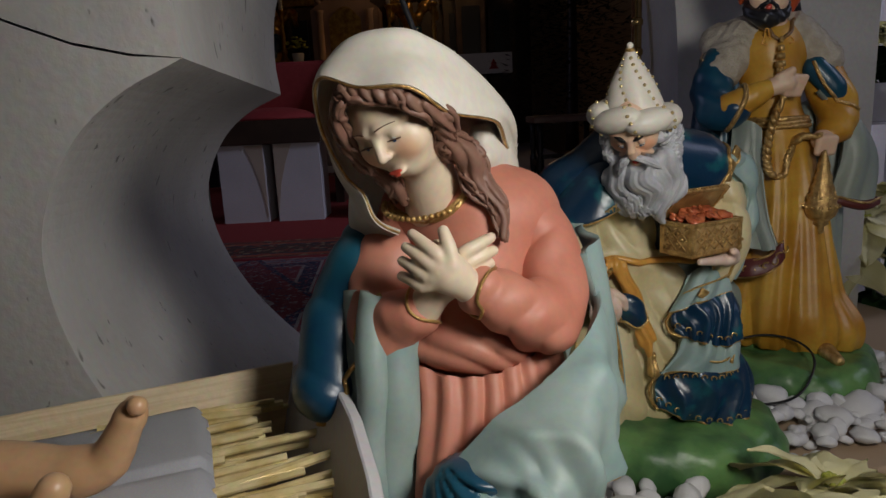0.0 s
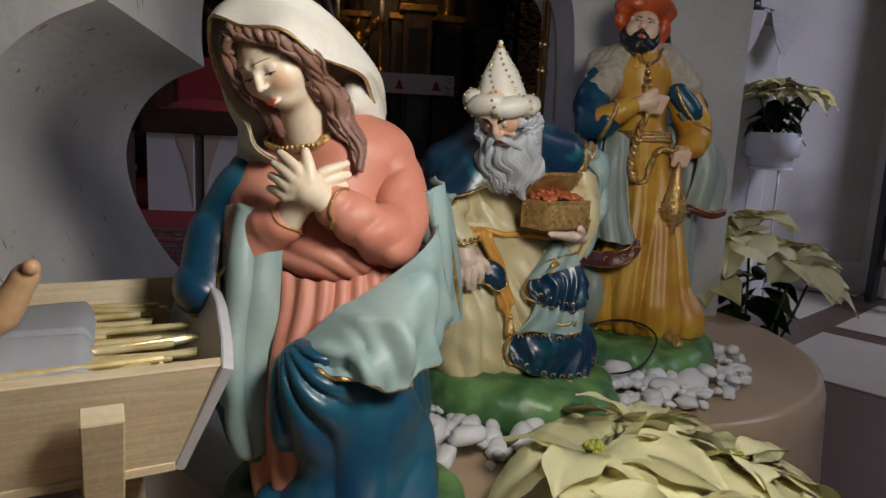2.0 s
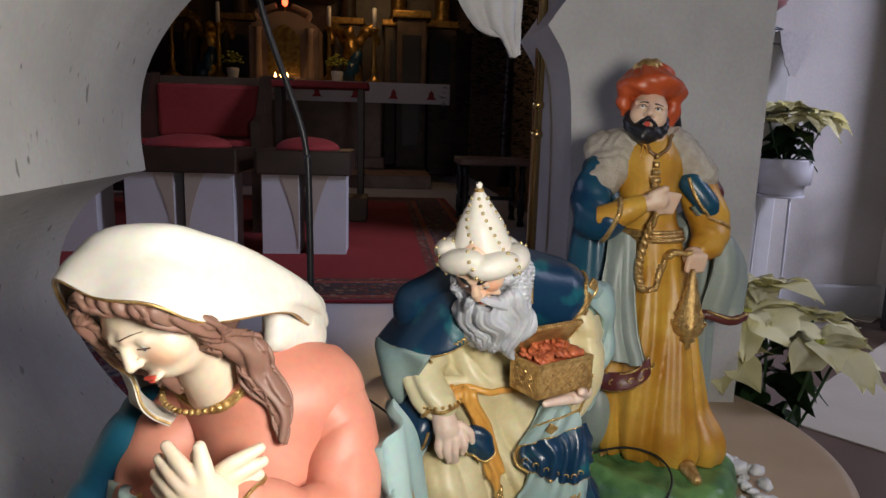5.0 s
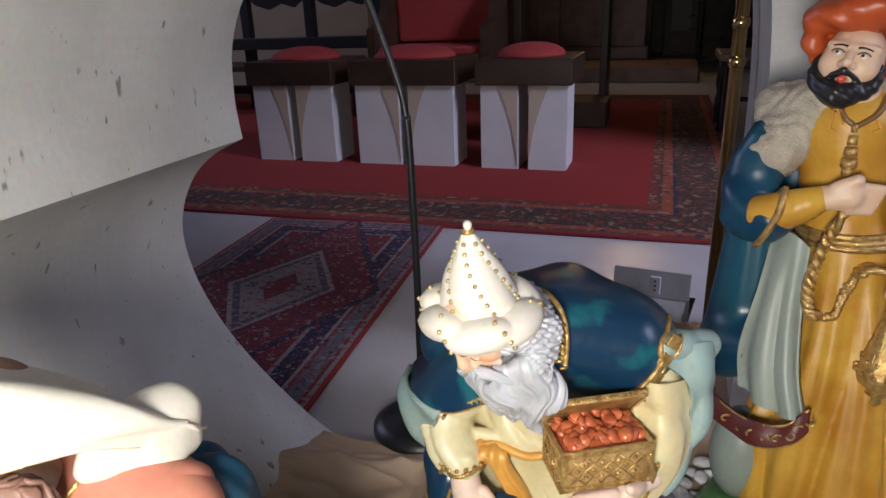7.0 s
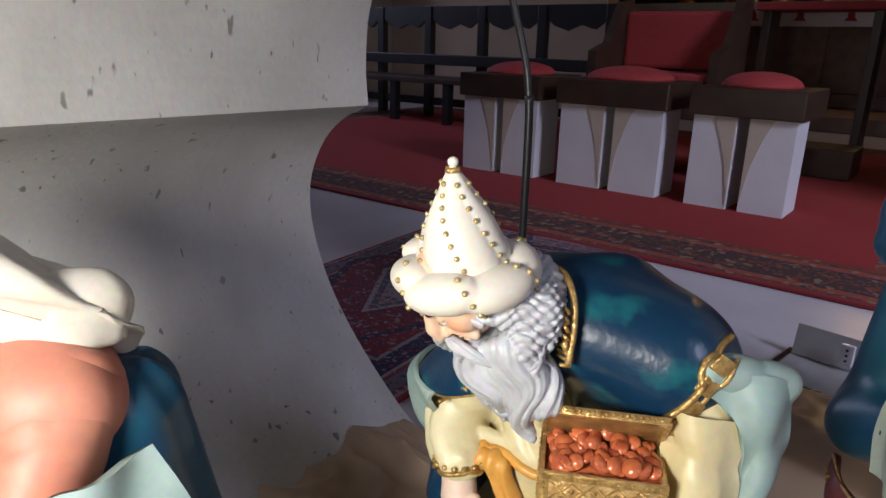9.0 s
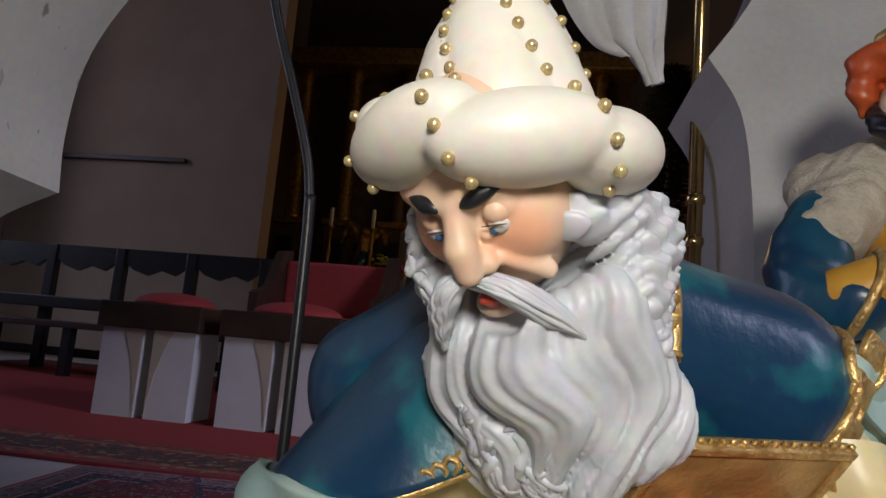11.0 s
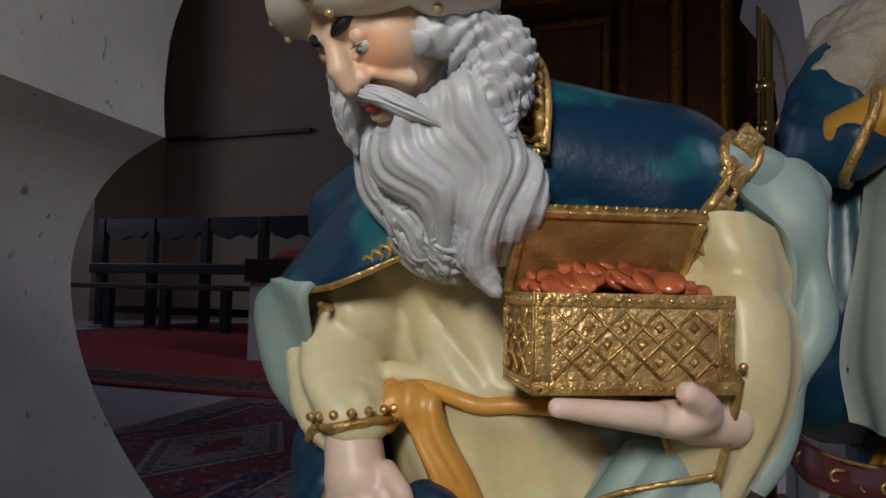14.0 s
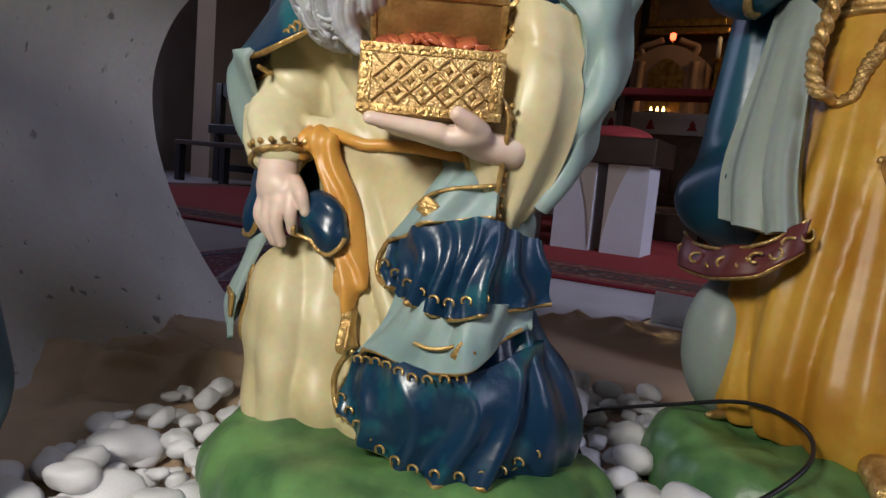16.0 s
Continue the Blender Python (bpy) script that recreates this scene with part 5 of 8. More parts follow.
    for i, p in enumerate(spline(band, 10)):
        k = 1 if i % 2 else -1
        c.cord(GOLD, [(p.x + 0.0075 * (1 - 0.22 * w) * math.cos(k * w + 1), p.y - 0.0015, p.z + 0.0105 + 0.0065 * (1 - 0.22 * w) * math.sin(k * w + 1)) for w in np.linspace(0, 4.0, 12)], 0.0013, 18, 5, 1.0, False)
    c.body(SAGE, (0.45, 1.14, 0.08), (0.56, 1.30, 0.22), h, lambda P: melt(0.02, ball(P, (0.492, 1.215, 0.15), (0.034, 0.040, 0.06)), ball(P, (0.505, 1.24, 0.12), (0.035, 0.035, 0.05))))
    c.body(GOLD, (0.48, 1.15, 0.08), (0.56, 1.24, 0.12), 0.002, lambda P: capsule(P, (0.520, 1.20, 0.100), (0.492, 1.172, 0.097), 0.008, 0.003))
    c.body(GOLD, (0.58, 1.07, 0.07), (0.65, 1.15, 0.13), 0.002, lambda P: capsule(P, (0.605, 1.125, 0.100), (0.607, 1.098, 0.095), 0.012, 0.008))
    # far side of the cloak
    c.sheet(SAGE, [[(0.622, 1.225, 0.470), (0.655, 1.24, 0.465), (0.685, 1.27, 0.44)], [(0.655, 1.215, 0.425), (0.690, 1.225, 0.42), (0.718, 1.26, 0.40)], [(0.660, 1.215, 0.375), (0.700, 1.215, 0.37), (0.735, 1.255, 0.36)], [(0.650, 1.22, 0.31), (0.690, 1.212, 0.302), (0.720, 1.225, 0.306)]], 0.007, 24, 24, lambda u, v: 0.005 * np.sin(12 * u + 2 * v) * v, SAGE)
    c.cord(MAROON, [(0.652, 1.212, 0.308), (0.690, 1.205, 0.298), (0.718, 1.217, 0.302)], 0.0075, 24, 8)
    c.cord(GOLD, [(0.652, 1.205, 0.313), (0.690, 1.198, 0.303), (0.722, 1.212, 0.308)], 0.002, 24)
    c.body(MANTLE, (0.60, 1.19, 0.43), (0.69, 1.30, 0.53), h, lambda P: chain(P, [(0.622, 1.235, 0.505), (0.645, 1.225, 0.475), (0.665, 1.235, 0.45)], [0.018, 0.018, 0.012]))
    c.cord(GOLD, [(0.610, 1.218, 0.515), (0.622, 1.210, 0.48), (0.645, 1.210, 0.455), (0.668, 1.222, 0.438)], 0.0028, 30)
    c.body(MAROON, (0.64, 1.24, 0.43), (0.72, 1.33, 0.54), h, lambda P: chain(P, [(0.655, 1.28, 0.52), (0.680, 1.29, 0.49), (0.690, 1.29, 0.455)], [0.014, 0.018, 0.012]) + creases(P, 0.003, 140, 0.4))
    c.body(SAGE, (0.60, 1.20, 0.12), (0.74, 1.36, 0.46), h, lambda P: capsule(P, (0.66, 1.29, 0.42), (0.655, 1.29, 0.17), 0.04, 0.05) + around(P, (0.66, 1.29), 11, 0.003))
    # head
    C, R, s = (0.5475, 1.236, 0.604), frame_of(-16, -14, 10), 0.037
    c.body(SKIN, (0.49, 1.17, 0.545), (0.61, 1.30, 0.66), 0.0016, lambda P: melt(0.01, face_shape(local(P, C, R), s, 1.1), capsule(P, (0.556, 1.245, 0.585), (0.560, 1.245, 0.53), 0.022, 0.024)))
    for k in (-1, 1):
        c.cord(BLACKP, [world_of((k * a * s, (0.87 - 0.55 * a * a) * s, (0.23 - 0.10 * (a - 0.3) ** 2 * 8) * s), C, R) for a in (0.12, 0.24, 0.36, 0.48)], 0.0012, 14, 6, 0.5)
    eyes(c, C, R, s, IRISD, SKIN, True)

    def beard(P):
        Q = local(P, C, R)
        f = melt(0.008, ball(Q, (0, 0.55 * s, -0.92 * s), (0.46 * s, 0.40 * s, 0.30 * s)), chain(P, [world_of(q, C, R) for q in ((-0.70 * s, 0.10 * s, -0.15 * s), (-0.62 * s, 0.32 * s, -0.62 * s), (0, 0.62 * s, -1.02 * s), (0.62 * s, 0.32 * s, -0.62 * s), (0.70 * s, 0.10 * s, -0.15 * s))], [0.006, 0.009, 0.011, 0.009, 0.006]))
        f = melt(0.003, f, chain(P, [world_of(q, C, R) for q in ((-0.40 * s, 0.66 * s, -0.62 * s), (0, 0.88 * s, -0.42 * s), (0.40 * s, 0.66 * s, -0.62 * s))], [0.002, 0.0035, 0.002]))
        return f - 0.0012 * np.sin(360 * P[0] + 200 * P[2]) * np.sin(300 * P[2])
    c.body(BLACKP, (0.49, 1.17, 0.545), (0.61, 1.29, 0.64), 0.0016, beard)
    bead(c, RED, world_of((0, 0.83 * s, -0.60 * s), C, R), 0.0045)
    Tc = (0.553, 1.252, 0.643)

    def wrap(P):
        a = np.arctan2(P[1] - Tc[1], P[0] - Tc[0])
        f = melt(0.012, ball(P, Tc, (0.048, 0.047, 0.020), (-12, 4, 0)), ball(P, (0.556, 1.262, 0.655), (0.036, 0.038, 0.026)), capsule(P, (0.512, 1.245, 0.635), (0.515, 1.25, 0.605), 0.012, 0.006), capsule(P, (0.595, 1.255, 0.635), (0.590, 1.262, 0.58), 0.015, 0.008))
        return f - 0.0020 * np.sin(3 * a + 190 * P[2]) - 0.0008 * np.sin(9 * a + 260 * P[2])
    c.body(ORANGE, (0.49, 1.18, 0.57), (0.62, 1.32, 0.70), 0.0018, wrap)
    c.body(GOLD, (0.51, 1.20, 0.655), (0.61, 1.31, 0.705), 0.0018, lambda P: ball(P, (0.552, 1.258, 0.672), (0.022, 0.024, 0.014)) - 0.002 * np.sin(300 * P[0]) * np.sin(260 * P[1]))
    c.body(BLACKP, (0.57, 1.23, 0.55), (0.63, 1.31, 0.64), 0.002, lambda P: chain(P, [(0.595, 1.27, 0.62), (0.602, 1.275, 0.59), (0.606, 1.28, 0.57)], [0.012, 0.014, 0.008]))
    # pendant, chain and censer
    for z, r in ((0.545, 0.0028), (0.533, 0.0045), (0.522, 0.0062), (0.511, 0.0075), (0.503, 0.0055)):
        disc(c, GOLD, (0.551, 1.196, z), (0, 0, 1), r, 0.008)
    rope = [(0.556, 1.181, 0.475), (0.540, 1.186, 0.43), (0.530, 1.180, 0.385), (0.536, 1.176, 0.355), (0.556, 1.176, 0.358), (0.568, 1.180, 0.385), (0.582, 1.182, 0.408), (0.604, 1.176, 0.414)]
    line = spline(rope, 90)
    for k in range(2):
        c.cord(GOLD, [p + Vector((0.0034 * math.cos(i * 1.1 + math.pi * k), 0.0034 * math.sin(i * 1.1 + math.pi * k), 0.0)) for i, p in enumerate(line)], 0.0036, 180, 6)
    own = lathe([(0.0012, 0.060), (0.003, 0.058), (0.0035, 0.052)], 12)
    prof = [(0.003, 0.0), (0.006, 0.004), (0.004, 0.009), (0.011, 0.014), (0.009, 0.018), (0.019, 0.026), (0.0215, 0.034), (0.0225, 0.040), (0.019, 0.046), (0.020, 0.052), (0.015, 0.060), (0.016, 0.066), (0.0115, 0.076), (0.012, 0.082), (0.008, 0.092), (0.0085, 0.098), (0.004, 0.112), (0.002, 0.12)]
    merge(own, lathe(prof, 20))
    for i in range(12):
        a = 2 * math.pi * i / 12
        bmesh.ops.create_icosphere(own, subdivisions=1, radius=0.0032, matrix=Matrix.Translation((0.0225 * math.cos(a), 0.0225 * math.sin(a), 0.040)))
        bmesh.ops.create_icosphere(own, subdivisions=1, radius=0.0025, matrix=Matrix.Translation((0.019 * math.cos(a), 0.019 * math.sin(a), 0.053)))
    c.mesh(GOLD, merge(bmesh.new(), own, Matrix.Translation((0.603, 1.160, 0.268))))
    for i in range(4):
        a = math.pi / 4 + math.pi * i / 2
        c.cord(GOLD, [(0.606, 1.172, 0.385), (0.603 + 0.02 * math.cos(a), 1.160 + 0.02 * math.sin(a), 0.318)], 0.0012, 10)
    # collar embroidery
    for k in (-1, 1):
        c.cord(BRASSY, [(0.556 + k * 0.030, 1.232, 0.578), (0.556 + k * 0.020, 1.212, 0.56), (0.554, 1.203, 0.545)], 0.003, 20)
        c.cord(SASH, [(0.553 + k * 0.012, 1.203, 0.548), (0.553 + k * 0.022, 1.206, 0.552), (0.553 + k * 0.026, 1.208, 0.543), (0.553 + k * 0.018, 1.205, 0.540)], 0.0012, 20)
    return c.done("standing_king_statue", "painted king standing in mustard robe with orange turban and gold censer", base=(0.58, 1.2, TOP))


BRASSY = mat("brown_collar_paint", (0.24, 0.13, 0.04), 0.4, bump=0.05)


def strand(c, material, a, b, u, r, n=26, wave=0.0016, turns=3.0, phase=0.0, taper=0.35, on=False):
    """One modelled lock of hair between two guide lines."""
    A, B = spline(a, n), spline(b, n)
    pts = []
    for i in range(n + 1):
        t = i / n
        p = A[i].lerp(B[i], u)
        side = (B[i] - A[i]).normalized() if (B[i] - A[i]).length > 1e-5 else Vector((1, 0, 0))
        pts.append(p + side * wave * math.sin(turns * 2 * math.pi * t + phase) * (0.3 + t) + Vector((0, -0.0007 * math.sin(turns * 5 * t + phase), 0)))
    c.cord(material, pts, r, n, 6, taper, on)


def kneeling_mary():
    c = Clay()
    h = 0.0022
    c.body(GREEN, (-0.08, 0.48, 0.035), (0.26, 0.86, 0.13), 0.003, lambda P: np.maximum(rock(P, (0.095, 0.66, 0.055), (0.118, 0.135, 0.036), 5.0), TOP - P[2]))

    def bodice(P):
        f = melt(0.026, capsule(P, (0.085, 0.705, 0.385), (0.082, 0.692, 0.33), 0.046, 0.043), capsule(P, (0.045, 0.72, 0.395), (0.118, 0.712, 0.39), 0.03, 0.032), ball(P, (0.078, 0.682, 0.306), (0.056, 0.046, 0.026)))
        d = P[2] - 0.31
        f = f + creases(P, 0.0010, 70, 1.3) - 0.0016 * ridge(330 * P[2] + 70 * P[0] * 3 + 2 * np.sin(60 * P[0])) * np.exp(-(d / 0.03) ** 2)
        return f
    c.body(PINK, (-0.04, 0.60, 0.27), (0.19, 0.80, 0.45), h, bodice)
    # skirt gathered under the belt
    rows = [[(0.024, 0.690, 0.300), (0.034, 0.660, 0.296), (0.060, 0.645, 0.288), (0.092, 0.644, 0.289), (0.122, 0.656, 0.300), (0.138, 0.68, 0.305)],
            [(0.022, 0.680, 0.270), (0.033, 0.652, 0.268), (0.058, 0.634, 0.266), (0.094, 0.632, 0.266), (0.128, 0.648, 0.270), (0.145, 0.68, 0.275)],
            [(0.020, 0.670, 0.230), (0.028, 0.640, 0.230), (0.052, 0.618, 0.230), (0.094, 0.618, 0.230), (0.130, 0.64, 0.230), (0.15, 0.68, 0.23)],
            [(0.016, 0.665, 0.180), (0.024, 0.630, 0.180), (0.048, 0.606, 0.180), (0.094, 0.606, 0.180), (0.130, 0.63, 0.18), (0.15, 0.68, 0.18)],
            [(0.016, 0.660, 0.130), (0.026, 0.622, 0.126), (0.050, 0.596, 0.122), (0.092, 0.596, 0.12), (0.13, 0.62, 0.12), (0.15, 0.67, 0.12)],
            [(0.022, 0.655, 0.100), (0.036, 0.612, 0.094), (0.062, 0.586, 0.088), (0.098, 0.588, 0.086), (0.13, 0.61, 0.088), (0.15, 0.66, 0.09)]]
    c.sheet(PINK, rows, 0.008, 150, 60, lambda u, v: 0.0030 * ridge(66 * u + 1.6 * np.sin(4 * v + 9 * u)) * np.clip(1.15 - 0.9 * v, 0, 1) * (0.35 + 0.65 * np.sin(3.1 * u) ** 2) + 0.0045 * np.sin(23 * u + 2.2 * v + 1.2 * np.sin(5 * v)) * np.clip(0.1 + v, 0, 1) + 0.0018 * np.sin(41 * u - 5 * v) * v)
    c.body(PINK, (0.0, 0.60, 0.085), (0.17, 0.74, 0.30), 0.003, lambda P: capsule(P, (0.085, 0.69, 0.27), (0.085, 0.66, 0.12), 0.036, 0.046))
    # near sleeve and far sleeve
    c.body(PINK, (0.03, 0.58, 0.27), (0.21, 0.78, 0.45), h, lambda P: melt(0.012, chain(P, [(0.116, 0.715, 0.394), (0.136, 0.690, 0.360), (0.135, 0.660, 0.330), (0.112, 0.638, 0.335), (0.086, 0.629, 0.353)], [0.030, 0.0265, 0.0240, 0.0215, 0.0170]), ball(P, (0.126, 0.650, 0.318), (0.022, 0.020, 0.015)))
        - 0.0017 * ridge(190 * (P[0] - 0.6 * P[2]) + 2.4 * np.sin(70 * P[1] + 50 * P[2])) * np.clip((0.155 - P[0]) / 0.03, 0, 1) + creases(P, 0.0012, 85, 0.2))
    c.body(PINK, (-0.03, 0.58, 0.27), (0.09, 0.78, 0.43), h, lambda P: melt(0.012, chain(P, [(0.04, 0.725, 0.39), (0.015, 0.70, 0.35), (0.014, 0.668, 0.322), (0.040, 0.643, 0.338)], [0.030, 0.028, 0.026, 0.018]), ball(P, (0.018, 0.662, 0.312), (0.018, 0.02, 0.022))) + creases(P, 0.0016, 100, 1.2))
    for ctr, tilt, r in (((0.083, 0.627, 0.354), 25, 0.0190), ((0.044, 0.640, 0.341), -40, 0.0180)):
        m = Matrix.Translation(ctr) @ Matrix.Rotation(radians(tilt), 4, "Y") @ Matrix.Rotation(radians(20), 4, "X")
        c.cord(GOLD, [m @ Vector((0.004 * math.sin(2 * a), r * math.cos(a), r * math.sin(a))) for a in np.linspace(0, 2 * math.pi, 15)], 0.0012, 50)
    # two palms laid crosswise on the breast
    near_tips = (((0.057, 0.6125, 0.382), (0.041, 0.623, 0.395)), ((0.0535, 0.612, 0.3755), (0.0365, 0.624, 0.3865)), ((0.050, 0.6135, 0.369), (0.0335, 0.626, 0.377)), ((0.0475, 0.616, 0.3625), (0.0325, 0.628, 0.3665)))
    far_tips = (((0.072, 0.624, 0.3795), (0.0915, 0.632, 0.3885)), ((0.074, 0.625, 0.3725), (0.093, 0.633, 0.3795)), ((0.074, 0.626, 0.3655), (0.0905, 0.633, 0.371)), ((0.072, 0.627, 0.359), (0.0845, 0.633, 0.363)))
    for pair, wrist, palm, thumb, box_lo, box_hi in ((near_tips, (0.083, 0.627, 0.353), (0.0615, 0.6165, 0.3705), ((0.066, 0.6125, 0.376), (0.0635, 0.614, 0.388), (0.061, 0.617, 0.397)), (0.022, 0.60, 0.33), (0.105, 0.65, 0.41)), (far_tips, (0.045, 0.640, 0.341), (0.062, 0.629, 0.364), ((0.060, 0.626, 0.372), (0.058, 0.627, 0.381), (0.056, 0.629, 0.386)), (0.022, 0.61, 0.32), (0.105, 0.66, 0.41))):
        def palm_shape(P, pair=pair, wrist=wrist, palm=palm, thumb=thumb):
            f = melt(0.008, capsule(P, wrist, palm, 0.0125, 0.0098), ball(P, palm, (0.014, 0.0075, 0.013)))
            for a, b in pair:
                mid = [(p + q) / 2 + d for p, q, d in zip(a, b, (0, -0.0012, 0.0006))]
                f = melt(0.0022, f, chain(P, [palm, a, mid, b], [0.0075, 0.0047, 0.0044, 0.0034], n=8))
            return melt(0.0025, f, chain(P, list(thumb), [0.0056, 0.0050, 0.0038]))
        c.body(PALE, box_lo, box_hi, 0.0011, palm_shape)
    # braided neckline
    for k in range(2):
        c.cord(GOLD, [(0.052 + 0.034 * math.cos(a), 0.697 + 0.036 * math.sin(a), 0.4115 - 0.004 * k - 0.010 * math.sin(-a) + 0.006 * math.cos(a)) for a in np.linspace(3.0, 6.6, 12)], 0.0019, 50)
    for i in range(30):
        a = 3.0 + 3.6 * i / 29
        bead(c, GOLD, (0.052 + 0.0345 * math.cos(a), 0.6965 + 0.0365 * math.sin(a), 0.4095 - 0.010 * math.sin(-a) + 0.006 * math.cos(a)), 0.0022)
    # head
    C, R, s = (0.0328, 0.6438, 0.4677), frame_of(-21.5, 32.6, -17.5), 0.0362
    skin = blushed("mary_face_paint", PALE, [Vector(world_of((k * 0.40 * s, 0.70 * s, -0.28 * s), C, R)) - Vector((0.09, 0.66, TOP)) for k in (-1, 1)], 0.013, (0.80, 0.40, 0.22), 0.6)
    c.body(skin, (-0.03, 0.575, 0.385), (0.115, 0.75, 0.52), 0.0013, lambda P: melt(0.012, face_shape(local(P, C, R), s, 0.74), capsule(P, (0.047, 0.664, 0.445), (0.058, 0.698, 0.395), 0.0180, 0.024)))
    for k in (-1, 1):
        c.cord(LID, [world_of((k * a * s, (0.835 - 0.50 * a * a) * s, (0.29 - 0.9 * (a - 0.30) ** 2) * s), C, R) for a in (0.12, 0.20, 0.30, 0.40, 0.50)], 0.0005, 16, 6, 0.5)
    eyes(c, C, R, s, IRISB, skin)
    c.body(RED, *[tuple(world_of((0, 0.80 * s, -0.60 * s), C, R)[i] + d for i in range(3)) for d in (-0.008, 0.008)], 0.0007, lambda P: melt(0.0012, ball(local(P, C, R), (-0.06 * s, 0.865 * s, -0.565 * s), (0.09 * s, 0.05 * s, 0.032 * s)), ball(local(P, C, R), (0.06 * s, 0.865 * s, -0.565 * s), (0.09 * s, 0.05 * s, 0.032 * s)), ball(local(P, C, R), (0, 0.865 * s, -0.63 * s), (0.09 * s, 0.05 * s, 0.036 * s))))
    # hair: a soft mass with wavy locks from the parting
    inner = [(0.0052, 0.612, 0.4789), (0.0202, 0.606, 0.4756), (0.0415, 0.608, 0.4693), (0.0573, 0.622, 0.4638), (0.0594, 0.645, 0.4486), (0.0701, 0.658, 0.4366), (0.0742, 0.66, 0.4156), (0.0889, 0.656, 0.4026), (0.1003, 0.652, 0.3846)]
    outer = [(0.0053, 0.612, 0.4857), (0.0224, 0.606, 0.4845), (0.0439, 0.606, 0.4815), (0.0662, 0.622, 0.4674), (0.0756, 0.648, 0.4543), (0.0877, 0.664, 0.4392), (0.1006, 0.67, 0.4248), (0.1032, 0.664, 0.4081), (0.1013, 0.652, 0.3836)]
    left_in = [(0.0052, 0.612, 0.4789), (0.0008, 0.622, 0.4682), (0.0061, 0.632, 0.4576), (0.0141, 0.642, 0.4415), (0.0248, 0.65, 0.4355), (0.0322, 0.66, 0.4267), (0.0368, 0.672, 0.4125)]
    left_out = [(0.0042, 0.613, 0.4823), (-0.0034, 0.625, 0.4683), (-0.002, 0.638, 0.4564), (0.0056, 0.652, 0.437), (0.0192, 0.66, 0.4295), (0.0251, 0.668, 0.4169), (0.0306, 0.674, 0.4088)]
    inner = [tuple(p + (q - p) * (0.55 if i < 4 else 0.0) for p, q in zip(a, b)) for i, (a, b) in enumerate(zip(inner, outer))]
    mid = [tuple((p + q) / 2 for p, q in zip(a, b)) for a, b in zip(inner, outer)]
    mid = [(x + (0.0035 if i % 2 else -0.0025) * (3 < i < 8), y, z) for i, (x, y, z) in enumerate(mid)]
    mid_l = [tuple((p + q) / 2 for p, q in zip(a, b)) for a, b in zip(left_in, left_out)]
    c.body(HAIR, (-0.03, 0.575, 0.36), (0.13, 0.74, 0.515), 0.0013, lambda P: melt(0.005, chain(P, mid, [0.003, 0.004, 0.005, 0.0055, 0.008, 0.0095, 0.0095, 0.006, 0.002]), chain(P, mid_l, [0.003, 0.004, 0.005, 0.005, 0.006, 0.006, 0.004])) - 0.0013 * ridge(800 * (P[0] + 0.45 * P[2] - 0.3 * P[1]) + 3.0 * np.sin(170 * P[2] + 60 * P[0])))
    for i in range(11):
        u = i / 10
        strand(c, HAIR, inner, outer, u, 0.0020 + 0.0006 * math.sin(3.3 * i), 60, 0.0028, 5.0, 0.45 * i, 0.45, True)
    for i in range(5):
        strand(c, HAIR, left_in, left_out, i / 4, 0.0024, 40, 0.0030, 3.5, 0.6 * i, 0.45, True)
    # veil lying over the hair, hem along the brow
    rows = [[(0.03, 0.765, 0.372), (0.035, 0.768, 0.41), (0.041, 0.7565, 0.44), (0.047, 0.746, 0.4294), (0.0524, 0.7367, 0.4407), (0.062, 0.7367, 0.4446), (0.0764, 0.7396, 0.4388), (0.0907, 0.7441, 0.4244), (0.0990, 0.7576, 0.4002), (0.098, 0.772, 0.405)],
            [(0.012, 0.73, 0.37), (0.01, 0.735, 0.41), (0.0135, 0.7259, 0.4499), (0.0208, 0.712, 0.4587), (0.0313, 0.6964, 0.4814), (0.0476, 0.6983, 0.4871), (0.0668, 0.706, 0.4804), (0.0888, 0.719, 0.4632), (0.105, 0.7429, 0.4327), (0.110, 0.766, 0.418)],
            [(-0.008, 0.705, 0.368), (-0.008, 0.712, 0.405), (-0.012, 0.706, 0.440), (-0.012, 0.682, 0.480), (0.009, 0.645, 0.511), (0.0364, 0.6345, 0.5190), (0.0566, 0.6424, 0.5164), (0.0804, 0.6656, 0.501), (0.1090, 0.7078, 0.4648), (0.119, 0.752, 0.428)],
            [(0.020, 0.685, 0.380), (0.0, 0.690, 0.405), (-0.012, 0.688, 0.430), (-0.017, 0.666, 0.4640), (-0.005, 0.630, 0.5010), (0.0225, 0.616, 0.5045), (0.0490, 0.6180, 0.5026), (0.0745, 0.6406, 0.4895), (0.109, 0.682, 0.4667), (0.120, 0.735, 0.440)],
            [(0.031, 0.668, 0.389), (0.0097, 0.672, 0.4088), (-0.0045, 0.668, 0.4262), (-0.0125, 0.648, 0.4580), (-0.0095, 0.617, 0.4925), (0.0166, 0.603, 0.4875), (0.0445, 0.599, 0.4845), (0.066, 0.618, 0.4695), (0.103, 0.666, 0.4625), (0.114, 0.710, 0.440)]]
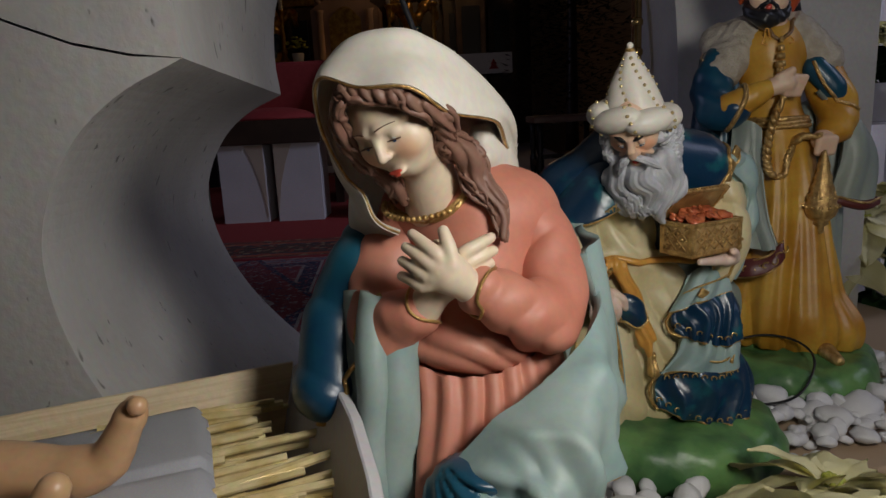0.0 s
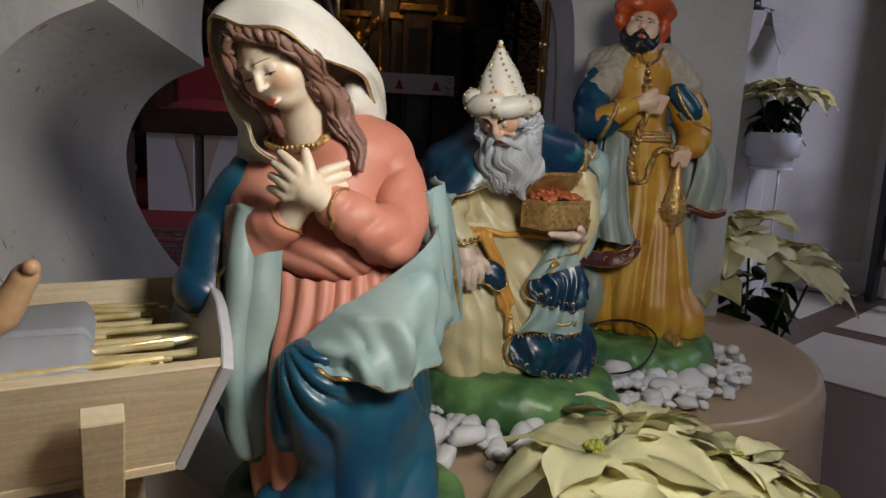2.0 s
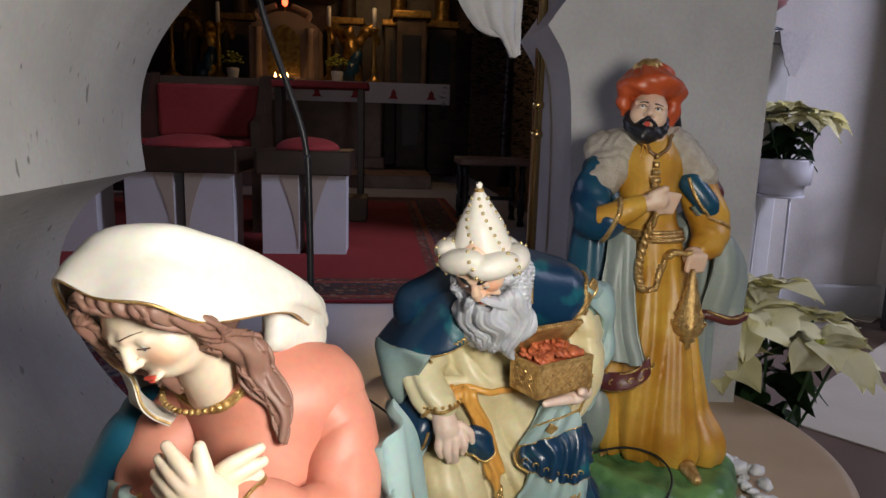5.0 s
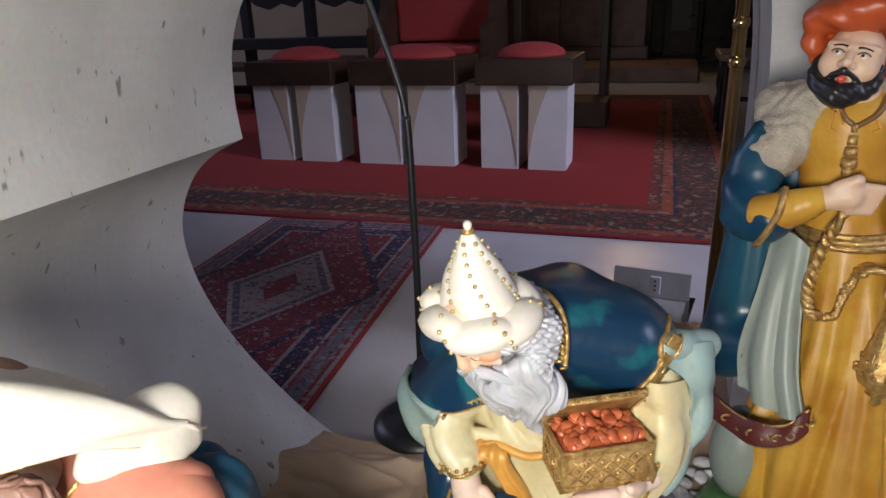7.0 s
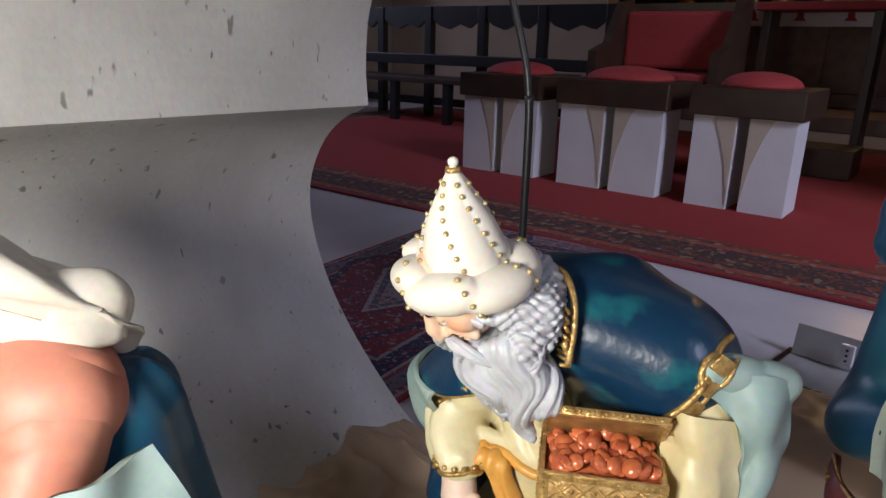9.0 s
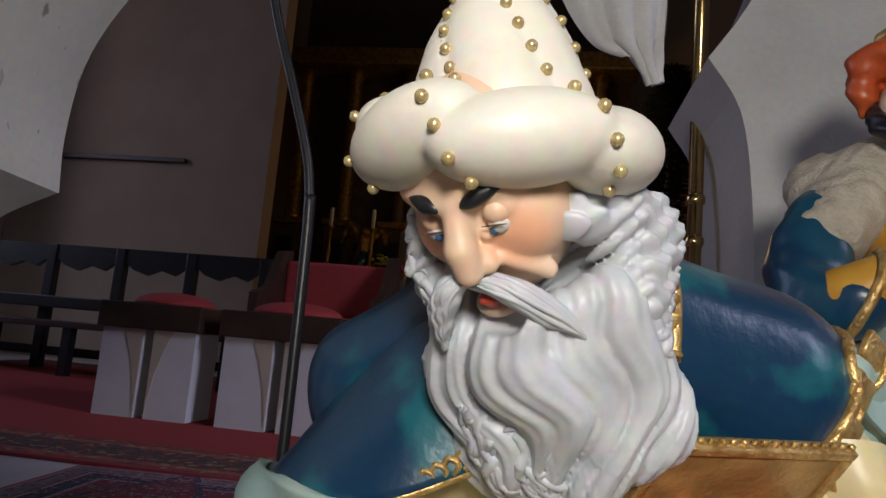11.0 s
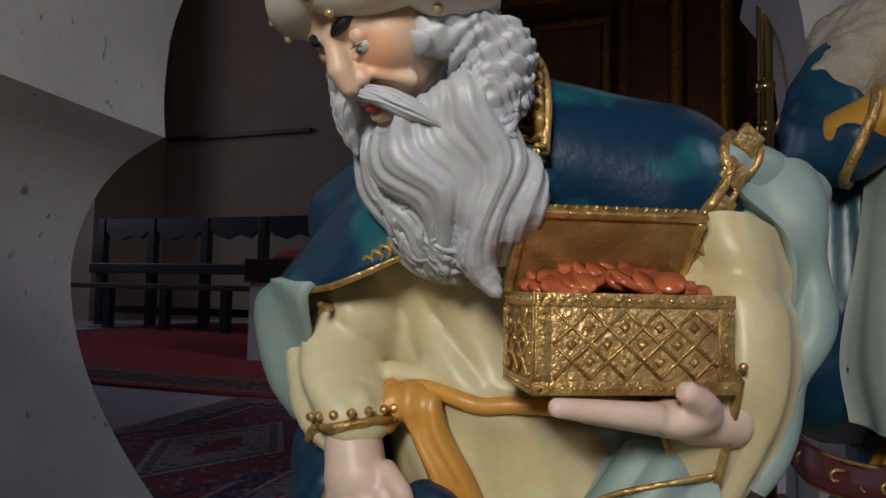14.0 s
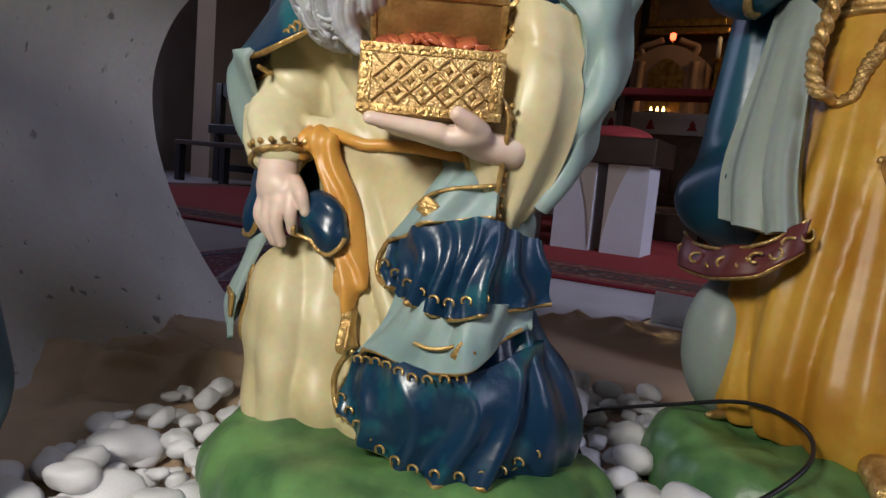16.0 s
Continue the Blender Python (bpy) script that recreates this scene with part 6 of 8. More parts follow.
    c.sheet(WHITEP, rows, 0.0036, 130, 50, lambda u, v: 0.0018 * np.sin(17 * u + 5 * v) * (0.3 + 0.7 * v) + (0.0045 * np.sin(10 * v + 16 * u) + 0.0025 * np.sin(38 * u + 2 * v)) * np.clip(0.36 - u, 0, 0.36) / 0.36 + 0.0030 * ridge(14 * (u - 0.55) - 9 * v) * np.clip((u - 0.62) / 0.3, 0, 1), WHITEP, GOLD, 0.0010)
    c.body(WHITEP, (0.07, 0.68, 0.40), (0.155, 0.79, 0.475), 0.0022, lambda P: melt(0.01, chain(P, [(0.092, 0.700, 0.450), (0.099, 0.724, 0.450), (0.100, 0.745, 0.447)], [0.009, 0.012, 0.012]), chain(P, [(0.092, 0.690, 0.438), (0.101, 0.720, 0.438), (0.103, 0.748, 0.436)], [0.008, 0.016, 0.0165]), chain(P, [(0.096, 0.704, 0.436), (0.107, 0.724, 0.426), (0.110, 0.744, 0.424)], [0.008, 0.012, 0.011])) - 0.0009 * ridge(150 * (P[2] - 0.5 * P[0]) + 60 * P[1]) + creases(P, 0.0012, 110, 0.5))
    c.body(HAIR, (-0.03, 0.62, 0.40), (0.13, 0.76, 0.52), 0.002, lambda P: np.maximum(ball(P, (0.046, 0.674, 0.470), (0.030, 0.034, 0.034)), -ball(local(P, C, R), (0, 0.62 * s, -0.10 * s), (0.66 * s, 0.7 * s, 0.93 * s))))

    # mantle: blue outside, turquoise lining turned over the knee
    c.body(MANTLE, (-0.06, 0.50, 0.08), (0.24, 0.86, 0.40), 0.003, lambda P: melt(0.03, capsule(P, (0.10, 0.745, 0.36), (0.11, 0.76, 0.13), 0.045, 0.07), capsule(P, (0.02, 0.735, 0.36), (0.0, 0.73, 0.16), 0.03, 0.04)) + around(P, (0.1, 0.74), 9, 0.003, 8))

    def lap(P):
        f = melt(0.025, capsule(P, (0.092, 0.604, 0.215), (0.108, 0.612, 0.12), 0.038, 0.048), capsule(P, (0.130, 0.628, 0.18), (0.138, 0.65, 0.11), 0.034, 0.044), ball(P, (0.064, 0.594, 0.205), (0.022, 0.022, 0.040)), ball(P, (0.10, 0.60, 0.11), (0.075, 0.055, 0.03)))
        a = np.arctan2(P[2] - 0.255, P[0] - 0.045)
        d = np.sqrt((P[2] - 0.255) ** 2 + (P[0] - 0.045) ** 2)
        f = f - (0.0034 * ridge(17 * a + 1.2 * np.sin(60 * d)) * np.clip((0.115 - P[0]) / 0.03, 0, 1) * np.clip(d / 0.03, 0, 1) + 0.0030 * np.sin(75 * P[0] + 40 * P[1] - 30 * P[2] + 1.5 * np.sin(25 * P[2]))) + creases(P, 0.0009, 60, 0.9)
        return np.maximum(f, 0.085 - P[2])
    c.body(MANTLE, (0.02, 0.50, 0.075), (0.22, 0.76, 0.29), h, lap)
    rows = [[(0.059, 0.600, 0.244), (0.088, 0.604, 0.273), (0.108, 0.610, 0.284), (0.129, 0.618, 0.297), (0.155, 0.638, 0.317), (0.168, 0.665, 0.333), (0.172, 0.71, 0.345)],
            [(0.062, 0.592, 0.243), (0.095, 0.583, 0.262), (0.117, 0.582, 0.273), (0.142, 0.592, 0.284), (0.163, 0.62, 0.296), (0.173, 0.655, 0.304), (0.178, 0.71, 0.315)],
            [(0.066, 0.586, 0.243), (0.096, 0.570, 0.246), (0.118, 0.566, 0.251), (0.145, 0.576, 0.253), (0.166, 0.612, 0.261), (0.177, 0.655, 0.271), (0.186, 0.71, 0.275)],
            [(0.068, 0.580, 0.243), (0.086, 0.566, 0.233), (0.109, 0.560, 0.234), (0.135, 0.562, 0.224), (0.155, 0.588, 0.226), (0.168, 0.62, 0.234), (0.180, 0.655, 0.240), (0.191, 0.71, 0.243)]]
    c.sheet(TEAL, rows, 0.0055, 96, 44, lambda u, v: np.clip(u / 0.15, 0, 1) * 0.0060 * ridge(26 * u - 7 * v + 2.2 * np.sin(3.5 * v + 6 * u)) * np.sin(3.14 * np.clip(v, 0.08, 1) * 0.62) * (0.3 + 0.7 * np.sin(2.9 * u + 0.2)) + 0.0035 * np.sin(13 * u + 8 * v) * v + 0.0015 * np.sin(52 * u - 12 * v) * v, TEAL, GOLD, 0.0021)
    c.sheet(TEAL, [[(0.160, 0.675, 0.365), (0.172, 0.70, 0.37), (0.170, 0.735, 0.375)], [(0.170, 0.670, 0.33), (0.181, 0.70, 0.33), (0.185, 0.745, 0.34)], [(0.178, 0.675, 0.28), (0.193, 0.71, 0.28), (0.195, 0.755, 0.29)], [(0.182, 0.675, 0.240), (0.196, 0.71, 0.238), (0.200, 0.76, 0.24)]], 0.006, 22, 30, lambda u, v: 0.003 * np.sin(9 * u + 6 * v), TEAL)
    c.cord(GOLD, [(0.172, 0.688, 0.36), (0.184, 0.695, 0.32), (0.195, 0.705, 0.27), (0.198, 0.708, 0.24)], 0.0020, 40)
    # near side: turquoise fall and blue sleeve bag
    c.sheet(TEAL, [[(0.036, 0.660, 0.335), (0.020, 0.648, 0.345), (0.004, 0.658, 0.350), (-0.010, 0.69, 0.34)], [(0.036, 0.650, 0.295), (0.014, 0.634, 0.295), (-0.006, 0.650, 0.292), (-0.018, 0.68, 0.29)], [(0.031, 0.638, 0.24), (0.008, 0.622, 0.24), (-0.010, 0.644, 0.243), (-0.018, 0.675, 0.24)],
        [(0.030, 0.628, 0.19), (0.011, 0.613, 0.186), (-0.004, 0.636, 0.195), (-0.010, 0.665, 0.19)], [(0.032, 0.622, 0.152), (0.020, 0.610, 0.146), (0.006, 0.630, 0.155), (-0.004, 0.655, 0.16)]], 0.0055, 60, 44, lambda u, v: 0.0055 * ridge(17 * u + 2.5 * v + np.sin(4 * v)) + 0.0018 * np.sin(18 * v + 9 * u), TEAL, GOLD, 0.0018)
    c.body(MANTLE, (-0.07, 0.60, 0.23), (0.03, 0.78, 0.40), h, lambda P: melt(0.02, chain(P, [(0.0, 0.715, 0.37), (-0.022, 0.69, 0.32), (-0.028, 0.672, 0.280)], [0.022, 0.026, 0.025]), ball(P, (-0.028, 0.668, 0.272), (0.022, 0.026, 0.018))) - 0.0016 * ridge(90 * P[2] + 70 * P[0] + 60 * P[1]) + creases(P, 0.0013, 70, 0.4))
    c.cord(GOLD, [(0.014, 0.652, 0.352), (-0.003, 0.645, 0.33), (-0.008, 0.638, 0.30), (-0.008, 0.636, 0.270), (-0.018, 0.642, 0.255), (-0.036, 0.655, 0.258)], 0.0020, 50)
    c.body(MANTLE, (-0.02, 0.58, 0.115), (0.06, 0.68, 0.19), 0.0022, lambda P: chain(P, [(0.0, 0.645, 0.172), (0.010, 0.632, 0.150), (0.024, 0.622, 0.142)], [0.014, 0.012, 0.008]))
    c.cord(GOLD, [(0.002, 0.628, 0.178), (0.014, 0.618, 0.160), (0.028, 0.614, 0.146)], 0.0018, 24)
    return c.done("kneeling_mary_statue", "painted woman kneeling in salmon dress, white veil and blue mantle", base=(0.09, 0.66, TOP))


kneeling_king()
standing_king()
kneeling_mary()

# ---- the altar with its scooped end ----
def scuffed_stone():
    m = STONE_W.copy()
    m.name = "scuffed_white_stone"
    nt = m.node_tree
    b = nt.nodes["Principled BSDF"]
    src = b.inputs["Base Color"].links[0].from_socket
    tc = next(n for n in nt.nodes if n.type == "TEX_COORD")
    mp = nt.nodes.new("ShaderNodeMapping")
    mp.inputs["Scale"].default_value = (1.0, 1.0, 0.45)
    nt.links.new(tc.outputs["Object"], mp.inputs["Vector"])
    last = src
    for scale, lo, hi, dark in ((52.0, 0.27, 0.31, 0.20), (95.0, 0.25, 0.30, 0.16), (9.0, 0.25, 0.45, 0.42)):
        n = nt.nodes.new("ShaderNodeTexNoise")
        n.inputs["Scale"].default_value, n.inputs["Detail"].default_value = scale, 2.5
        nt.links.new(mp.outputs["Vector"], n.inputs["Vector"])
        r = nt.nodes.new("ShaderNodeValToRGB")
        r.color_ramp.elements[0].position, r.color_ramp.elements[1].position = lo, hi
        r.color_ramp.elements[0].color = (0.75, 0.75, 0.75, 1) if scale < 20 else (1, 1, 1, 1)
        r.color_ramp.elements[1].color = (0, 0, 0, 1)
        nt.links.new(n.outputs["Fac"], r.inputs["Fac"])
        mx = nt.nodes.new("ShaderNodeMix")
        mx.data_type = "RGBA"
        nt.links.new(r.outputs["Color"], mx.inputs[0])
        nt.links.new(last, mx.inputs[6])
        mx.inputs[7].default_value = (dark, dark * 0.97, dark * 0.95, 1)
        last = mx.outputs[2]
    nt.links.new(last, b.inputs["Base Color"])
    return m


SCUFFED = scuffed_stone()


def scooped_altar():
    ob = thing("stone_altar", "white painted stone altar with a deeply scooped end and scuff marks", "altar")
    low = spline([(-0.02, 0, 0.0), (-0.065, 0, 0.025), (-0.12, 0, 0.06), (-0.20, 0, 0.132), (-0.26, 0, 0.205), (-0.298, 0, 0.28), (-0.311, 0, 0.345), (-0.303, 0, 0.395), (-0.275, 0, 0.445), (-0.235, 0, 0.48), (-0.182, 0, 0.505)], 48)
    up = spline([(-0.182, 0, 0.505), (-0.186, 0, 0.56), (-0.178, 0, 0.63), (-0.15, 0, 0.69), (-0.10, 0, 0.75), (-0.03, 0, 0.80), (0.02, 0, 0.83)], 24)
    joint = [(-0.22, 0.508), (-0.262, 0.518), (-0.30, 0.533), (-0.36, 0.558), (-0.50, 0.60), (-1.4, 0.62)]
    FRONT, BACK = 0.715, 1.257

    def skewed(bm):
        for v in bm.verts:
            v.co.x += 0.105 * (BACK - v.co.y)
            if v.co.z > 0.01:
                v.co.z += 0.024 * (BACK - v.co.y)
        return bm
    part("base", skewed(prism([(p.x, p.z) for p in low] + joint + [(-1.4, 0.0)], "y", FRONT, BACK)), SCUFFED, ob)
    part("slab", skewed(prism([(p.x, p.z) for p in up] + [(0.02, 0.90), (-1.4, 0.90)] + [(x, z + 0.002) for x, z in joint[::-1]], "y", FRONT - 0.002, BACK + 0.002)), SCUFFED, ob)
    return ob


scooped_altar()

# ---- low stand and its satin cloth ----
structure("stand_platform", merge(lathe([(0.435, LOW + 0.001), (0.437, -0.1), (0.437, TOP - 0.014)], 64, at=(0.5, 1.36, 0)), box((-0.88, 0.32, LOW + 0.001), (0.31, 1.22, TOP - 0.014), 0.01)), DARKWOOD, "low wooden stand hidden under the cloth", "stand")


def cloth_height(x, y):
    n = noise.noise
    big = math.exp(-(((x + 0.02) / 0.24) ** 2 + ((y - 1.07) / 0.15) ** 2)) + 0.8 * math.exp(-(((x + 0.02) / 0.16) ** 2 + ((y - 0.47) / 0.12) ** 2)) + 0.7 * math.exp(-(((x - 0.40) / 0.30) ** 2 + ((y - 1.70) / 0.08) ** 2))
    wx, wy = 0.07 * n(Vector((x * 5, y * 5, 2.0))), 0.07 * n(Vector((x * 5, y * 5, 9.0)))
    fold = max(0.0, 1 - 2.4 * abs(n(Vector(((x + wx) * 8.5, (y + wy) * 6.0, 5.0))))) ** 1.6
    crease = max(0.0, 1 - 2.6 * abs(n(Vector(((x - wy) * 15, (y + wx) * 19, 11.0))))) ** 1.5
    swell = 0.5 + 0.5 * n(Vector((x * 6, y * 6, 4.4)))
    return min(big, 1.0) * (0.004 + 0.034 * fold + 0.013 * crease + 0.016 * swell) + 0.0016 * n(Vector((x * 9, y * 9, 3.0)))


def stand_outline(a):
    """How far the stand reaches from its middle in the direction a: a disc joined to an oblong."""
    cx, cy = 0.22, 1.08
    d = Vector((math.cos(a), math.sin(a)))
    f = Vector((cx - 0.5, cy - 1.36))
    b = f.dot(d)
    r1 = -b + math.sqrt(max(b * b - f.dot(f) + 0.452 ** 2, 0))
    r2 = min([(lim - o) / v for lim, o, v in ((0.335, cx, d.x), (-0.9, cx, d.x), (1.25, cy, d.y), (0.3, cy, d.y)) if abs(v) > 1e-6 and (lim - o) / v > 0])
    return max(r1, r2)


def satin_cloth():
    bm = bmesh.new()
    cx, cy, n, m = 0.22, 1.08, 420, 150
    reach = [stand_outline(2 * math.pi * i / n) for i in range(n)]
    reach = [sum(reach[(i + k) % n] for k in range(-3, 4)) / 7 for i in range(n)]
    rows = []
    for j in range(1, m + 1):
        u = j / m
        row = []
        for i in range(n):
            a = 2 * math.pi * i / n
            x, y = cx + reach[i] * u * math.cos(a), cy + reach[i] * u * math.sin(a)
            edge = max(0.0, (u - 0.975) / 0.025)
            row.append(bm.verts.new((x, y, TOP - 0.002 + cloth_height(x, y) * (1 - edge) - 0.006 * edge ** 2)))
        rows.append(row)
    for j in range(1, 15):
        v = j / 14
        row = []
        for i in range(n):
            a = 2 * math.pi * i / n
            out = reach[i] + 0.008 + v * (0.018 + 0.012 * math.sin(26 * a + 2 * math.sin(5 * a)) * v)
            row.append(bm.verts.new((cx + out * math.cos(a), cy + out * math.sin(a), TOP - 0.012 + (LOW + 0.016 - TOP) * v)))
        rows.append(row)
    mid = bm.verts.new((cx, cy, TOP))
    for i in range(n):
        bm.faces.new((mid, rows[0][i], rows[0][(i + 1) % n]))
    for p, q in zip(rows, rows[1:]):
        for i in range(n):
            bm.faces.new((p[i], q[i], q[(i + 1) % n], p[(i + 1) % n]))
    ob = link_mesh("satin_cloth", bm, SATIN, smooth=True)
    return tagged(ob, "brown satin cloth draped and crumpled over the low stand", "cloth")


satin_cloth()

# ---- manger with linen, straw and the infant figure ----
MANGER = Matrix.Translation((0.018, 0.545, 0.0)) @ Matrix(((-0.92, -0.415, 0, 0), (-0.38, 0.91, 0, 0), (0, 0, 1, 0), (0, 0, 0, 1)))


def board(points, thick, bm=None):
    """A plank from four corners in a plane."""
    bm = bm or bmesh.new()
    p = [Vector(q) for q in points]
    nrm = (p[1] - p[0]).cross(p[3] - p[0]).normalized() * thick
    a, b = [bm.verts.new(q) for q in p], [bm.verts.new(q + nrm) for q in p]
    k = len(p)
    bm.faces.new(a[::-1])
    bm.faces.new(b)
    for i in range(k):
        bm.faces.new((a[i], a[(i + 1) % k], b[(i + 1) % k], b[i]))
    bmesh.ops.recalc_face_normals(bm, faces=bm.faces)
    bmesh.ops.bevel(bm, geom=list(bm.edges), offset=0.0012, segments=1, affect="EDGES")
    return bm


def pine_grain():
    m = PINE.copy()
    m.name = "pine_with_grain"
    nt = m.node_tree
    b = nt.nodes["Principled BSDF"]
    src = b.inputs["Base Color"].links[0].from_socket
    tc = next(n for n in nt.nodes if n.type == "TEX_COORD")
    mp = nt.nodes.new("ShaderNodeMapping")
    mp.inputs["Scale"].default_value, mp.inputs["Rotation"].default_value = (1.2, 1.2, 22.0), (0, 0.12, 0)
    nt.links.new(tc.outputs["Object"], mp.inputs["Vector"])
    w = nt.nodes.new("ShaderNodeTexNoise")
    w.inputs["Scale"].default_value, w.inputs["Detail"].default_value, w.inputs["Distortion"].default_value = 7.0, 5.0, 1.2
    nt.links.new(mp.outputs["Vector"], w.inputs["Vector"])
    r = nt.nodes.new("ShaderNodeValToRGB")
    r.color_ramp.elements[0].position, r.color_ramp.elements[1].position = 0.42, 0.62
    r.color_ramp.elements[0].color, r.color_ramp.elements[1].color = (0.55, 0.42, 0.28, 1), (1, 1, 1, 1)
    nt.links.new(w.outputs["Fac"], r.inputs["Fac"])
    mx = nt.nodes.new("ShaderNodeMix")
    mx.data_type, mx.blend_type = "RGBA", "MULTIPLY"
    mx.inputs[0].default_value = 0.30
    nt.links.new(src, mx.inputs[6])
    nt.links.new(r.outputs["Color"], mx.inputs[7])
    nt.links.new(mx.outputs[2], b.inputs["Base Color"])
    return m


GRAIN = pine_grain()


def manger():
    ob = thing("manger", "pale pine manger with sloping board sides on crossed legs", "manger")
    ob.matrix_world = MANGER
    L, W = 0.40, 0.235
    part("front_board", board([(0.003, 0.0, 0.25), (L, 0.0, 0.25), (L - 0.03, 0.032, 0.165), (0.033, 0.032, 0.165)], 0.009), GRAIN, ob)
    part("back_board", board([(0.003, W, 0.262), (L, W, 0.262), (L - 0.03, W - 0.032, 0.165), (0.033, W - 0.032, 0.165)], -0.009), GRAIN, ob)
    part("bottom_board", board([(0.033, 0.030, 0.168), (L - 0.03, 0.030, 0.168), (L - 0.03, W - 0.03, 0.168), (0.033, W - 0.03, 0.168)], -0.008), GRAIN, ob)
    for x in (0.003, L):
        arch = [(x, 0.034, 0.160), (x, -0.004, 0.250), (x, 0.02, 0.262), (x, 0.07, 0.277), (x, W / 2, 0.283), (x, W - 0.07, 0.277), (x, W - 0.02, 0.268), (x, W + 0.004, 0.256), (x, W - 0.034, 0.160)]
        lean = 0.030 if x < 0.01 else -0.030
        arch = [(x + lean * (0.256 - z) / 0.09, y, z) for x, y, z in arch]
        part("end_board", board(arch, 0.009), WHITEWOOD if x < 0.01 else GRAIN, ob)
    for x in (0.068, 0.30):
        part("leg", board([(x, -0.010, 0.236), (x + 0.026, -0.010, 0.236), (x + 0.026, 0.09, TOP + 0.004), (x, 0.09, TOP + 0.004)], -0.016), GRAIN, ob)
        part("leg", board([(x - 0.018, W + 0.004, 0.240), (x + 0.006, W + 0.004, 0.240), (x + 0.006, 0.04, TOP + 0.004), (x - 0.018, 0.04, TOP + 0.004)], -0.014), GRAIN, ob)
    return ob


manger()


def straw():
    rnd = random.Random(11)
    bm = bmesh.new()
    for i in range(95):
        back = rnd.random()
        x, y = 0.108 - 0.022 * rnd.random() + 0.05 * (i % 3 == 0), 0.024 + 0.190 * ((i * 0.618) % 1.0)
        slope = abs(y - 0.117) / 0.117
        z = 0.226 + 0.014 * back + 0.010 * slope
        ln = rnd.uniform(0.06, 0.15) if i % 7 else 0.19
        a = rnd.gauss(0.03, 0.10)
        p = Vector((x, y, z))
        d = Vector((math.cos(a), math.sin(a), rnd.gauss(0, 0.035) + 0.02)) * ln / 2
        own = tube([p - d, p + d], rnd.uniform(0.0020, 0.0038), 2, 8)
        merge(bm, own)
    for i in range(60):
        x, y = rnd.uniform(0.12, 0.36), rnd.choice((rnd.uniform(0.02, 0.05), rnd.uniform(0.19, 0.22)))
        a = rnd.gauss(0.0, 0.15)
        p = Vector((x, y, 0.232 + 0.010 * rnd.random()))
        d = Vector((math.cos(a), math.sin(a), rnd.gauss(0, 0.04))) * rnd.uniform(0.02, 0.05)
        tube([p - d, p + d], rnd.uniform(0.0016, 0.0030), 2, 8, bm)
    ob = link_mesh("straw", bm, STRAW, smooth=False)
    ob.matrix_world = MANGER
    return tagged(ob, "loose golden straw lying in the manger", "straw", kind="stuff")


straw()


def linen():
    bm = bmesh.new()
    n, m = 40, 36
    grid = []
    for i in range(n + 1):
        x = 0.083 + 0.30 * i / n
        col = []
        for j in range(m + 1):
            y = 0.028 + 0.180 * j / m
            z = 0.247 + 0.006 * math.sin(3.0 * (y - 0.04) / 0.18) - 0.0015 * math.sin(48 * y + 6 * x) + 0.001 * math.sin(40 * x + 20 * y)
            if j in (0, m):
                z -= 0.01
            if i == 0:
                z -= 0.008
            if abs(j - m * 0.42) < 1:
                z -= 0.004
            col.append(bm.verts.new((x - 0.02 * (0.2 - y) + 0.003 * math.sin(25 * y), y, z)))
        grid.append(col)
    for i in range(n):
        for j in range(m):
            bm.faces.new((grid[i][j], grid[i + 1][j], grid[i + 1][j + 1], grid[i][j + 1]))
    ret = bmesh.ops.solidify(bm, geom=list(bm.faces), thickness=0.005)
    bmesh.ops.recalc_face_normals(bm, faces=bm.faces)
    ob = link_mesh("linen_cloth", bm, LINEN, smooth=True)
    ob.matrix_world = MANGER
    return tagged(ob, "folded white linen cloth laid over the straw", "cloth")


linen()


def infant():
    c = Clay()

    def w(x, y, z):
        return tuple(MANGER @ Vector((x, y, z)))
    h = 0.0022
    leg = lambda P: melt(0.008, chain(P, [w(0.30, 0.13, 0.262), w(0.22, 0.125, 0.268), w(0.155, 0.100, 0.266)], [0.024, 0.021, 0.014]), chain(P, [w(0.155, 0.100, 0.266), w(0.140, 0.095, 0.272), w(0.126, 0.090, 0.296)], [0.014, 0.013, 0.0095]), ball(P, w(0.122, 0.089, 0.303), 0.008))  # noqa: E731
    leg2 = lambda P: melt(0.008, chain(P, [w(0.31, 0.07, 0.262), w(0.24, 0.062, 0.268), w(0.19, 0.060, 0.256)], [0.025, 0.022, 0.014]), chain(P, [w(0.19, 0.060, 0.256), w(0.176, 0.058, 0.262), w(0.165, 0.057, 0.280)], [0.013, 0.012, 0.009]))  # noqa: E731
    body = lambda P: melt(0.02, capsule(P, w(0.31, 0.10, 0.268), w(0.38, 0.10, 0.272), 0.034, 0.036), ball(P, w(0.44, 0.10, 0.29), 0.034))  # noqa: E731
    lo, hi = (-0.46, 0.36, 0.22), (0.0, 0.72, 0.34)
    c.body(INFANT, lo, hi, h, lambda P: melt(0.01, leg(P), leg2(P), body(P)))
    for i in range(5):
        bead(c, INFANT, w(0.119 + 0.0008 * i, 0.080 + 0.0042 * i, 0.309 - 0.001 * i), 0.0048 if i else 0.0062)
    return c.done("infant_statue", "small painted infant figure lying on linen in the manger", base=w(0.3, 0.1, 0.24))


INFANT = mat("infant_skin_paint", (0.72, 0.46, 0.26), 0.36, col2=(0.62, 0.34, 0.17), scale=30, amount=0.5, bump=0.02)
infant()


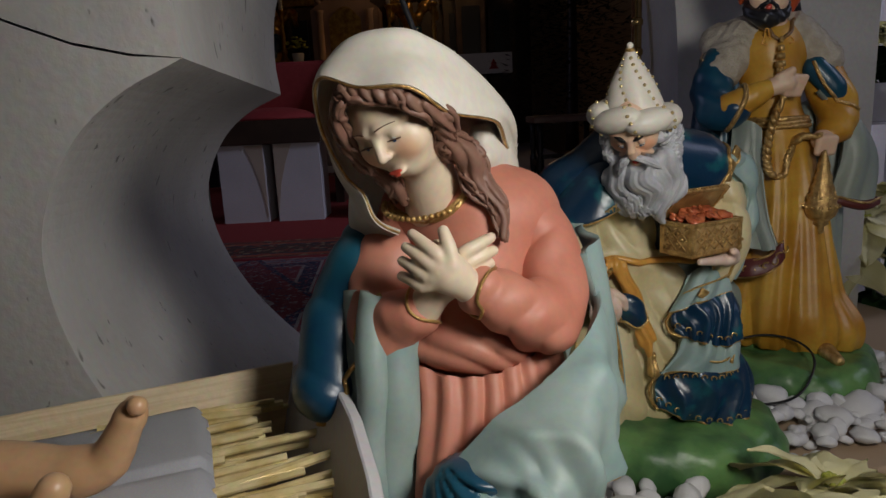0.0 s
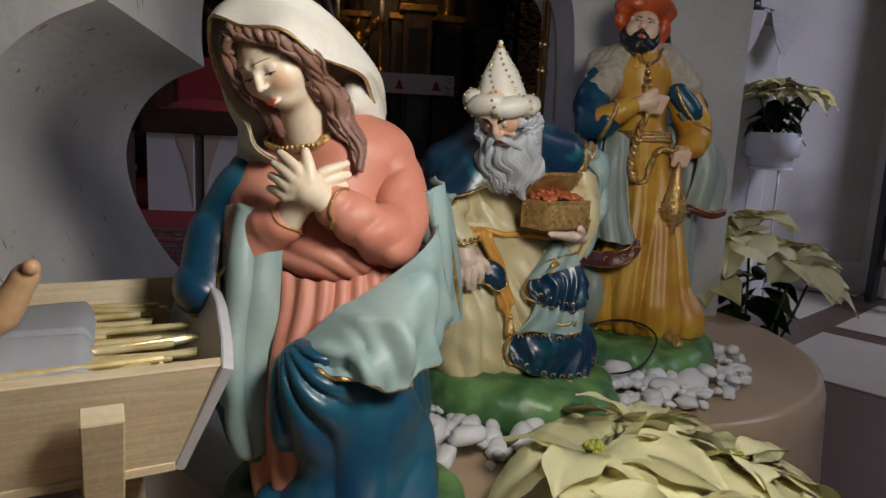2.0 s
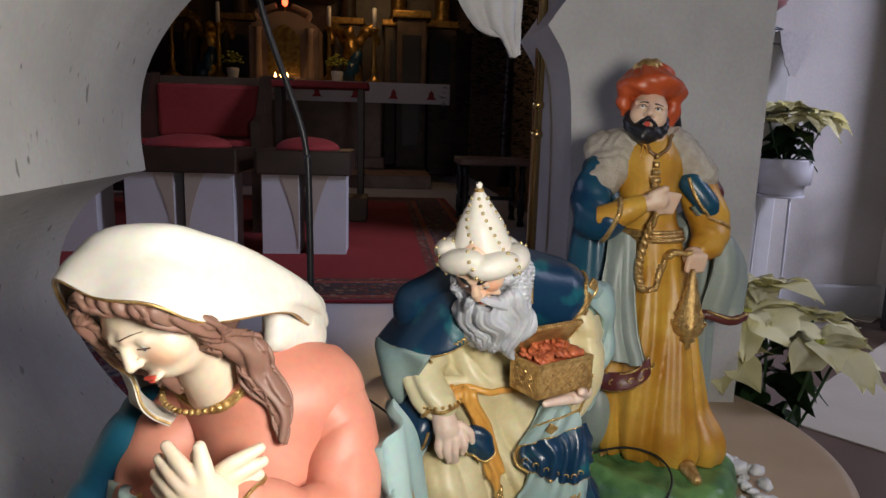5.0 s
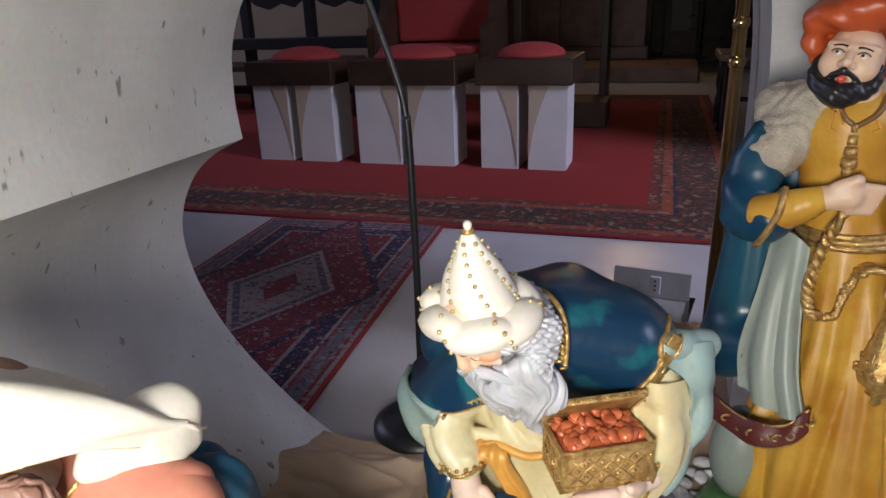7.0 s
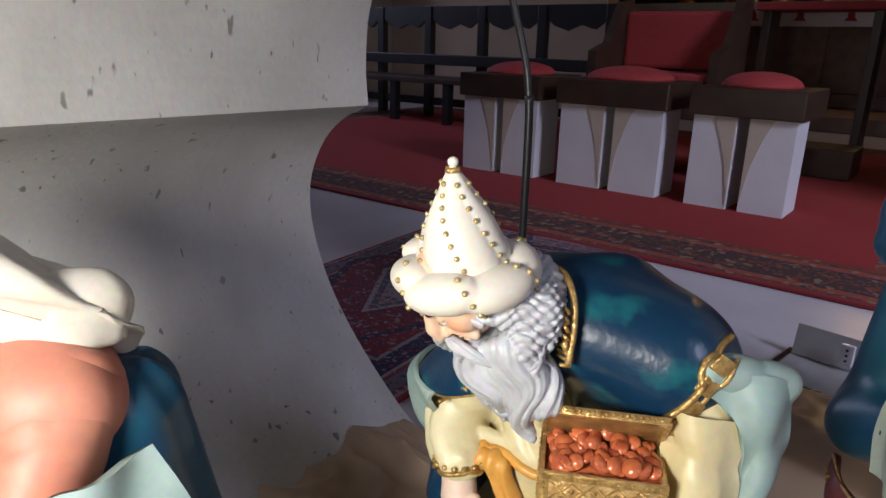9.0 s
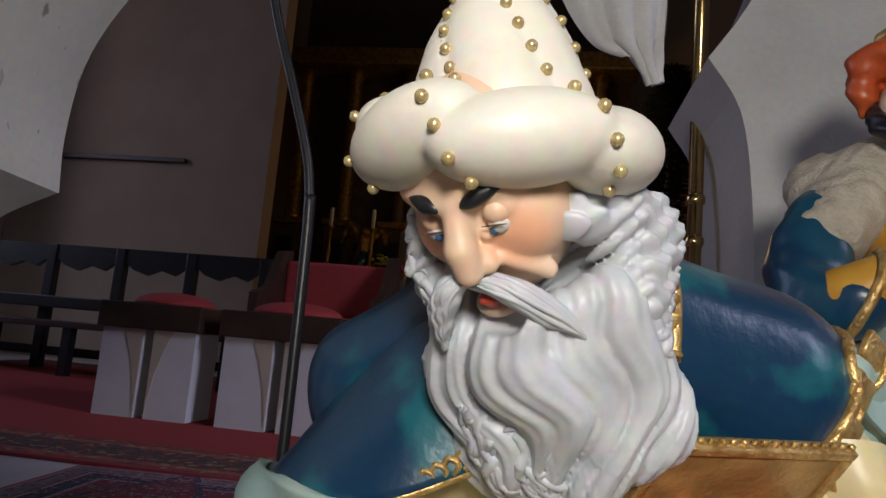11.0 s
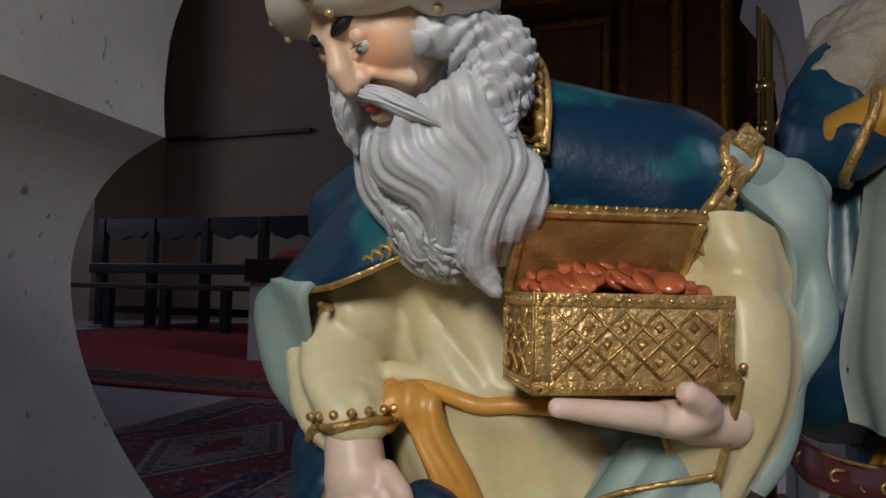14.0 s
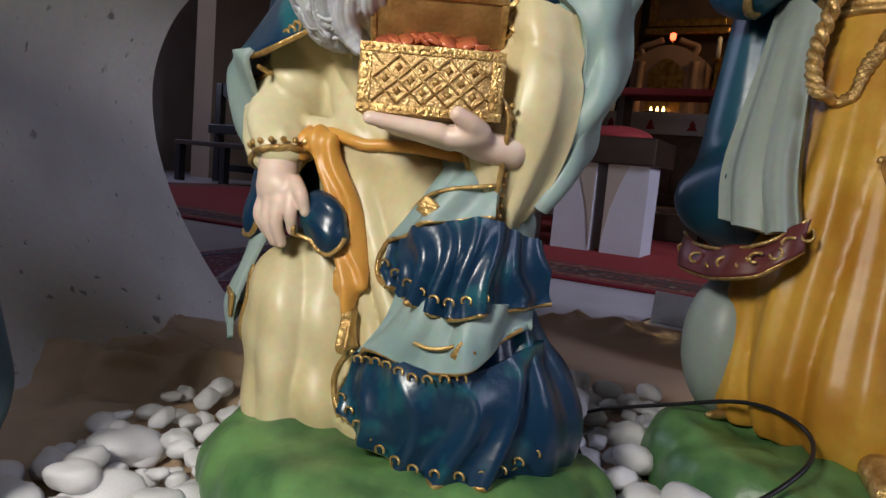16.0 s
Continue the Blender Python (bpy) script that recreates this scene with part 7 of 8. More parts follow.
# ---- white pebbles round the figures ----
def pebble_mesh(seed):
    rnd = random.Random(seed)
    bm = bmesh.new()
    bmesh.ops.create_icosphere(bm, subdivisions=3, radius=1.0)
    s = (1.0, rnd.uniform(0.62, 0.9), rnd.uniform(0.45, 0.7))
    off = Vector((seed * 3.1, 0, 0))
    for v in bm.verts:
        v.co *= 1 + 0.26 * noise.noise(v.co * 1.1 + off) + 0.09 * noise.noise(v.co * 2.6 + off)
        v.co = Vector((v.co.x * s[0], v.co.y * s[1], v.co.z * s[2]))
    me = bpy.data.meshes.new("pebble")
    bm.to_mesh(me)
    bm.free()
    me.shade_smooth()
    me.materials.append(PEBBLE)
    return me


def pebbles():
    rnd = random.Random(21)
    meshes = [pebble_mesh(i) for i in range(9)]
    bases = [((0.325, 0.985), (0.138, 0.126)), ((0.575, 1.19), (0.128, 0.138)), ((0.095, 0.66), (0.12, 0.138))]
    spots = []

    def inside(x, y):
        a = math.atan2(y - 1.08, x - 0.22)
        return math.hypot(x - 0.22, y - 1.08) < stand_outline(a) - 0.03

    def ring(x, y, k):
        (cx, cy), (rx, ry) = bases[k]
        return math.hypot((x - cx) / rx, (y - cy) / ry)

    def near(x, y):
        if ring(x, y, 1) < 1.42 and (x > 0.5 or y < 1.12) and not (x < 0.5 and y > 1.3):
            return True
        if ring(x, y, 0) < 1.36:
            return True
        if 0.34 < x < 0.60 and 0.96 < y < 1.32:
            return True
        return 0.10 < x < 0.27 and 0.78 < y < 1.0

    tries = 0
    while len(spots) < 285 and tries < 30000:
        tries += 1
        x, y = (rnd.uniform(0.05, 0.85), rnd.uniform(0.74, 1.45)) if tries % 2 else (rnd.uniform(0.38, 0.62), rnd.uniform(0.92, 1.15))
        r = rnd.choice((0.009, 0.011, 0.013, 0.015, 0.018, 0.023))
        if not near(x, y) or not inside(x, y) or min(ring(x, y, k) for k in range(3)) < 1.0 + 0.5 * r / 0.13:
            continue
        level = 0
        for q in spots:
            d = math.hypot(q[0] - x, q[1] - y)
            if d < 0.62 * (q[2] + r):
                level = 9
                break
            if d < 0.9 * (q[2] + r):
                level = max(level, q[3] + 1)
        if level > 2:
            continue
        spots.append((x, y, r, level))
    spots += [(0.135, 0.905, 0.030, 0), (0.190, 0.850, 0.026, 0), (0.600, 1.035, 0.032, 0), (0.540, 1.03, 0.024, 0)]
    for x, y, r, level in spots:
        ob = new("pebble", rnd.choice(meshes))
        ob.location = (x, y, TOP + 0.45 * r + cloth_height(x, y) + level * r * 0.55)
        ob.scale = (r, r * rnd.uniform(0.9, 1.05), r * rnd.uniform(0.85, 1.1))
        ob.rotation_euler = (rnd.uniform(-0.3, 0.3), rnd.uniform(-0.3, 0.3), rnd.uniform(0, 6.28))
        tagged(ob, "smooth white pebble lying on the brown satin cloth", "pebble", "white pebbles round the figures")


pebbles()


# ---- poinsettias ----
def leaf_mesh(name, material, width, droop, lobes, seed):
    """A pointed leaf of unit length along x, with a midrib and slightly cupped halves."""
    rnd = random.Random(seed)
    bm = bmesh.new()
    n, m = 22, 8
    rows = []
    ph = rnd.uniform(0, 6)
    for i in range(n + 1):
        u = i / n
        w = width * (math.sin(math.pi * min(1, u ** 0.75)) ** 0.85) * (1 + lobes * math.sin(9 * u + ph)) if 0 < u < 1 else 0.004
        z = 0.10 * math.sin(math.pi * u * 0.9) - droop * u * u
        row = []
        for j in range(-m // 2, m // 2 + 1):
            v = j / (m / 2)
            y = 0.5 * w * v
            cup = 0.22 * abs(y) - 0.25 * y * y
            vein = 0.013 * math.sin(46 * (u - 0.30 * abs(v))) * abs(v) ** 0.6 * (1.15 - abs(v)) - 0.012 * math.exp(-(v / 0.12) ** 2) + 0.02 * math.sin(13 * u + 2 * ph) * v * v
            row.append(bm.verts.new((u + 0.01 * math.sin(9 * v), y, z + cup + vein + 0.025 * math.sin(7 * u + ph) * v)))
        rows.append(row)
    for a, b in zip(rows, rows[1:]):
        for j in range(m):
            bm.faces.new((a[j], b[j], b[j + 1], a[j + 1]))
    bmesh.ops.solidify(bm, geom=list(bm.faces), thickness=0.006)
    for e in bm.edges:
        if len(e.link_faces) == 2 and e.calc_face_angle() > 0.8:
            e.smooth = False
    me = bpy.data.meshes.new(name)
    bm.to_mesh(me)
    bm.free()
    me.materials.append(material)
    for f in me.polygons:
        f.use_smooth = True
    return me


BRACT_ME = [leaf_mesh("bract", BRACT, 0.56 + 0.06 * i, 0.10 + 0.06 * i, 0.15, i) for i in range(6)]
LEAF_ME = [leaf_mesh("leaf", LEAF, 0.52 + 0.05 * i, 0.35 + 0.1 * i, 0.10, i + 9) for i in range(3)]


def poinsettia(at, stars, pot, size, leaves, seed, pot_label, mid=None, group="cream poinsettias"):
    """at: the pot's foot. stars: places of the flower heads, from the foot. pot: radius and height."""
    rnd = random.Random(seed)
    ob = thing("poinsettia", "cream-white poinsettia with dark green leaves " + pot_label, "plant", group, at=at)
    r, hgt = pot
    part("pot", lathe([(r * 0.72, 0.0), (r * 0.76, 0.004), (r * 0.80, hgt * 0.28), (r * 0.98, hgt * 0.30), (r, hgt - 0.006), (r * 0.98, hgt), (r * 0.9, hgt), (r * 0.88, hgt - 0.015)], 36), POT, ob, "white glazed pot", True)
    mid = Vector(mid or (0, 0, 0))
    for sx, sy, sz in stars:
        top = Vector((sx, sy, sz))
        part("stem", tube([Vector((mid.x * 0.3, mid.y * 0.3, hgt - 0.02)), top * 0.5 + Vector((0.01, 0.0, (sz - hgt) * 0.1)), top - Vector((0, 0, 0.004))], 0.0035, 12, 6), LEAF, ob, smooth=True)
        lean = Vector((sx - mid.x, sy - mid.y, 0))
        lean = lean.normalized() * 0.22 if lean.length > 0.02 else Vector((0, 0, 0))
        up = (Vector((0, 0, 1)) + lean).normalized()
        base = up.to_track_quat("Z", "Y").to_matrix().to_4x4()
        count = rnd.randint(10, 12)
        for i in range(count):
            inner = i % 2
            a = 2 * math.pi * i / count + rnd.uniform(-0.15, 0.15)
            lift = (0.30 if inner else -0.02) + rnd.uniform(-0.18, 0.14)
            ln = size * ((0.62 if inner else 1.0) + rnd.uniform(-0.12, 0.12))
            lf = new("bract", rnd.choice(BRACT_ME))
            lf.parent = ob
            lf.matrix_local = Matrix.Translation(top) @ base @ Matrix.Rotation(a, 4, "Z") @ Matrix.Translation((0.006, 0, 0.003 * inner)) @ Matrix.Rotation(-lift, 4, "Y") @ Matrix.Rotation(rnd.uniform(-0.25, 0.25), 4, "X") @ Matrix.Scale(ln, 4)
        bm = bmesh.new()
        for i in range(9):
            bmesh.ops.create_icosphere(bm, subdivisions=2, radius=0.0038, matrix=Matrix.Translation(top + base.to_3x3() @ Vector((0.007 * math.cos(i * 2.4), 0.007 * math.sin(i * 2.4), 0.006 + 0.002 * (i % 3)))))
        part("flower_buds", bm, BUDS, ob, smooth=True)
    for i in range(leaves):
        a = 2 * math.pi * i / leaves * 2.618
        h0 = hgt + (min(s[2] for s in stars) - hgt) * rnd.uniform(0.15, 0.95)
        lf = new("leaf", rnd.choice(LEAF_ME))
        lf.parent = ob
        o = mid * (h0 / max(s[2] for s in stars)) + Vector((rnd.uniform(-0.3, 0.3) * size, rnd.uniform(-0.3, 0.3) * size, h0))
        lf.matrix_local = Matrix.Translation(o) @ Matrix.Rotation(a, 4, "Z") @ Matrix.Rotation(rnd.uniform(-0.2, 0.5), 4, "Y") @ Matrix.Rotation(rnd.uniform(-0.4, 0.4), 4, "X") @ Matrix.Scale(size * rnd.uniform(0.75, 1.1), 4)
    return ob


BUDS = mat("yellow_green_buds", (0.40, 0.42, 0.06), 0.5, bump=0.1)
F = Vector((0.42, 0.66, LOW))
poinsettia(tuple(F), [tuple(Vector(p) - F) for p in ((0.335, 0.675, 0.118), (0.425, 0.790, 0.095), (0.485, 0.690, 0.100), (0.385, 0.570, 0.095), (0.515, 0.585, 0.070))], (0.075, 0.14), 0.112, 22, 3, "beside the stand")
poinsettia((1.03, 1.64, LOW), [(-0.09, -0.05, 0.50), (0.0, 0.03, 0.54), (0.09, -0.10, 0.42), (-0.16, -0.06, 0.42), (0.11, 0.02, 0.47), (0.02, -0.14, 0.46)], (0.085, 0.16), 0.125, 34, 5, "on the floor behind the stand")
poinsettia((1.82, 2.95, 0.338), [(-0.10, -0.03, 0.30), (0.0, 0.02, 0.36), (0.10, -0.02, 0.33), (0.03, -0.10, 0.31), (-0.04, 0.10, 0.34), (0.16, 0.0, 0.31)], (0.112, 0.148), 0.12, 40, 7, "on a wire plant stand")
poinsettia((1.64, 2.92, LOW), [(-0.07, -0.03, 0.26), (0.05, -0.05, 0.27), (0.0, 0.05, 0.29), (0.09, 0.03, 0.25)], (0.08, 0.13), 0.10, 22, 8, "in a pot on the floor")


def plant_stand():
    ob = thing("plant_stand", "white wire plant stand with a round top plate", "plant stand", at=(1.82, 2.95, LOW))
    for i in range(3):
        a = 2 * math.pi * i / 3 + 0.5
        part("leg", tube([(0.085 * math.cos(a), 0.085 * math.sin(a), 0.0), (0.075 * math.cos(a), 0.075 * math.sin(a), 0.634)], 0.005, 6, 8), POT, ob, smooth=True)
    part("top_plate", lathe([(0.09, 0.626), (0.092, 0.630), (0.092, 0.637)], 32), POT, ob)
    return ob


plant_stand()

# ---- brass pole and hanging wing ----
def brass_pole():
    ob = thing("brass_pole", "tall polished brass pole with collars standing on the marble", "pole", at=(0.477, 1.664, 0.0))
    part("shaft", lathe([(0.0105, 0.02), (0.0105, 2.6)], 24), BRASS, ob, smooth=True)
    for z in (0.045, 0.56, 0.62, 1.3):
        part("collar", lathe([(0.011, z), (0.0135, z + 0.004), (0.0135, z + 0.012), (0.011, z + 0.016)], 24), BRASS, ob, smooth=True)
    part("foot", lathe([(0.05, 0.0), (0.05, 0.006), (0.02, 0.012), (0.012, 0.022)], 32), BRASS, ob, smooth=True)
    return ob


brass_pole()


def hanging_wing():
    c = Clay()
    c.sheet(PAPERW, [[(0.24, 1.43, 0.90), (0.32, 1.425, 0.92), (0.39, 1.435, 0.90)], [(0.27, 1.43, 0.81), (0.335, 1.42, 0.82), (0.392, 1.435, 0.82)], [(0.312, 1.43, 0.748), (0.352, 1.42, 0.755), (0.388, 1.435, 0.765)], [(0.352, 1.43, 0.735), (0.366, 1.425, 0.728), (0.385, 1.435, 0.722)], [(0.376, 1.435, 0.706), (0.381, 1.432, 0.700), (0.387, 1.435, 0.703)]], 0.008, 24, 40, lambda u, v: 0.004 * np.sin(20 * u + 6 * v))
    c.cord(STEEL, [(0.31, 1.43, 0.90), (0.31, 1.43, 4.0), (0.31, 1.43, 7.99)], 0.0006, 4, 5)
    return c.done("hanging_wing", "white carved wing ornament hanging on a thin wire", "ornament", base=(0.31, 1.43, 0.8))


hanging_wing()


# ---- table microphone on its gooseneck ----
def microphone():
    ob = thing("microphone_stand", "black microphone stand with heavy round base and gooseneck", "microphone stand", at=(0.045, 1.305, TOP))
    part("base", lathe([(0.074, 0.0), (0.077, 0.004), (0.076, 0.012), (0.060, 0.022), (0.022, 0.028), (0.014, 0.034)], 48), BLACKM, ob, smooth=True)
    part("socket_ring", lathe([(0.013, 0.028), (0.015, 0.032), (0.012, 0.05), (0.008, 0.058)], 24), STEEL, ob, smooth=True)
    part("stem", tube([(0, 0.005, 0.04), (0.0, 0.012, 0.25), (-0.002, 0.015, 0.43), (-0.004, 0.015, 0.49)], 0.0055, 24, 12), BLACKM, ob, smooth=True)
    part("gooseneck", tube([(-0.004, 0.015, 0.485), (-0.012, 0.015, 0.53), (-0.035, 0.015, 0.60), (-0.062, 0.013, 0.68), (-0.085, 0.0, 0.78), (-0.09, -0.03, 0.86)], 0.0048, 40, 12), BLACKM, ob, smooth=True)
    part("capsule", tube([(-0.09, -0.03, 0.86), (-0.088, -0.06, 0.90)], 0.009, 6, 14), BLACKM, ob, smooth=True)
    part("cable", tube([(0.0, 0.06, 0.012), (-0.03, 0.12, 0.06), (0.03, 0.13, 0.075), (0.09, 0.09, 0.055), (0.13, 0.10, 0.02)], 0.0022, 40, 8), BLACKM, ob, smooth=True)
    return ob


microphone()

# ---- cables on the stand ----
def cable(points, r, material, label):
    ob = link_mesh("cable", tube(points, r, 90, 8), material, smooth=True)
    return tagged(ob, label, "cable")


cable([(0.410, 1.130, 0.075), (0.415, 1.07, 0.085), (0.455, 1.03, 0.07), (0.515, 1.03, 0.078), (0.560, 1.075, 0.105), (0.560, 1.12, 0.118), (0.52, 1.15, 0.120), (0.46, 1.17, 0.098), (0.405, 1.19, 0.075), (0.36, 1.22, 0.052), (0.3, 1.3, 0.045)], 0.0017, BLACKM, "thin black cable looping over the pebbles and base")
cable([(0.600, 1.285, 0.62), (0.625, 1.30, 0.54), (0.66, 1.33, 0.47), (0.715, 1.36, 0.415), (0.74, 1.40, 0.30), (0.74, 1.44, 0.12), (0.72, 1.46, 0.046)], 0.0009, POT, "thin white cord hanging behind the standing king")


# ---- floor socket box ----
def floor_box():
    ob = thing("floor_socket_box", "grey metal floor socket box with its lid raised", "socket box", at=(0.36, 1.93, 0.001), turn=-8)
    part("frame", merge(merge(box((-0.10, -0.085, 0), (0.10, -0.073, 0.006), 0.001), box((-0.10, 0.073, 0), (0.10, 0.085, 0.006), 0.001)), merge(box((-0.10, -0.073, 0), (-0.088, 0.073, 0.006), 0.001), box((0.088, -0.073, 0), (0.10, 0.073, 0.006), 0.001))), STEEL, ob)
    part("floor_plate", box((-0.088, -0.073, 0), (0.088, 0.073, 0.002)), GREYBOX, ob)
    part("lid", merge(bmesh.new(), box((-0.088, 0.0, 0.0), (0.088, 0.006, 0.064), 0.001), Matrix.Translation((0, 0.060, 0.004)) @ Matrix.Rotation(radians(-12), 4, "X")), GREYBOX, ob)
    s = part("socket", box((0.0, 0.046, 0.018), (0.024, 0.056, 0.060), 0.002), POT, ob, "white socket insert")
    for z in (0.028, 0.039, 0.050):
        bm = bmesh.new()
        bmesh.ops.create_cone(bm, cap_ends=True, segments=12, radius1=0.0026, radius2=0.0026, depth=0.002, matrix=Matrix.Translation((0.012, 0.0455, z)) @ Matrix.Rotation(radians(90), 4, "X"))
        part("socket_hole", bm, BLACKM, s)
    return ob


floor_box()


# ---- carpets ----
def rug_material(name, hw, hl, bands, field, motif, medallion=None, scale=18.0):
    """Bands run round the edge by distance; motifs break up bands and field."""
    m = bpy.data.materials.new(name)
    m.use_nodes = True
    nt = m.node_tree
    b = nt.nodes["Principled BSDF"]
    b.inputs["Roughness"].default_value = 0.95

    def node(kind, **kw):
        n = nt.nodes.new(kind)
        for k, v in kw.items():
            n.inputs[k].default_value = v
        return n

    def calc(op, a, c):
        n = nt.nodes.new("ShaderNodeMath")
        n.operation = op
        for i, v in enumerate((a, c)):
            if isinstance(v, (int, float)):
                n.inputs[i].default_value = v
            elif v is not None:
                nt.links.new(v, n.inputs[i])
        return n.outputs[0]

    tc = nt.nodes.new("ShaderNodeTexCoord")
    sep = nt.nodes.new("ShaderNodeSeparateXYZ")
    nt.links.new(tc.outputs["Object"], sep.inputs[0])
    ax, ay = calc("ABSOLUTE", sep.outputs[0], None), calc("ABSOLUTE", sep.outputs[1], None)
    d = calc("MINIMUM", calc("SUBTRACT", hw, ax), calc("SUBTRACT", hl, ay))
    top = bands[-1][0] * 1.25
    ramp = nt.nodes.new("ShaderNodeValToRGB")
    ramp.color_ramp.interpolation = "CONSTANT"
    el = ramp.color_ramp.elements
    while len(el) < len(bands) + 1:
        el.new(0.5)
    start = 0.0
    for e, (end, col) in zip(el, bands):
        e.position, e.color = start / top, (*col, 1)
        start = end
    el[len(bands)].position, el[len(bands)].color = start / top, (*field, 1)
    nt.links.new(calc("DIVIDE", d, top), ramp.inputs[0])
    col = ramp.outputs[0]
    if medallion:
        for size, mc in medallion:
            hexa = calc("ADD", calc("MULTIPLY", ax, 1.0 / size[0]), calc("MULTIPLY", ay, 1.0 / size[1]))
            inner = calc("LESS_THAN", hexa, 1.0)
            mx = nt.nodes.new("ShaderNodeMix")
            mx.data_type = "RGBA"
            nt.links.new(inner, mx.inputs[0])
            nt.links.new(col, mx.inputs[6])
            mx.inputs[7].default_value = (*mc, 1)
            col = mx.outputs[2]
    comb = nt.nodes.new("ShaderNodeCombineXYZ")
    nt.links.new(ax, comb.inputs[0])
    nt.links.new(ay, comb.inputs[1])
    swirl = node("ShaderNodeTexNoise", Scale=scale * 0.9, Detail=2.0)
    nt.links.new(comb.outputs[0], swirl.inputs["Vector"])
    bend = nt.nodes.new("ShaderNodeVectorMath")
    bend.operation = "MULTIPLY_ADD"
    nt.links.new(swirl.outputs["Color"], bend.inputs[0])
    bend.inputs[1].default_value = (1.3 / scale, 1.3 / scale, 0)
    nt.links.new(comb.outputs[0], bend.inputs[2])
    for sc, lo, hi, mc, amt in ((scale, 0.0, 0.30, motif[0], 0.75), (scale * 1.7, 0.0, 0.34, motif[1], 0.75), (scale * 0.7, 0.0, 0.22, motif[2], 0.9), (scale * 2.6, 0.0, 0.22, motif[0], 0.6)):
        v = nt.nodes.new("ShaderNodeTexVoronoi")
        v.inputs["Scale"].default_value = sc
        nt.links.new(bend.outputs[0], v.inputs["Vector"])
        keep = calc("MULTIPLY", calc("LESS_THAN", v.outputs["Distance"], hi), calc("LESS_THAN", calc("SUBTRACT", d, bands[-1][0]), 0.0 if medallion is None else 99.0))
        keep = calc("MULTIPLY", keep, calc("GREATER_THAN", d, bands[0][0]))
        mx = nt.nodes.new("ShaderNodeMix")
        mx.data_type = "RGBA"
        nt.links.new(calc("MULTIPLY", keep, amt), mx.inputs[0])
        nt.links.new(col, mx.inputs[6])
        mx.inputs[7].default_value = (*mc, 1)
        col = mx.outputs[2]
    n = node("ShaderNodeTexNoise", Scale=350.0, Detail=3.0)
    nt.links.new(tc.outputs["Object"], n.inputs["Vector"])
    mul = nt.nodes.new("ShaderNodeMix")
    mul.data_type, mul.blend_type = "RGBA", "MULTIPLY"
    mul.inputs[0].default_value = 0.6
    nt.links.new(col, mul.inputs[6])
    nt.links.new(n.outputs["Color"], mul.inputs[7])
    nt.links.new(mul.outputs[2], b.inputs["Base Color"])
    bp = node("ShaderNodeBump", Strength=0.5, Distance=0.003)
    nt.links.new(n.outputs["Fac"], bp.inputs["Height"])
    nt.links.new(bp.outputs["Normal"], b.inputs["Normal"])
    return m


def rug(name, centre, hw, hl, turn, thick, material, label):
    bm = box((-hw, -hl, 0), (hw, hl, thick), 0.003)
    ob = link_mesh(name, bm, material, smooth=False)
    ob.location, ob.rotation_euler = centre, (0, 0, radians(turn))
    return tagged(ob, label, "carpet")


NAVY, DRED, RUST, BROWN = (0.022, 0.022, 0.07), (0.28, 0.022, 0.03), (0.35, 0.07, 0.03), (0.09, 0.045, 0.03)
rug("red_carpet", (-1.48, 4.0, 0.001), 2.13, 1.62, 0.6, 0.010, rug_material("red_carpet_wool", 2.13, 1.62, [(0.025, DRED), (0.040, BROWN), (0.075, RUST), (0.085, NAVY), (0.235, (0.075, 0.032, 0.024)), (0.247, NAVY), (0.285, RUST), (0.297, BROWN), (0.33, (0.20, 0.03, 0.02))], (0.34, 0.018, 0.016), ((0.34, 0.24, 0.14), (0.30, 0.05, 0.03), (0.030, 0.030, 0.045)), None, 24.0), "large red carpet with a dark patterned border")
rug("small_rug", (-0.535, 1.83, 0.001), 0.305, 0.56, 5.0, 0.007, rug_material("small_rug_wool", 0.305, 0.56, [(0.010, (0.34, 0.03, 0.03)), (0.020, (0.30, 0.28, 0.30)), (0.028, DRED), (0.062, (0.16, 0.15, 0.20)), (0.072, (0.26, 0.05, 0.06)), (0.080, (0.34, 0.30, 0.30)), (0.125, NAVY), (0.135, (0.30, 0.26, 0.26))], (0.20, 0.018, 0.035), ((0.32, 0.27, 0.29), (0.26, 0.03, 0.04), (0.035, 0.035, 0.10)), [((0.27, 0.60), NAVY), ((0.25, 0.56), (0.17, 0.02, 0.035)), ((0.150, 0.27), (0.34, 0.31, 0.32)), ((0.135, 0.245), (0.10, 0.09, 0.14)), ((0.115, 0.21), (0.30, 0.25, 0.26)), ((0.05, 0.09), (0.22, 0.03, 0.05))], 48.0), "oriental rug with navy border and hexagonal medallion")


# ---- stools in the chancel ----
INLAY = mat("beige_board", (0.50, 0.42, 0.34), 0.55, scale=8, amount=0.3, bump=0.05)


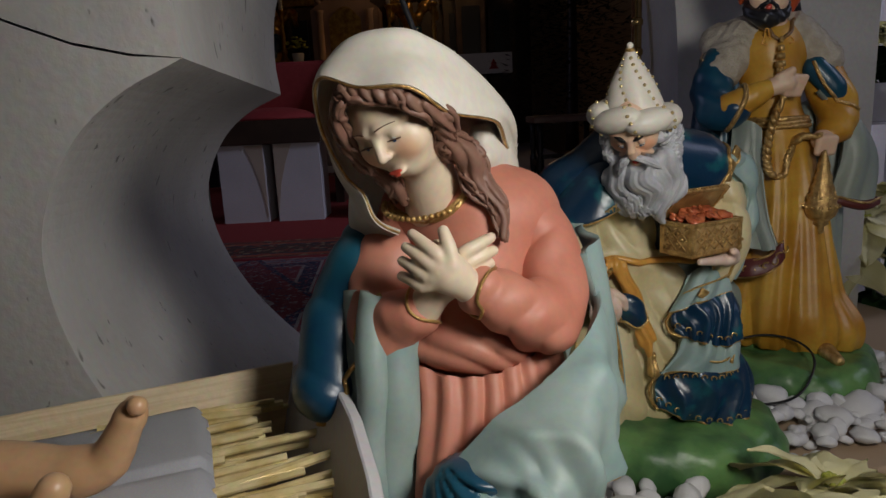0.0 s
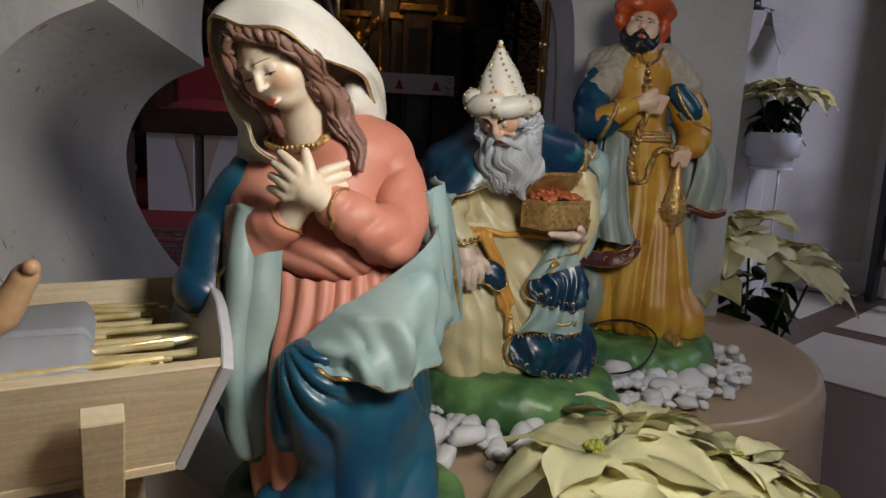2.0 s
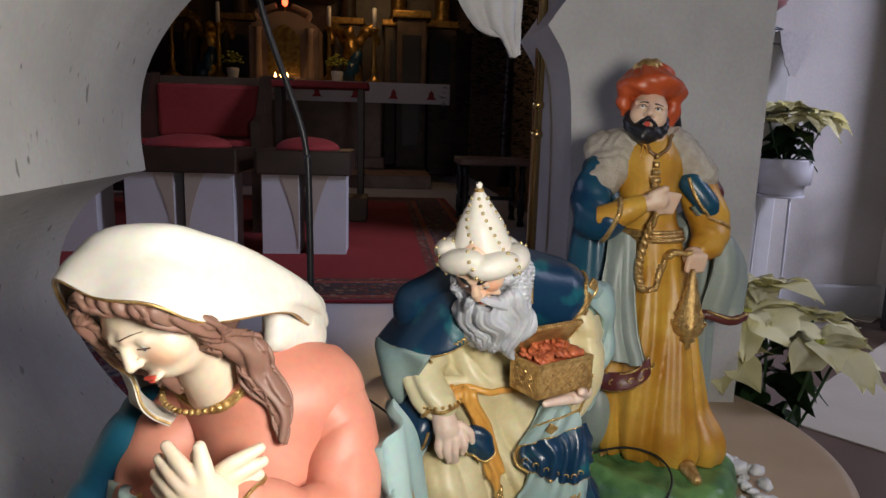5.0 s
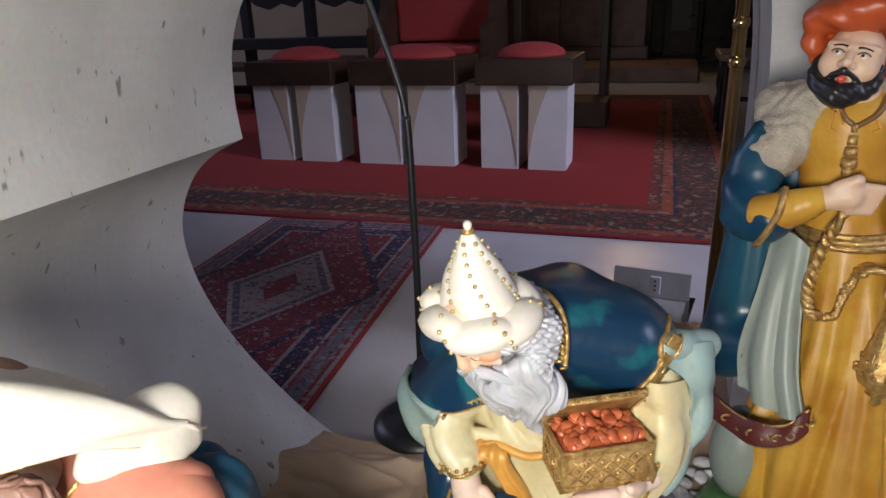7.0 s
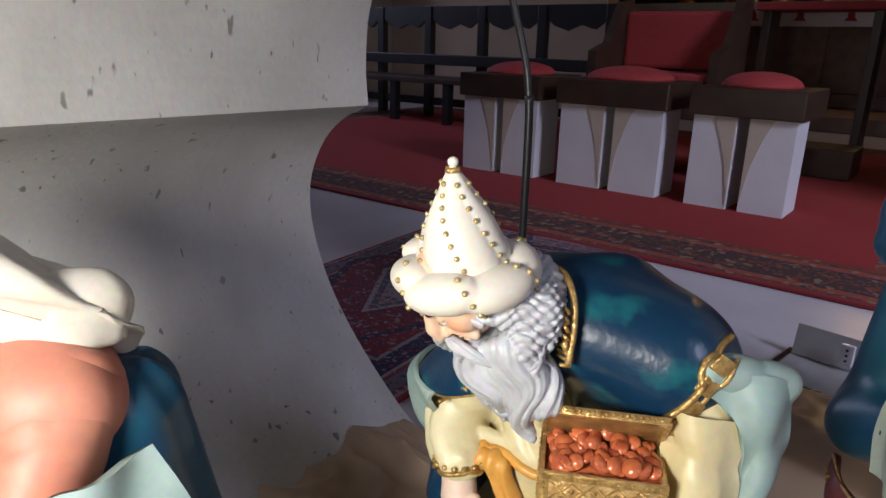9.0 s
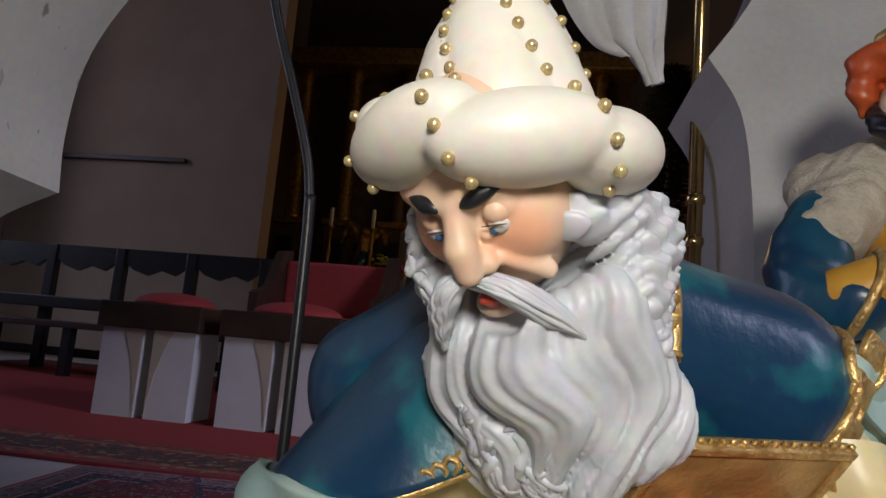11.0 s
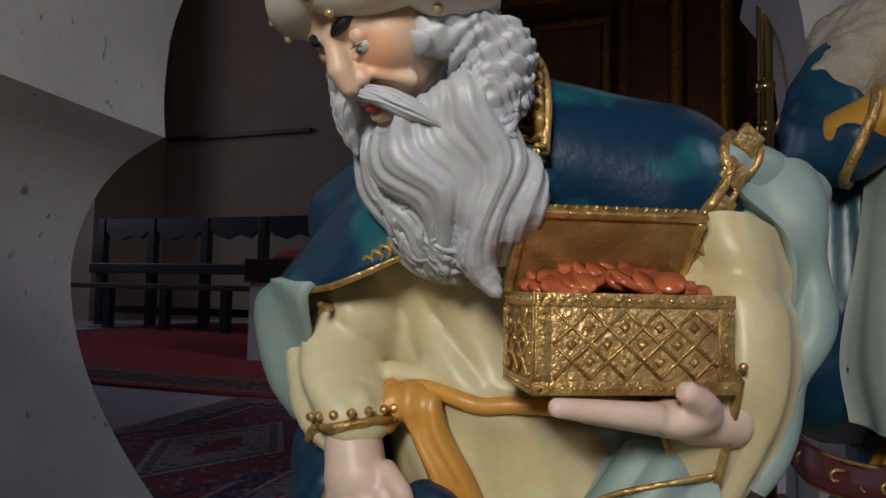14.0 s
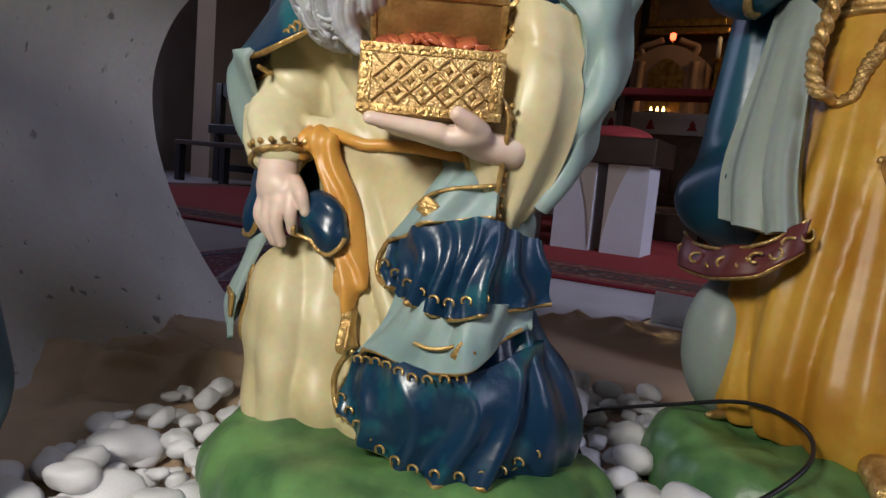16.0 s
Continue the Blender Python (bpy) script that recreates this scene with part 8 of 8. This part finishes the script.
def stool(x0, x1):
    ob = thing("stool", "stool with white panel legs, dark seat frame and red cushion", "stool", "stools on the carpet", at=((x0 + x1) / 2, 3.36, 0.011))
    w = (x1 - x0) / 2
    for sx in (-1, 1):
        out = [(sx * w, 0.0), (sx * w, 0.345), (sx * 0.022, 0.345), (sx * 0.022, 0.0)]
        leg = part("leg", prism(out, "y", -0.17, 0.02), WHITEWOOD, ob)
        curve = [(sx * 0.024, 0.343), (sx * 0.105, 0.343), (sx * 0.072, 0.26), (sx * 0.046, 0.17), (sx * 0.028, 0.06), (sx * 0.024, 0.02)]
        part("inlay", prism(curve, "y", -0.174, -0.1705), INLAY, leg, "beige curved inlay")
    part("seat_frame", box((-w - 0.02, -0.19, 0.346), (w + 0.02, 0.19, 0.45), 0.006), DARKWOOD, ob)
    bm = bmesh.new()
    bmesh.ops.create_uvsphere(bm, u_segments=28, v_segments=14, radius=1)
    for v in bm.verts:
        k = (v.co.x ** 4 + v.co.y ** 4) ** 0.25
        v.co = Vector((v.co.x * (w - 0.03) * (1.05 - 0.1 * k), v.co.y * 0.165, 0.451 + max(v.co.z, 0.0) * 0.055))
    part("cushion", bm, CUSHION, ob, "red upholstered cushion", smooth=True)


for x0, x1 in ((-1.46, -1.06), (-0.94, -0.49), (-0.37, -0.01)):
    stool(x0, x1)


def celebrant_chair():
    ob = thing("high_back_chair", "dark wooden armchair with red upholstered back", "chair", at=(-0.80, 3.95, 0.011))
    for sx in (-1, 1):
        part("side_panel", prism([(-0.20, 0.0), (-0.20, 0.56), (-0.05, 0.60), (0.08, 0.80), (0.20, 0.82), (0.22, 0.0)], "x", sx * 0.30 - 0.022, sx * 0.30 + 0.022), DARKWOOD, ob)
    part("seat", box((-0.277, -0.18, 0.36), (0.277, 0.20, 0.47), 0.015), CUSHION, ob)
    part("backrest", box((-0.277, 0.12, 0.48), (0.277, 0.20, 0.76), 0.02), CUSHION, ob)
    return ob


celebrant_chair()


def kneeler():
    ob = thing("prayer_desk", "dark wooden prayer desk with a red padded top", "prayer desk", at=(-0.25, 4.6, 0.011))
    part("top", box((-0.30, -0.14, 0.78), (0.30, 0.14, 0.82), 0.01), CUSHION, ob)
    for sx in (-0.27, 0.23):
        part("post", box((sx, -0.1, 0), (sx + 0.04, 0.1, 0.78), 0.004), DARKWOOD, ob)
    part("foot_board", box((-0.30, -0.40, 0.0), (0.30, -0.101, 0.14), 0.008), DARKWOOD, ob)
    return ob


kneeler()


def turned_stool():
    ob = thing("turned_leg_stool", "black wooden stool with turned legs and pale seat", "stool", at=(0.80, 4.35, 0.0))
    leg = [(0.020, 0.0), (0.024, 0.01), (0.016, 0.04), (0.022, 0.08), (0.022, 0.14), (0.014, 0.17), (0.023, 0.22), (0.016, 0.30), (0.022, 0.36)]
    for sx in (-0.17, 0.17):
        for sy in (-0.15, 0.15):
            part("leg", lathe(leg, 16, at=(sx, sy, 0)), BLACKM, ob, smooth=True)
        part("stretcher", box((sx - 0.012, -0.13, 0.10), (sx + 0.012, 0.13, 0.13), 0.003), BLACKM, ob)
    part("stretcher", box((-0.15, -0.012, 0.14), (0.15, 0.012, 0.165), 0.003), BLACKM, ob)
    part("seat", box((-0.21, -0.19, 0.36), (0.21, 0.19, 0.40), 0.012), REDSTONE, ob, "worn pale seat cover")
    return ob


turned_stool()


# ---- choir stalls along the side ----
def choir_stall():
    ob = thing("choir_stall", "dark wooden choir stall with shaped back rails", "bench", "choir stalls along the side wall", at=(-2.85, 4.9, 0.0))
    n = 5
    for i in range(n + 1):
        x = -1.3 + 0.52 * i
        part("post", box((x - 0.035, -0.03, 0), (x + 0.035, 0.03, 0.86), 0.006), BLACKM, ob)
    for i in range(n):
        x = -1.3 + 0.52 * i
        out = [(x + 0.036, 0.86), (x + 0.484, 0.86), (x + 0.484, 0.76), (x + 0.40, 0.70), (x + 0.30, 0.73), (x + 0.20, 0.69), (x + 0.10, 0.72), (x + 0.036, 0.77)]
        part("back_rail", prism(out, "y", -0.02, 0.02), BLACKM, ob)
    part("arm_rail", box((-1.335, -0.10, 0.42), (1.335, -0.031, 0.50), 0.008), BLACKM, ob)
    part("seat", box((-1.335, -0.45, 0.30), (1.335, -0.101, 0.34), 0.006), DARKWOOD, ob)
    part("kick_rail", box((-1.335, -0.02, 0.10), (1.335, 0.02, 0.16), 0.004), BLACKM, ob)
    for i in range(n + 1):
        x = -1.3 + 0.52 * i
        part("front_leg", box((x - 0.03, -0.44, 0), (x + 0.03, -0.38, 0.30), 0.004), BLACKM, ob)
    return ob


choir_stall()
structure("wall_left_chancel", box((-4.59, 6.05, 0), (-2.15, 6.25, 6)), BROWNWALL, "ochre plaster wall behind the choir stalls", "wall")
structure("trim", box((-4.55, 6.0, 1.78), (-2.9, 6.049, 1.82), 0.006), DARKWOOD, "dark wooden rail on the ochre wall", "trim")


# ---- high altar ----
def candle_stick(x, y, z, hgt):
    ob = thing("candlestick", "gilded altar candlestick with a tall white candle", "candlestick", "altar candlesticks", at=(x, y, z))
    part("stand", lathe([(0.085, 0), (0.09, 0.02), (0.04, 0.06), (0.022, 0.10), (0.035, 0.14), (0.018, 0.20), (0.028, 0.30), (0.016, 0.36), (0.024, hgt - 0.04), (0.05, hgt - 0.01), (0.05, hgt)], 20), GILT, ob, smooth=True)
    part("candle", lathe([(0.022, hgt), (0.022, hgt + 0.20), (0.012, hgt + 0.21)], 16), WHITEP, ob, smooth=True)
    return ob


def high_altar():
    ob = thing("high_altar", "reddish marble high altar with a broad stone table", "altar", at=(-0.92, 7.7, 0.0))
    part("step", box((-2.6, -1.2, 0.0), (1.5, 1.2, 0.12), 0.01), REDSTONE, ob)
    part("base", box((-1.15, -0.30, 0.12), (1.06, 0.5, 0.24), 0.02), REDSTONE, ob)
    part("block", box((-1.05, -0.22, 0.24), (0.98, 0.45, 0.84), 0.01), REDSTONE, ob)
    for x in (-1.02, -0.02, 0.80):
        part("pilaster", box((x, -0.26, 0.24), (x + 0.22, -0.221, 0.84), 0.008), REDSTONE, ob)
    part("table", box((-1.75, -0.42, 0.84), (1.70, 0.5, 0.995), 0.012), REDSTONE, ob)
    cloth = thing("altar_cloth", "white altar cloth with small red tree motifs", "cloth", at=(-0.92, 7.7, 0.0))
    bm = box((-1.76, -0.44, 0.998), (1.72, 0.5, 1.004))
    box((-1.76, -0.44, 0.80), (1.72, -0.432, 0.998), 0, bm)
    box((1.712, -0.431, 0.80), (1.72, 0.5, 0.998), 0, bm)
    part("fabric", bm, LACE, cloth)
    for i in range(9):
        x = -1.55 + 0.385 * i
        part("red_motif", prism([(x - 0.05, 0.845), (x + 0.05, 0.845), (x + 0.02, 0.885), (x + 0.032, 0.89), (x, 0.945), (x - 0.032, 0.89), (x - 0.02, 0.885)], "y", -0.446, -0.441), CUSHION, cloth)
    tab = thing("tabernacle", "pinkish stone tabernacle with a gilded arched door", "tabernacle", at=(-0.92, 7.85, 1.005))
    arch = [(-0.36, 0.0), (-0.36, 0.55)] + [(-0.36 + 0.72 * i / 16, 0.55 + 0.16 * math.sin(math.pi * i / 16)) for i in range(1, 16)] + [(0.36, 0.55), (0.36, 0.0)]
    part("body", prism(arch, "y", -0.2, 0.3), PINKSTONE, tab)
    door = [(-0.17, 0.06), (-0.17, 0.44)] + [(-0.17 + 0.34 * i / 12, 0.44 + 0.13 * math.sin(math.pi * i / 12)) for i in range(1, 12)] + [(0.17, 0.44), (0.17, 0.06)]
    part("door", prism(door, "y", -0.225, -0.201), GILT, tab, "gilded arched door")
    for sx in (-0.29, 0.24):
        part("column", lathe([(0.05, 0), (0.04, 0.03), (0.035, 0.5), (0.05, 0.54)], 16, at=(sx + 0.025, -0.22, 0.0)), PINKSTONE, tab, smooth=True)
        part("scroll", tube([(sx * 0.9, -0.1, 0.60), (sx * 1.05, -0.1, 0.70), (sx * 0.7, -0.1, 0.74), (sx * 0.3, -0.1, 0.78)], 0.03, 16, 8), PINKSTONE, tab, smooth=True)
    lampth = thing("sanctuary_lamp", "small red sanctuary light above the tabernacle", "lamp", at=(-0.92, 7.75, 1.78))
    part("glass", lathe([(0.015, 0), (0.03, 0.02), (0.03, 0.06), (0.02, 0.07)], 16), glow("red_lamp_glass", (1.0, 0.08, 0.03), 6.0), lampth)
    part("hook", tube([(0, 0.05, -0.06), (0, 0.0, -0.03), (0, 0, 0.0)], 0.006, 8, 6), GILT, lampth)
    tray = thing("votive_tray", "shallow dish with burning votive candles", "candle", at=(-0.92, 7.42, 1.005))
    part("dish", lathe([(0.10, 0), (0.13, 0.015), (0.12, 0.02)], 24), STEEL, tray)
    for i in range(3):
        part("flame", lathe([(0.004, 0.02), (0.014, 0.035), (0.008, 0.06), (0.001, 0.075)], 10, at=(-0.06 + 0.06 * i, 0, 0)), FLAME, tray, "lit flame")
    for x, y in ((-2.05, 7.6), (-1.58, 7.6), (-0.45, 7.6), (0.02, 7.6)):
        candle_stick(x, y, 1.005, 0.56)
    for x, sgn in ((-1.75, 1), (-0.22, -1)):
        c = Clay()
        c.body(GILT, (x - 0.35, 7.65, 1.0), (x + 0.35, 8.1, 1.75), 0.012, lambda P: melt(0.06, capsule(P, (x, 7.85, 1.10), (x + 0.02 * sgn, 7.85, 1.42), 0.11, 0.075), ball(P, (x + 0.03 * sgn, 7.83, 1.56), 0.065), chain(P, [(x - 0.05 * sgn, 7.92, 1.45), (x - 0.20 * sgn, 7.94, 1.62), (x - 0.26 * sgn, 7.94, 1.45)], [0.05, 0.06, 0.03]), chain(P, [(x + 0.05 * sgn, 7.92, 1.45), (x + 0.20 * sgn, 7.94, 1.60), (x + 0.24 * sgn, 7.94, 1.45)], [0.05, 0.06, 0.03])) + creases(P, 0.012, 25, 1.0))
        c.body(BLUE, (x - 0.25, 7.65, 1.0), (x + 0.25, 8.0, 1.4), 0.012, lambda P: capsule(P, (x - 0.03, 7.80, 1.10), (x + 0.05, 7.80, 1.30), 0.09, 0.06) + creases(P, 0.01, 30, 0.2))
        c.done("angel_statue", "gilded and painted winged figure on the altar", "statue", "altar angels", base=(x, 7.85, 1.005))


PINKSTONE = mat("pale_pink_stone", (0.42, 0.27, 0.20), 0.5, col2=(0.30, 0.18, 0.13), scale=6, amount=0.6, bump=0.1)
high_altar()


def flower_pot(x):
    ob = thing("altar_flowers", "yellow-green flowers in a small white pot", "flowers", "altar flowers", at=(x, 7.5, 1.005))
    part("pot", lathe([(0.05, 0), (0.065, 0.10), (0.06, 0.11)], 20), POT, ob, smooth=True)
    bm = bmesh.new()
    rnd = random.Random(int(x * 100))
    for i in range(60):
        a, e, r = rnd.uniform(0, 6.28), rnd.uniform(0.1, 1.5), rnd.uniform(0.06, 0.13)
        p = Vector((r * math.cos(a) * math.cos(e), r * math.sin(a) * math.cos(e), 0.15 + r * math.sin(e)))
        bmesh.ops.create_icosphere(bm, subdivisions=1, radius=rnd.uniform(0.012, 0.024), matrix=Matrix.Translation(p) @ Matrix.Diagonal((1, 1, 0.5, 1)))
    part("blossoms", bm, BUDS, ob)


flower_pot(-0.36)
flower_pot(-1.42)


def retable():
    ob = thing("retable", "dark carved wooden retable with gilded columns and framed painting", "retable", at=(-0.92, 8.6, 0.0))
    part("back_panel", box((-2.1, 0.1, 0.0), (2.1, 0.3, 5.2)), RETABLE, ob)
    for x in (-1.95, -1.30, -0.62, 0.62, 1.20, 1.72):
        part("plinth", box((x - 0.16, -0.26, 0.0), (x + 0.16, 0.099, 1.70), 0.015), RETABLE, ob)
        part("plinth_panel", box((x - 0.09, -0.275, 1.1), (x + 0.09, -0.261, 1.55), 0.004), BLACKM, ob)
        part("plinth_cap", box((x - 0.19, -0.30, 1.701), (x + 0.19, 0.099, 1.78), 0.015), GILT, ob)
        part("column", lathe([(0.12, 1.78), (0.09, 1.84), (0.085, 2.6), (0.078, 3.6), (0.13, 3.72)], 20, at=(x, -0.09, 0)), GILT if abs(x) > 1 else RETABLE, ob, smooth=True)
    part("cornice", box((-2.15, -0.34, 3.73), (2.15, 0.099, 3.95), 0.03), GILT, ob)
    part("lower_cornice", box((-0.45, -0.20, 1.98), (0.45, 0.099, 2.06), 0.02), GILT, ob)
    fr = part("picture_frame", merge(merge(box((-0.46, -0.06, 2.1), (-0.38, 0.099, 3.6), 0.01), box((0.38, -0.06, 2.1), (0.46, 0.099, 3.6), 0.01)), merge(box((-0.38, -0.06, 2.1), (0.38, 0.099, 2.18), 0.01), box((-0.38, -0.06, 3.52), (0.38, 0.099, 3.6), 0.01))), GILT, ob)
    part("canvas", box((-0.379, 0.04, 2.181), (0.379, 0.098, 3.519)), mat("dark_oil_canvas", (0.06, 0.05, 0.045), 0.35, col2=(0.16, 0.10, 0.06), scale=3, amount=0.9, bump=0.05), fr)
    return ob


retable()


def side_cabinet():
    ob = thing("side_pedestal", "tall dark wooden pedestal with inset black panel", "pedestal", at=(0.42, 8.0, 0.0))
    part("body", box((-0.16, -0.16, 0), (0.16, 0.16, 1.72), 0.01), RETABLE, ob)
    part("panel", box((-0.10, -0.172, 0.35), (0.10, -0.161, 0.90), 0.004), BLACKM, ob)
    part("upper_panel", box((-0.10, -0.172, 1.05), (0.10, -0.161, 1.55), 0.004), BLACKM, ob)
    part("cap", box((-0.21, -0.21, 1.721), (0.21, 0.16, 1.80), 0.015), GILT, ob)


side_cabinet()


def dark_fir():
    ob = thing("fir_tree", "tall dark green fir tree standing in the chancel shade", "tree", at=(1.35, 7.0, 0.0))
    part("trunk", tube([(0, 0, 0), (0.01, 0, 1.6), (0, 0, 3.2)], 0.07, 10, 10, taper=0.2), DARKWOOD, ob, smooth=True)
    rnd = random.Random(5)
    bm = bmesh.new()
    for i in range(520):
        z = 0.3 + 2.9 * (i / 520) ** 0.9
        a = i * 2.4
        ln = (1.05 - 0.29 * z) * rnd.uniform(0.6, 1.05)
        for k in range(5):
            u = 0.25 + 0.75 * k / 4
            p = Vector((ln * u * math.cos(a), ln * u * math.sin(a), z - 0.22 * ln * u * u))
            for s in (-1, 0, 1):
                d = Vector((math.cos(a + 0.8 * s), math.sin(a + 0.8 * s), rnd.uniform(-0.2, 0.3))) * rnd.uniform(0.07, 0.13)
                w = Vector((-d.y, d.x, 0)).normalized() * 0.018
                bm.faces.new([bm.verts.new(q) for q in (p - w, p + d, p + w)])
    part("crown", bm, FIR, ob)


FIR = mat("dark_fir_needles", (0.010, 0.018, 0.010), 0.7, bump=0.0)
dark_fir()


# ---- right side: pedestal with lace, vase, dark chair ----
def lace_pedestal():
    ob = thing("stone_pedestal", "slender pale stone pedestal against the side wall", "pedestal", at=(1.76, 3.16, LOW))
    part("foot", box((-0.15, -0.13, 0), (0.15, 0.13, 0.12), 0.01), STONE_W, ob)
    part("shaft", box((-0.11, -0.10, 0.121), (0.11, 0.10, 1.26), 0.008), STONE_W, ob)
    part("top", box((-0.14, -0.13, 1.261), (0.14, 0.13, 1.30), 0.008), STONE_W, ob)
    cl = thing("lace_cloth", "white lace cloth hanging in points over the pedestal", "cloth", at=(1.76, 3.16, LOW + 1.302))
    bm = box((-0.16, -0.15, 0.0), (0.16, 0.15, 0.005))
    part("top_cloth", bm, LACE, cl)
    for x0, x1 in ((-0.16, -0.01), (0.01, 0.16)):
        n = 12
        edge = [(x0 + (x1 - x0) * i / n, -0.17 * math.sin(math.pi * i / n) ** 1.0 - 0.012 * (i % 2)) for i in range(n + 1)]
        part("front_point", prism([(x1, 0.004), (x0, 0.004)] + edge, "y", -0.158, -0.151), LACE, cl)
    part("side_fall", prism([(-0.15, 0.004), (0.15, 0.004), (0.0, -0.15)], "x", -0.168, -0.161), LACE, cl)
    v = thing("vase", "pink glass vase on a black foot", "vase", at=(1.76, 3.16, LOW + 1.308))
    part("foot", lathe([(0.10, 0), (0.10, 0.02), (0.04, 0.04), (0.035, 0.07), (0.06, 0.085)], 28), BLACKM, v, smooth=True)
    part("bowl", lathe([(0.05, 0.085), (0.10, 0.12), (0.12, 0.18), (0.10, 0.26), (0.07, 0.30)], 28), mat("pink_glass", (0.50, 0.22, 0.22), 0.2, bump=0.0), v, smooth=True)


lace_pedestal()


def dark_chair():
    ob = thing("side_chair", "black wooden chair standing by the side wall", "chair", at=(2.74, 2.95, LOW + 0.007), turn=15)
    for sx in (-0.2, 0.2):
        part("front_leg", box((sx - 0.02, -0.2, 0), (sx + 0.02, -0.16, 0.42), 0.004), BLACKM, ob)
        part("back_leg", box((sx - 0.02, 0.17, 0), (sx + 0.02, 0.21, 0.82), 0.004), BLACKM, ob)
        part("side_rail", box((sx - 0.012, -0.159, 0.18), (sx + 0.012, 0.169, 0.21), 0.003), BLACKM, ob)
    part("seat", box((-0.23, -0.22, 0.421), (0.23, 0.169, 0.455), 0.008), BLACKM, ob)
    for z in (0.55, 0.72):
        part("back_slat", box((-0.179, 0.18, z), (0.179, 0.20, z + 0.07), 0.004), BLACKM, ob)


dark_chair()
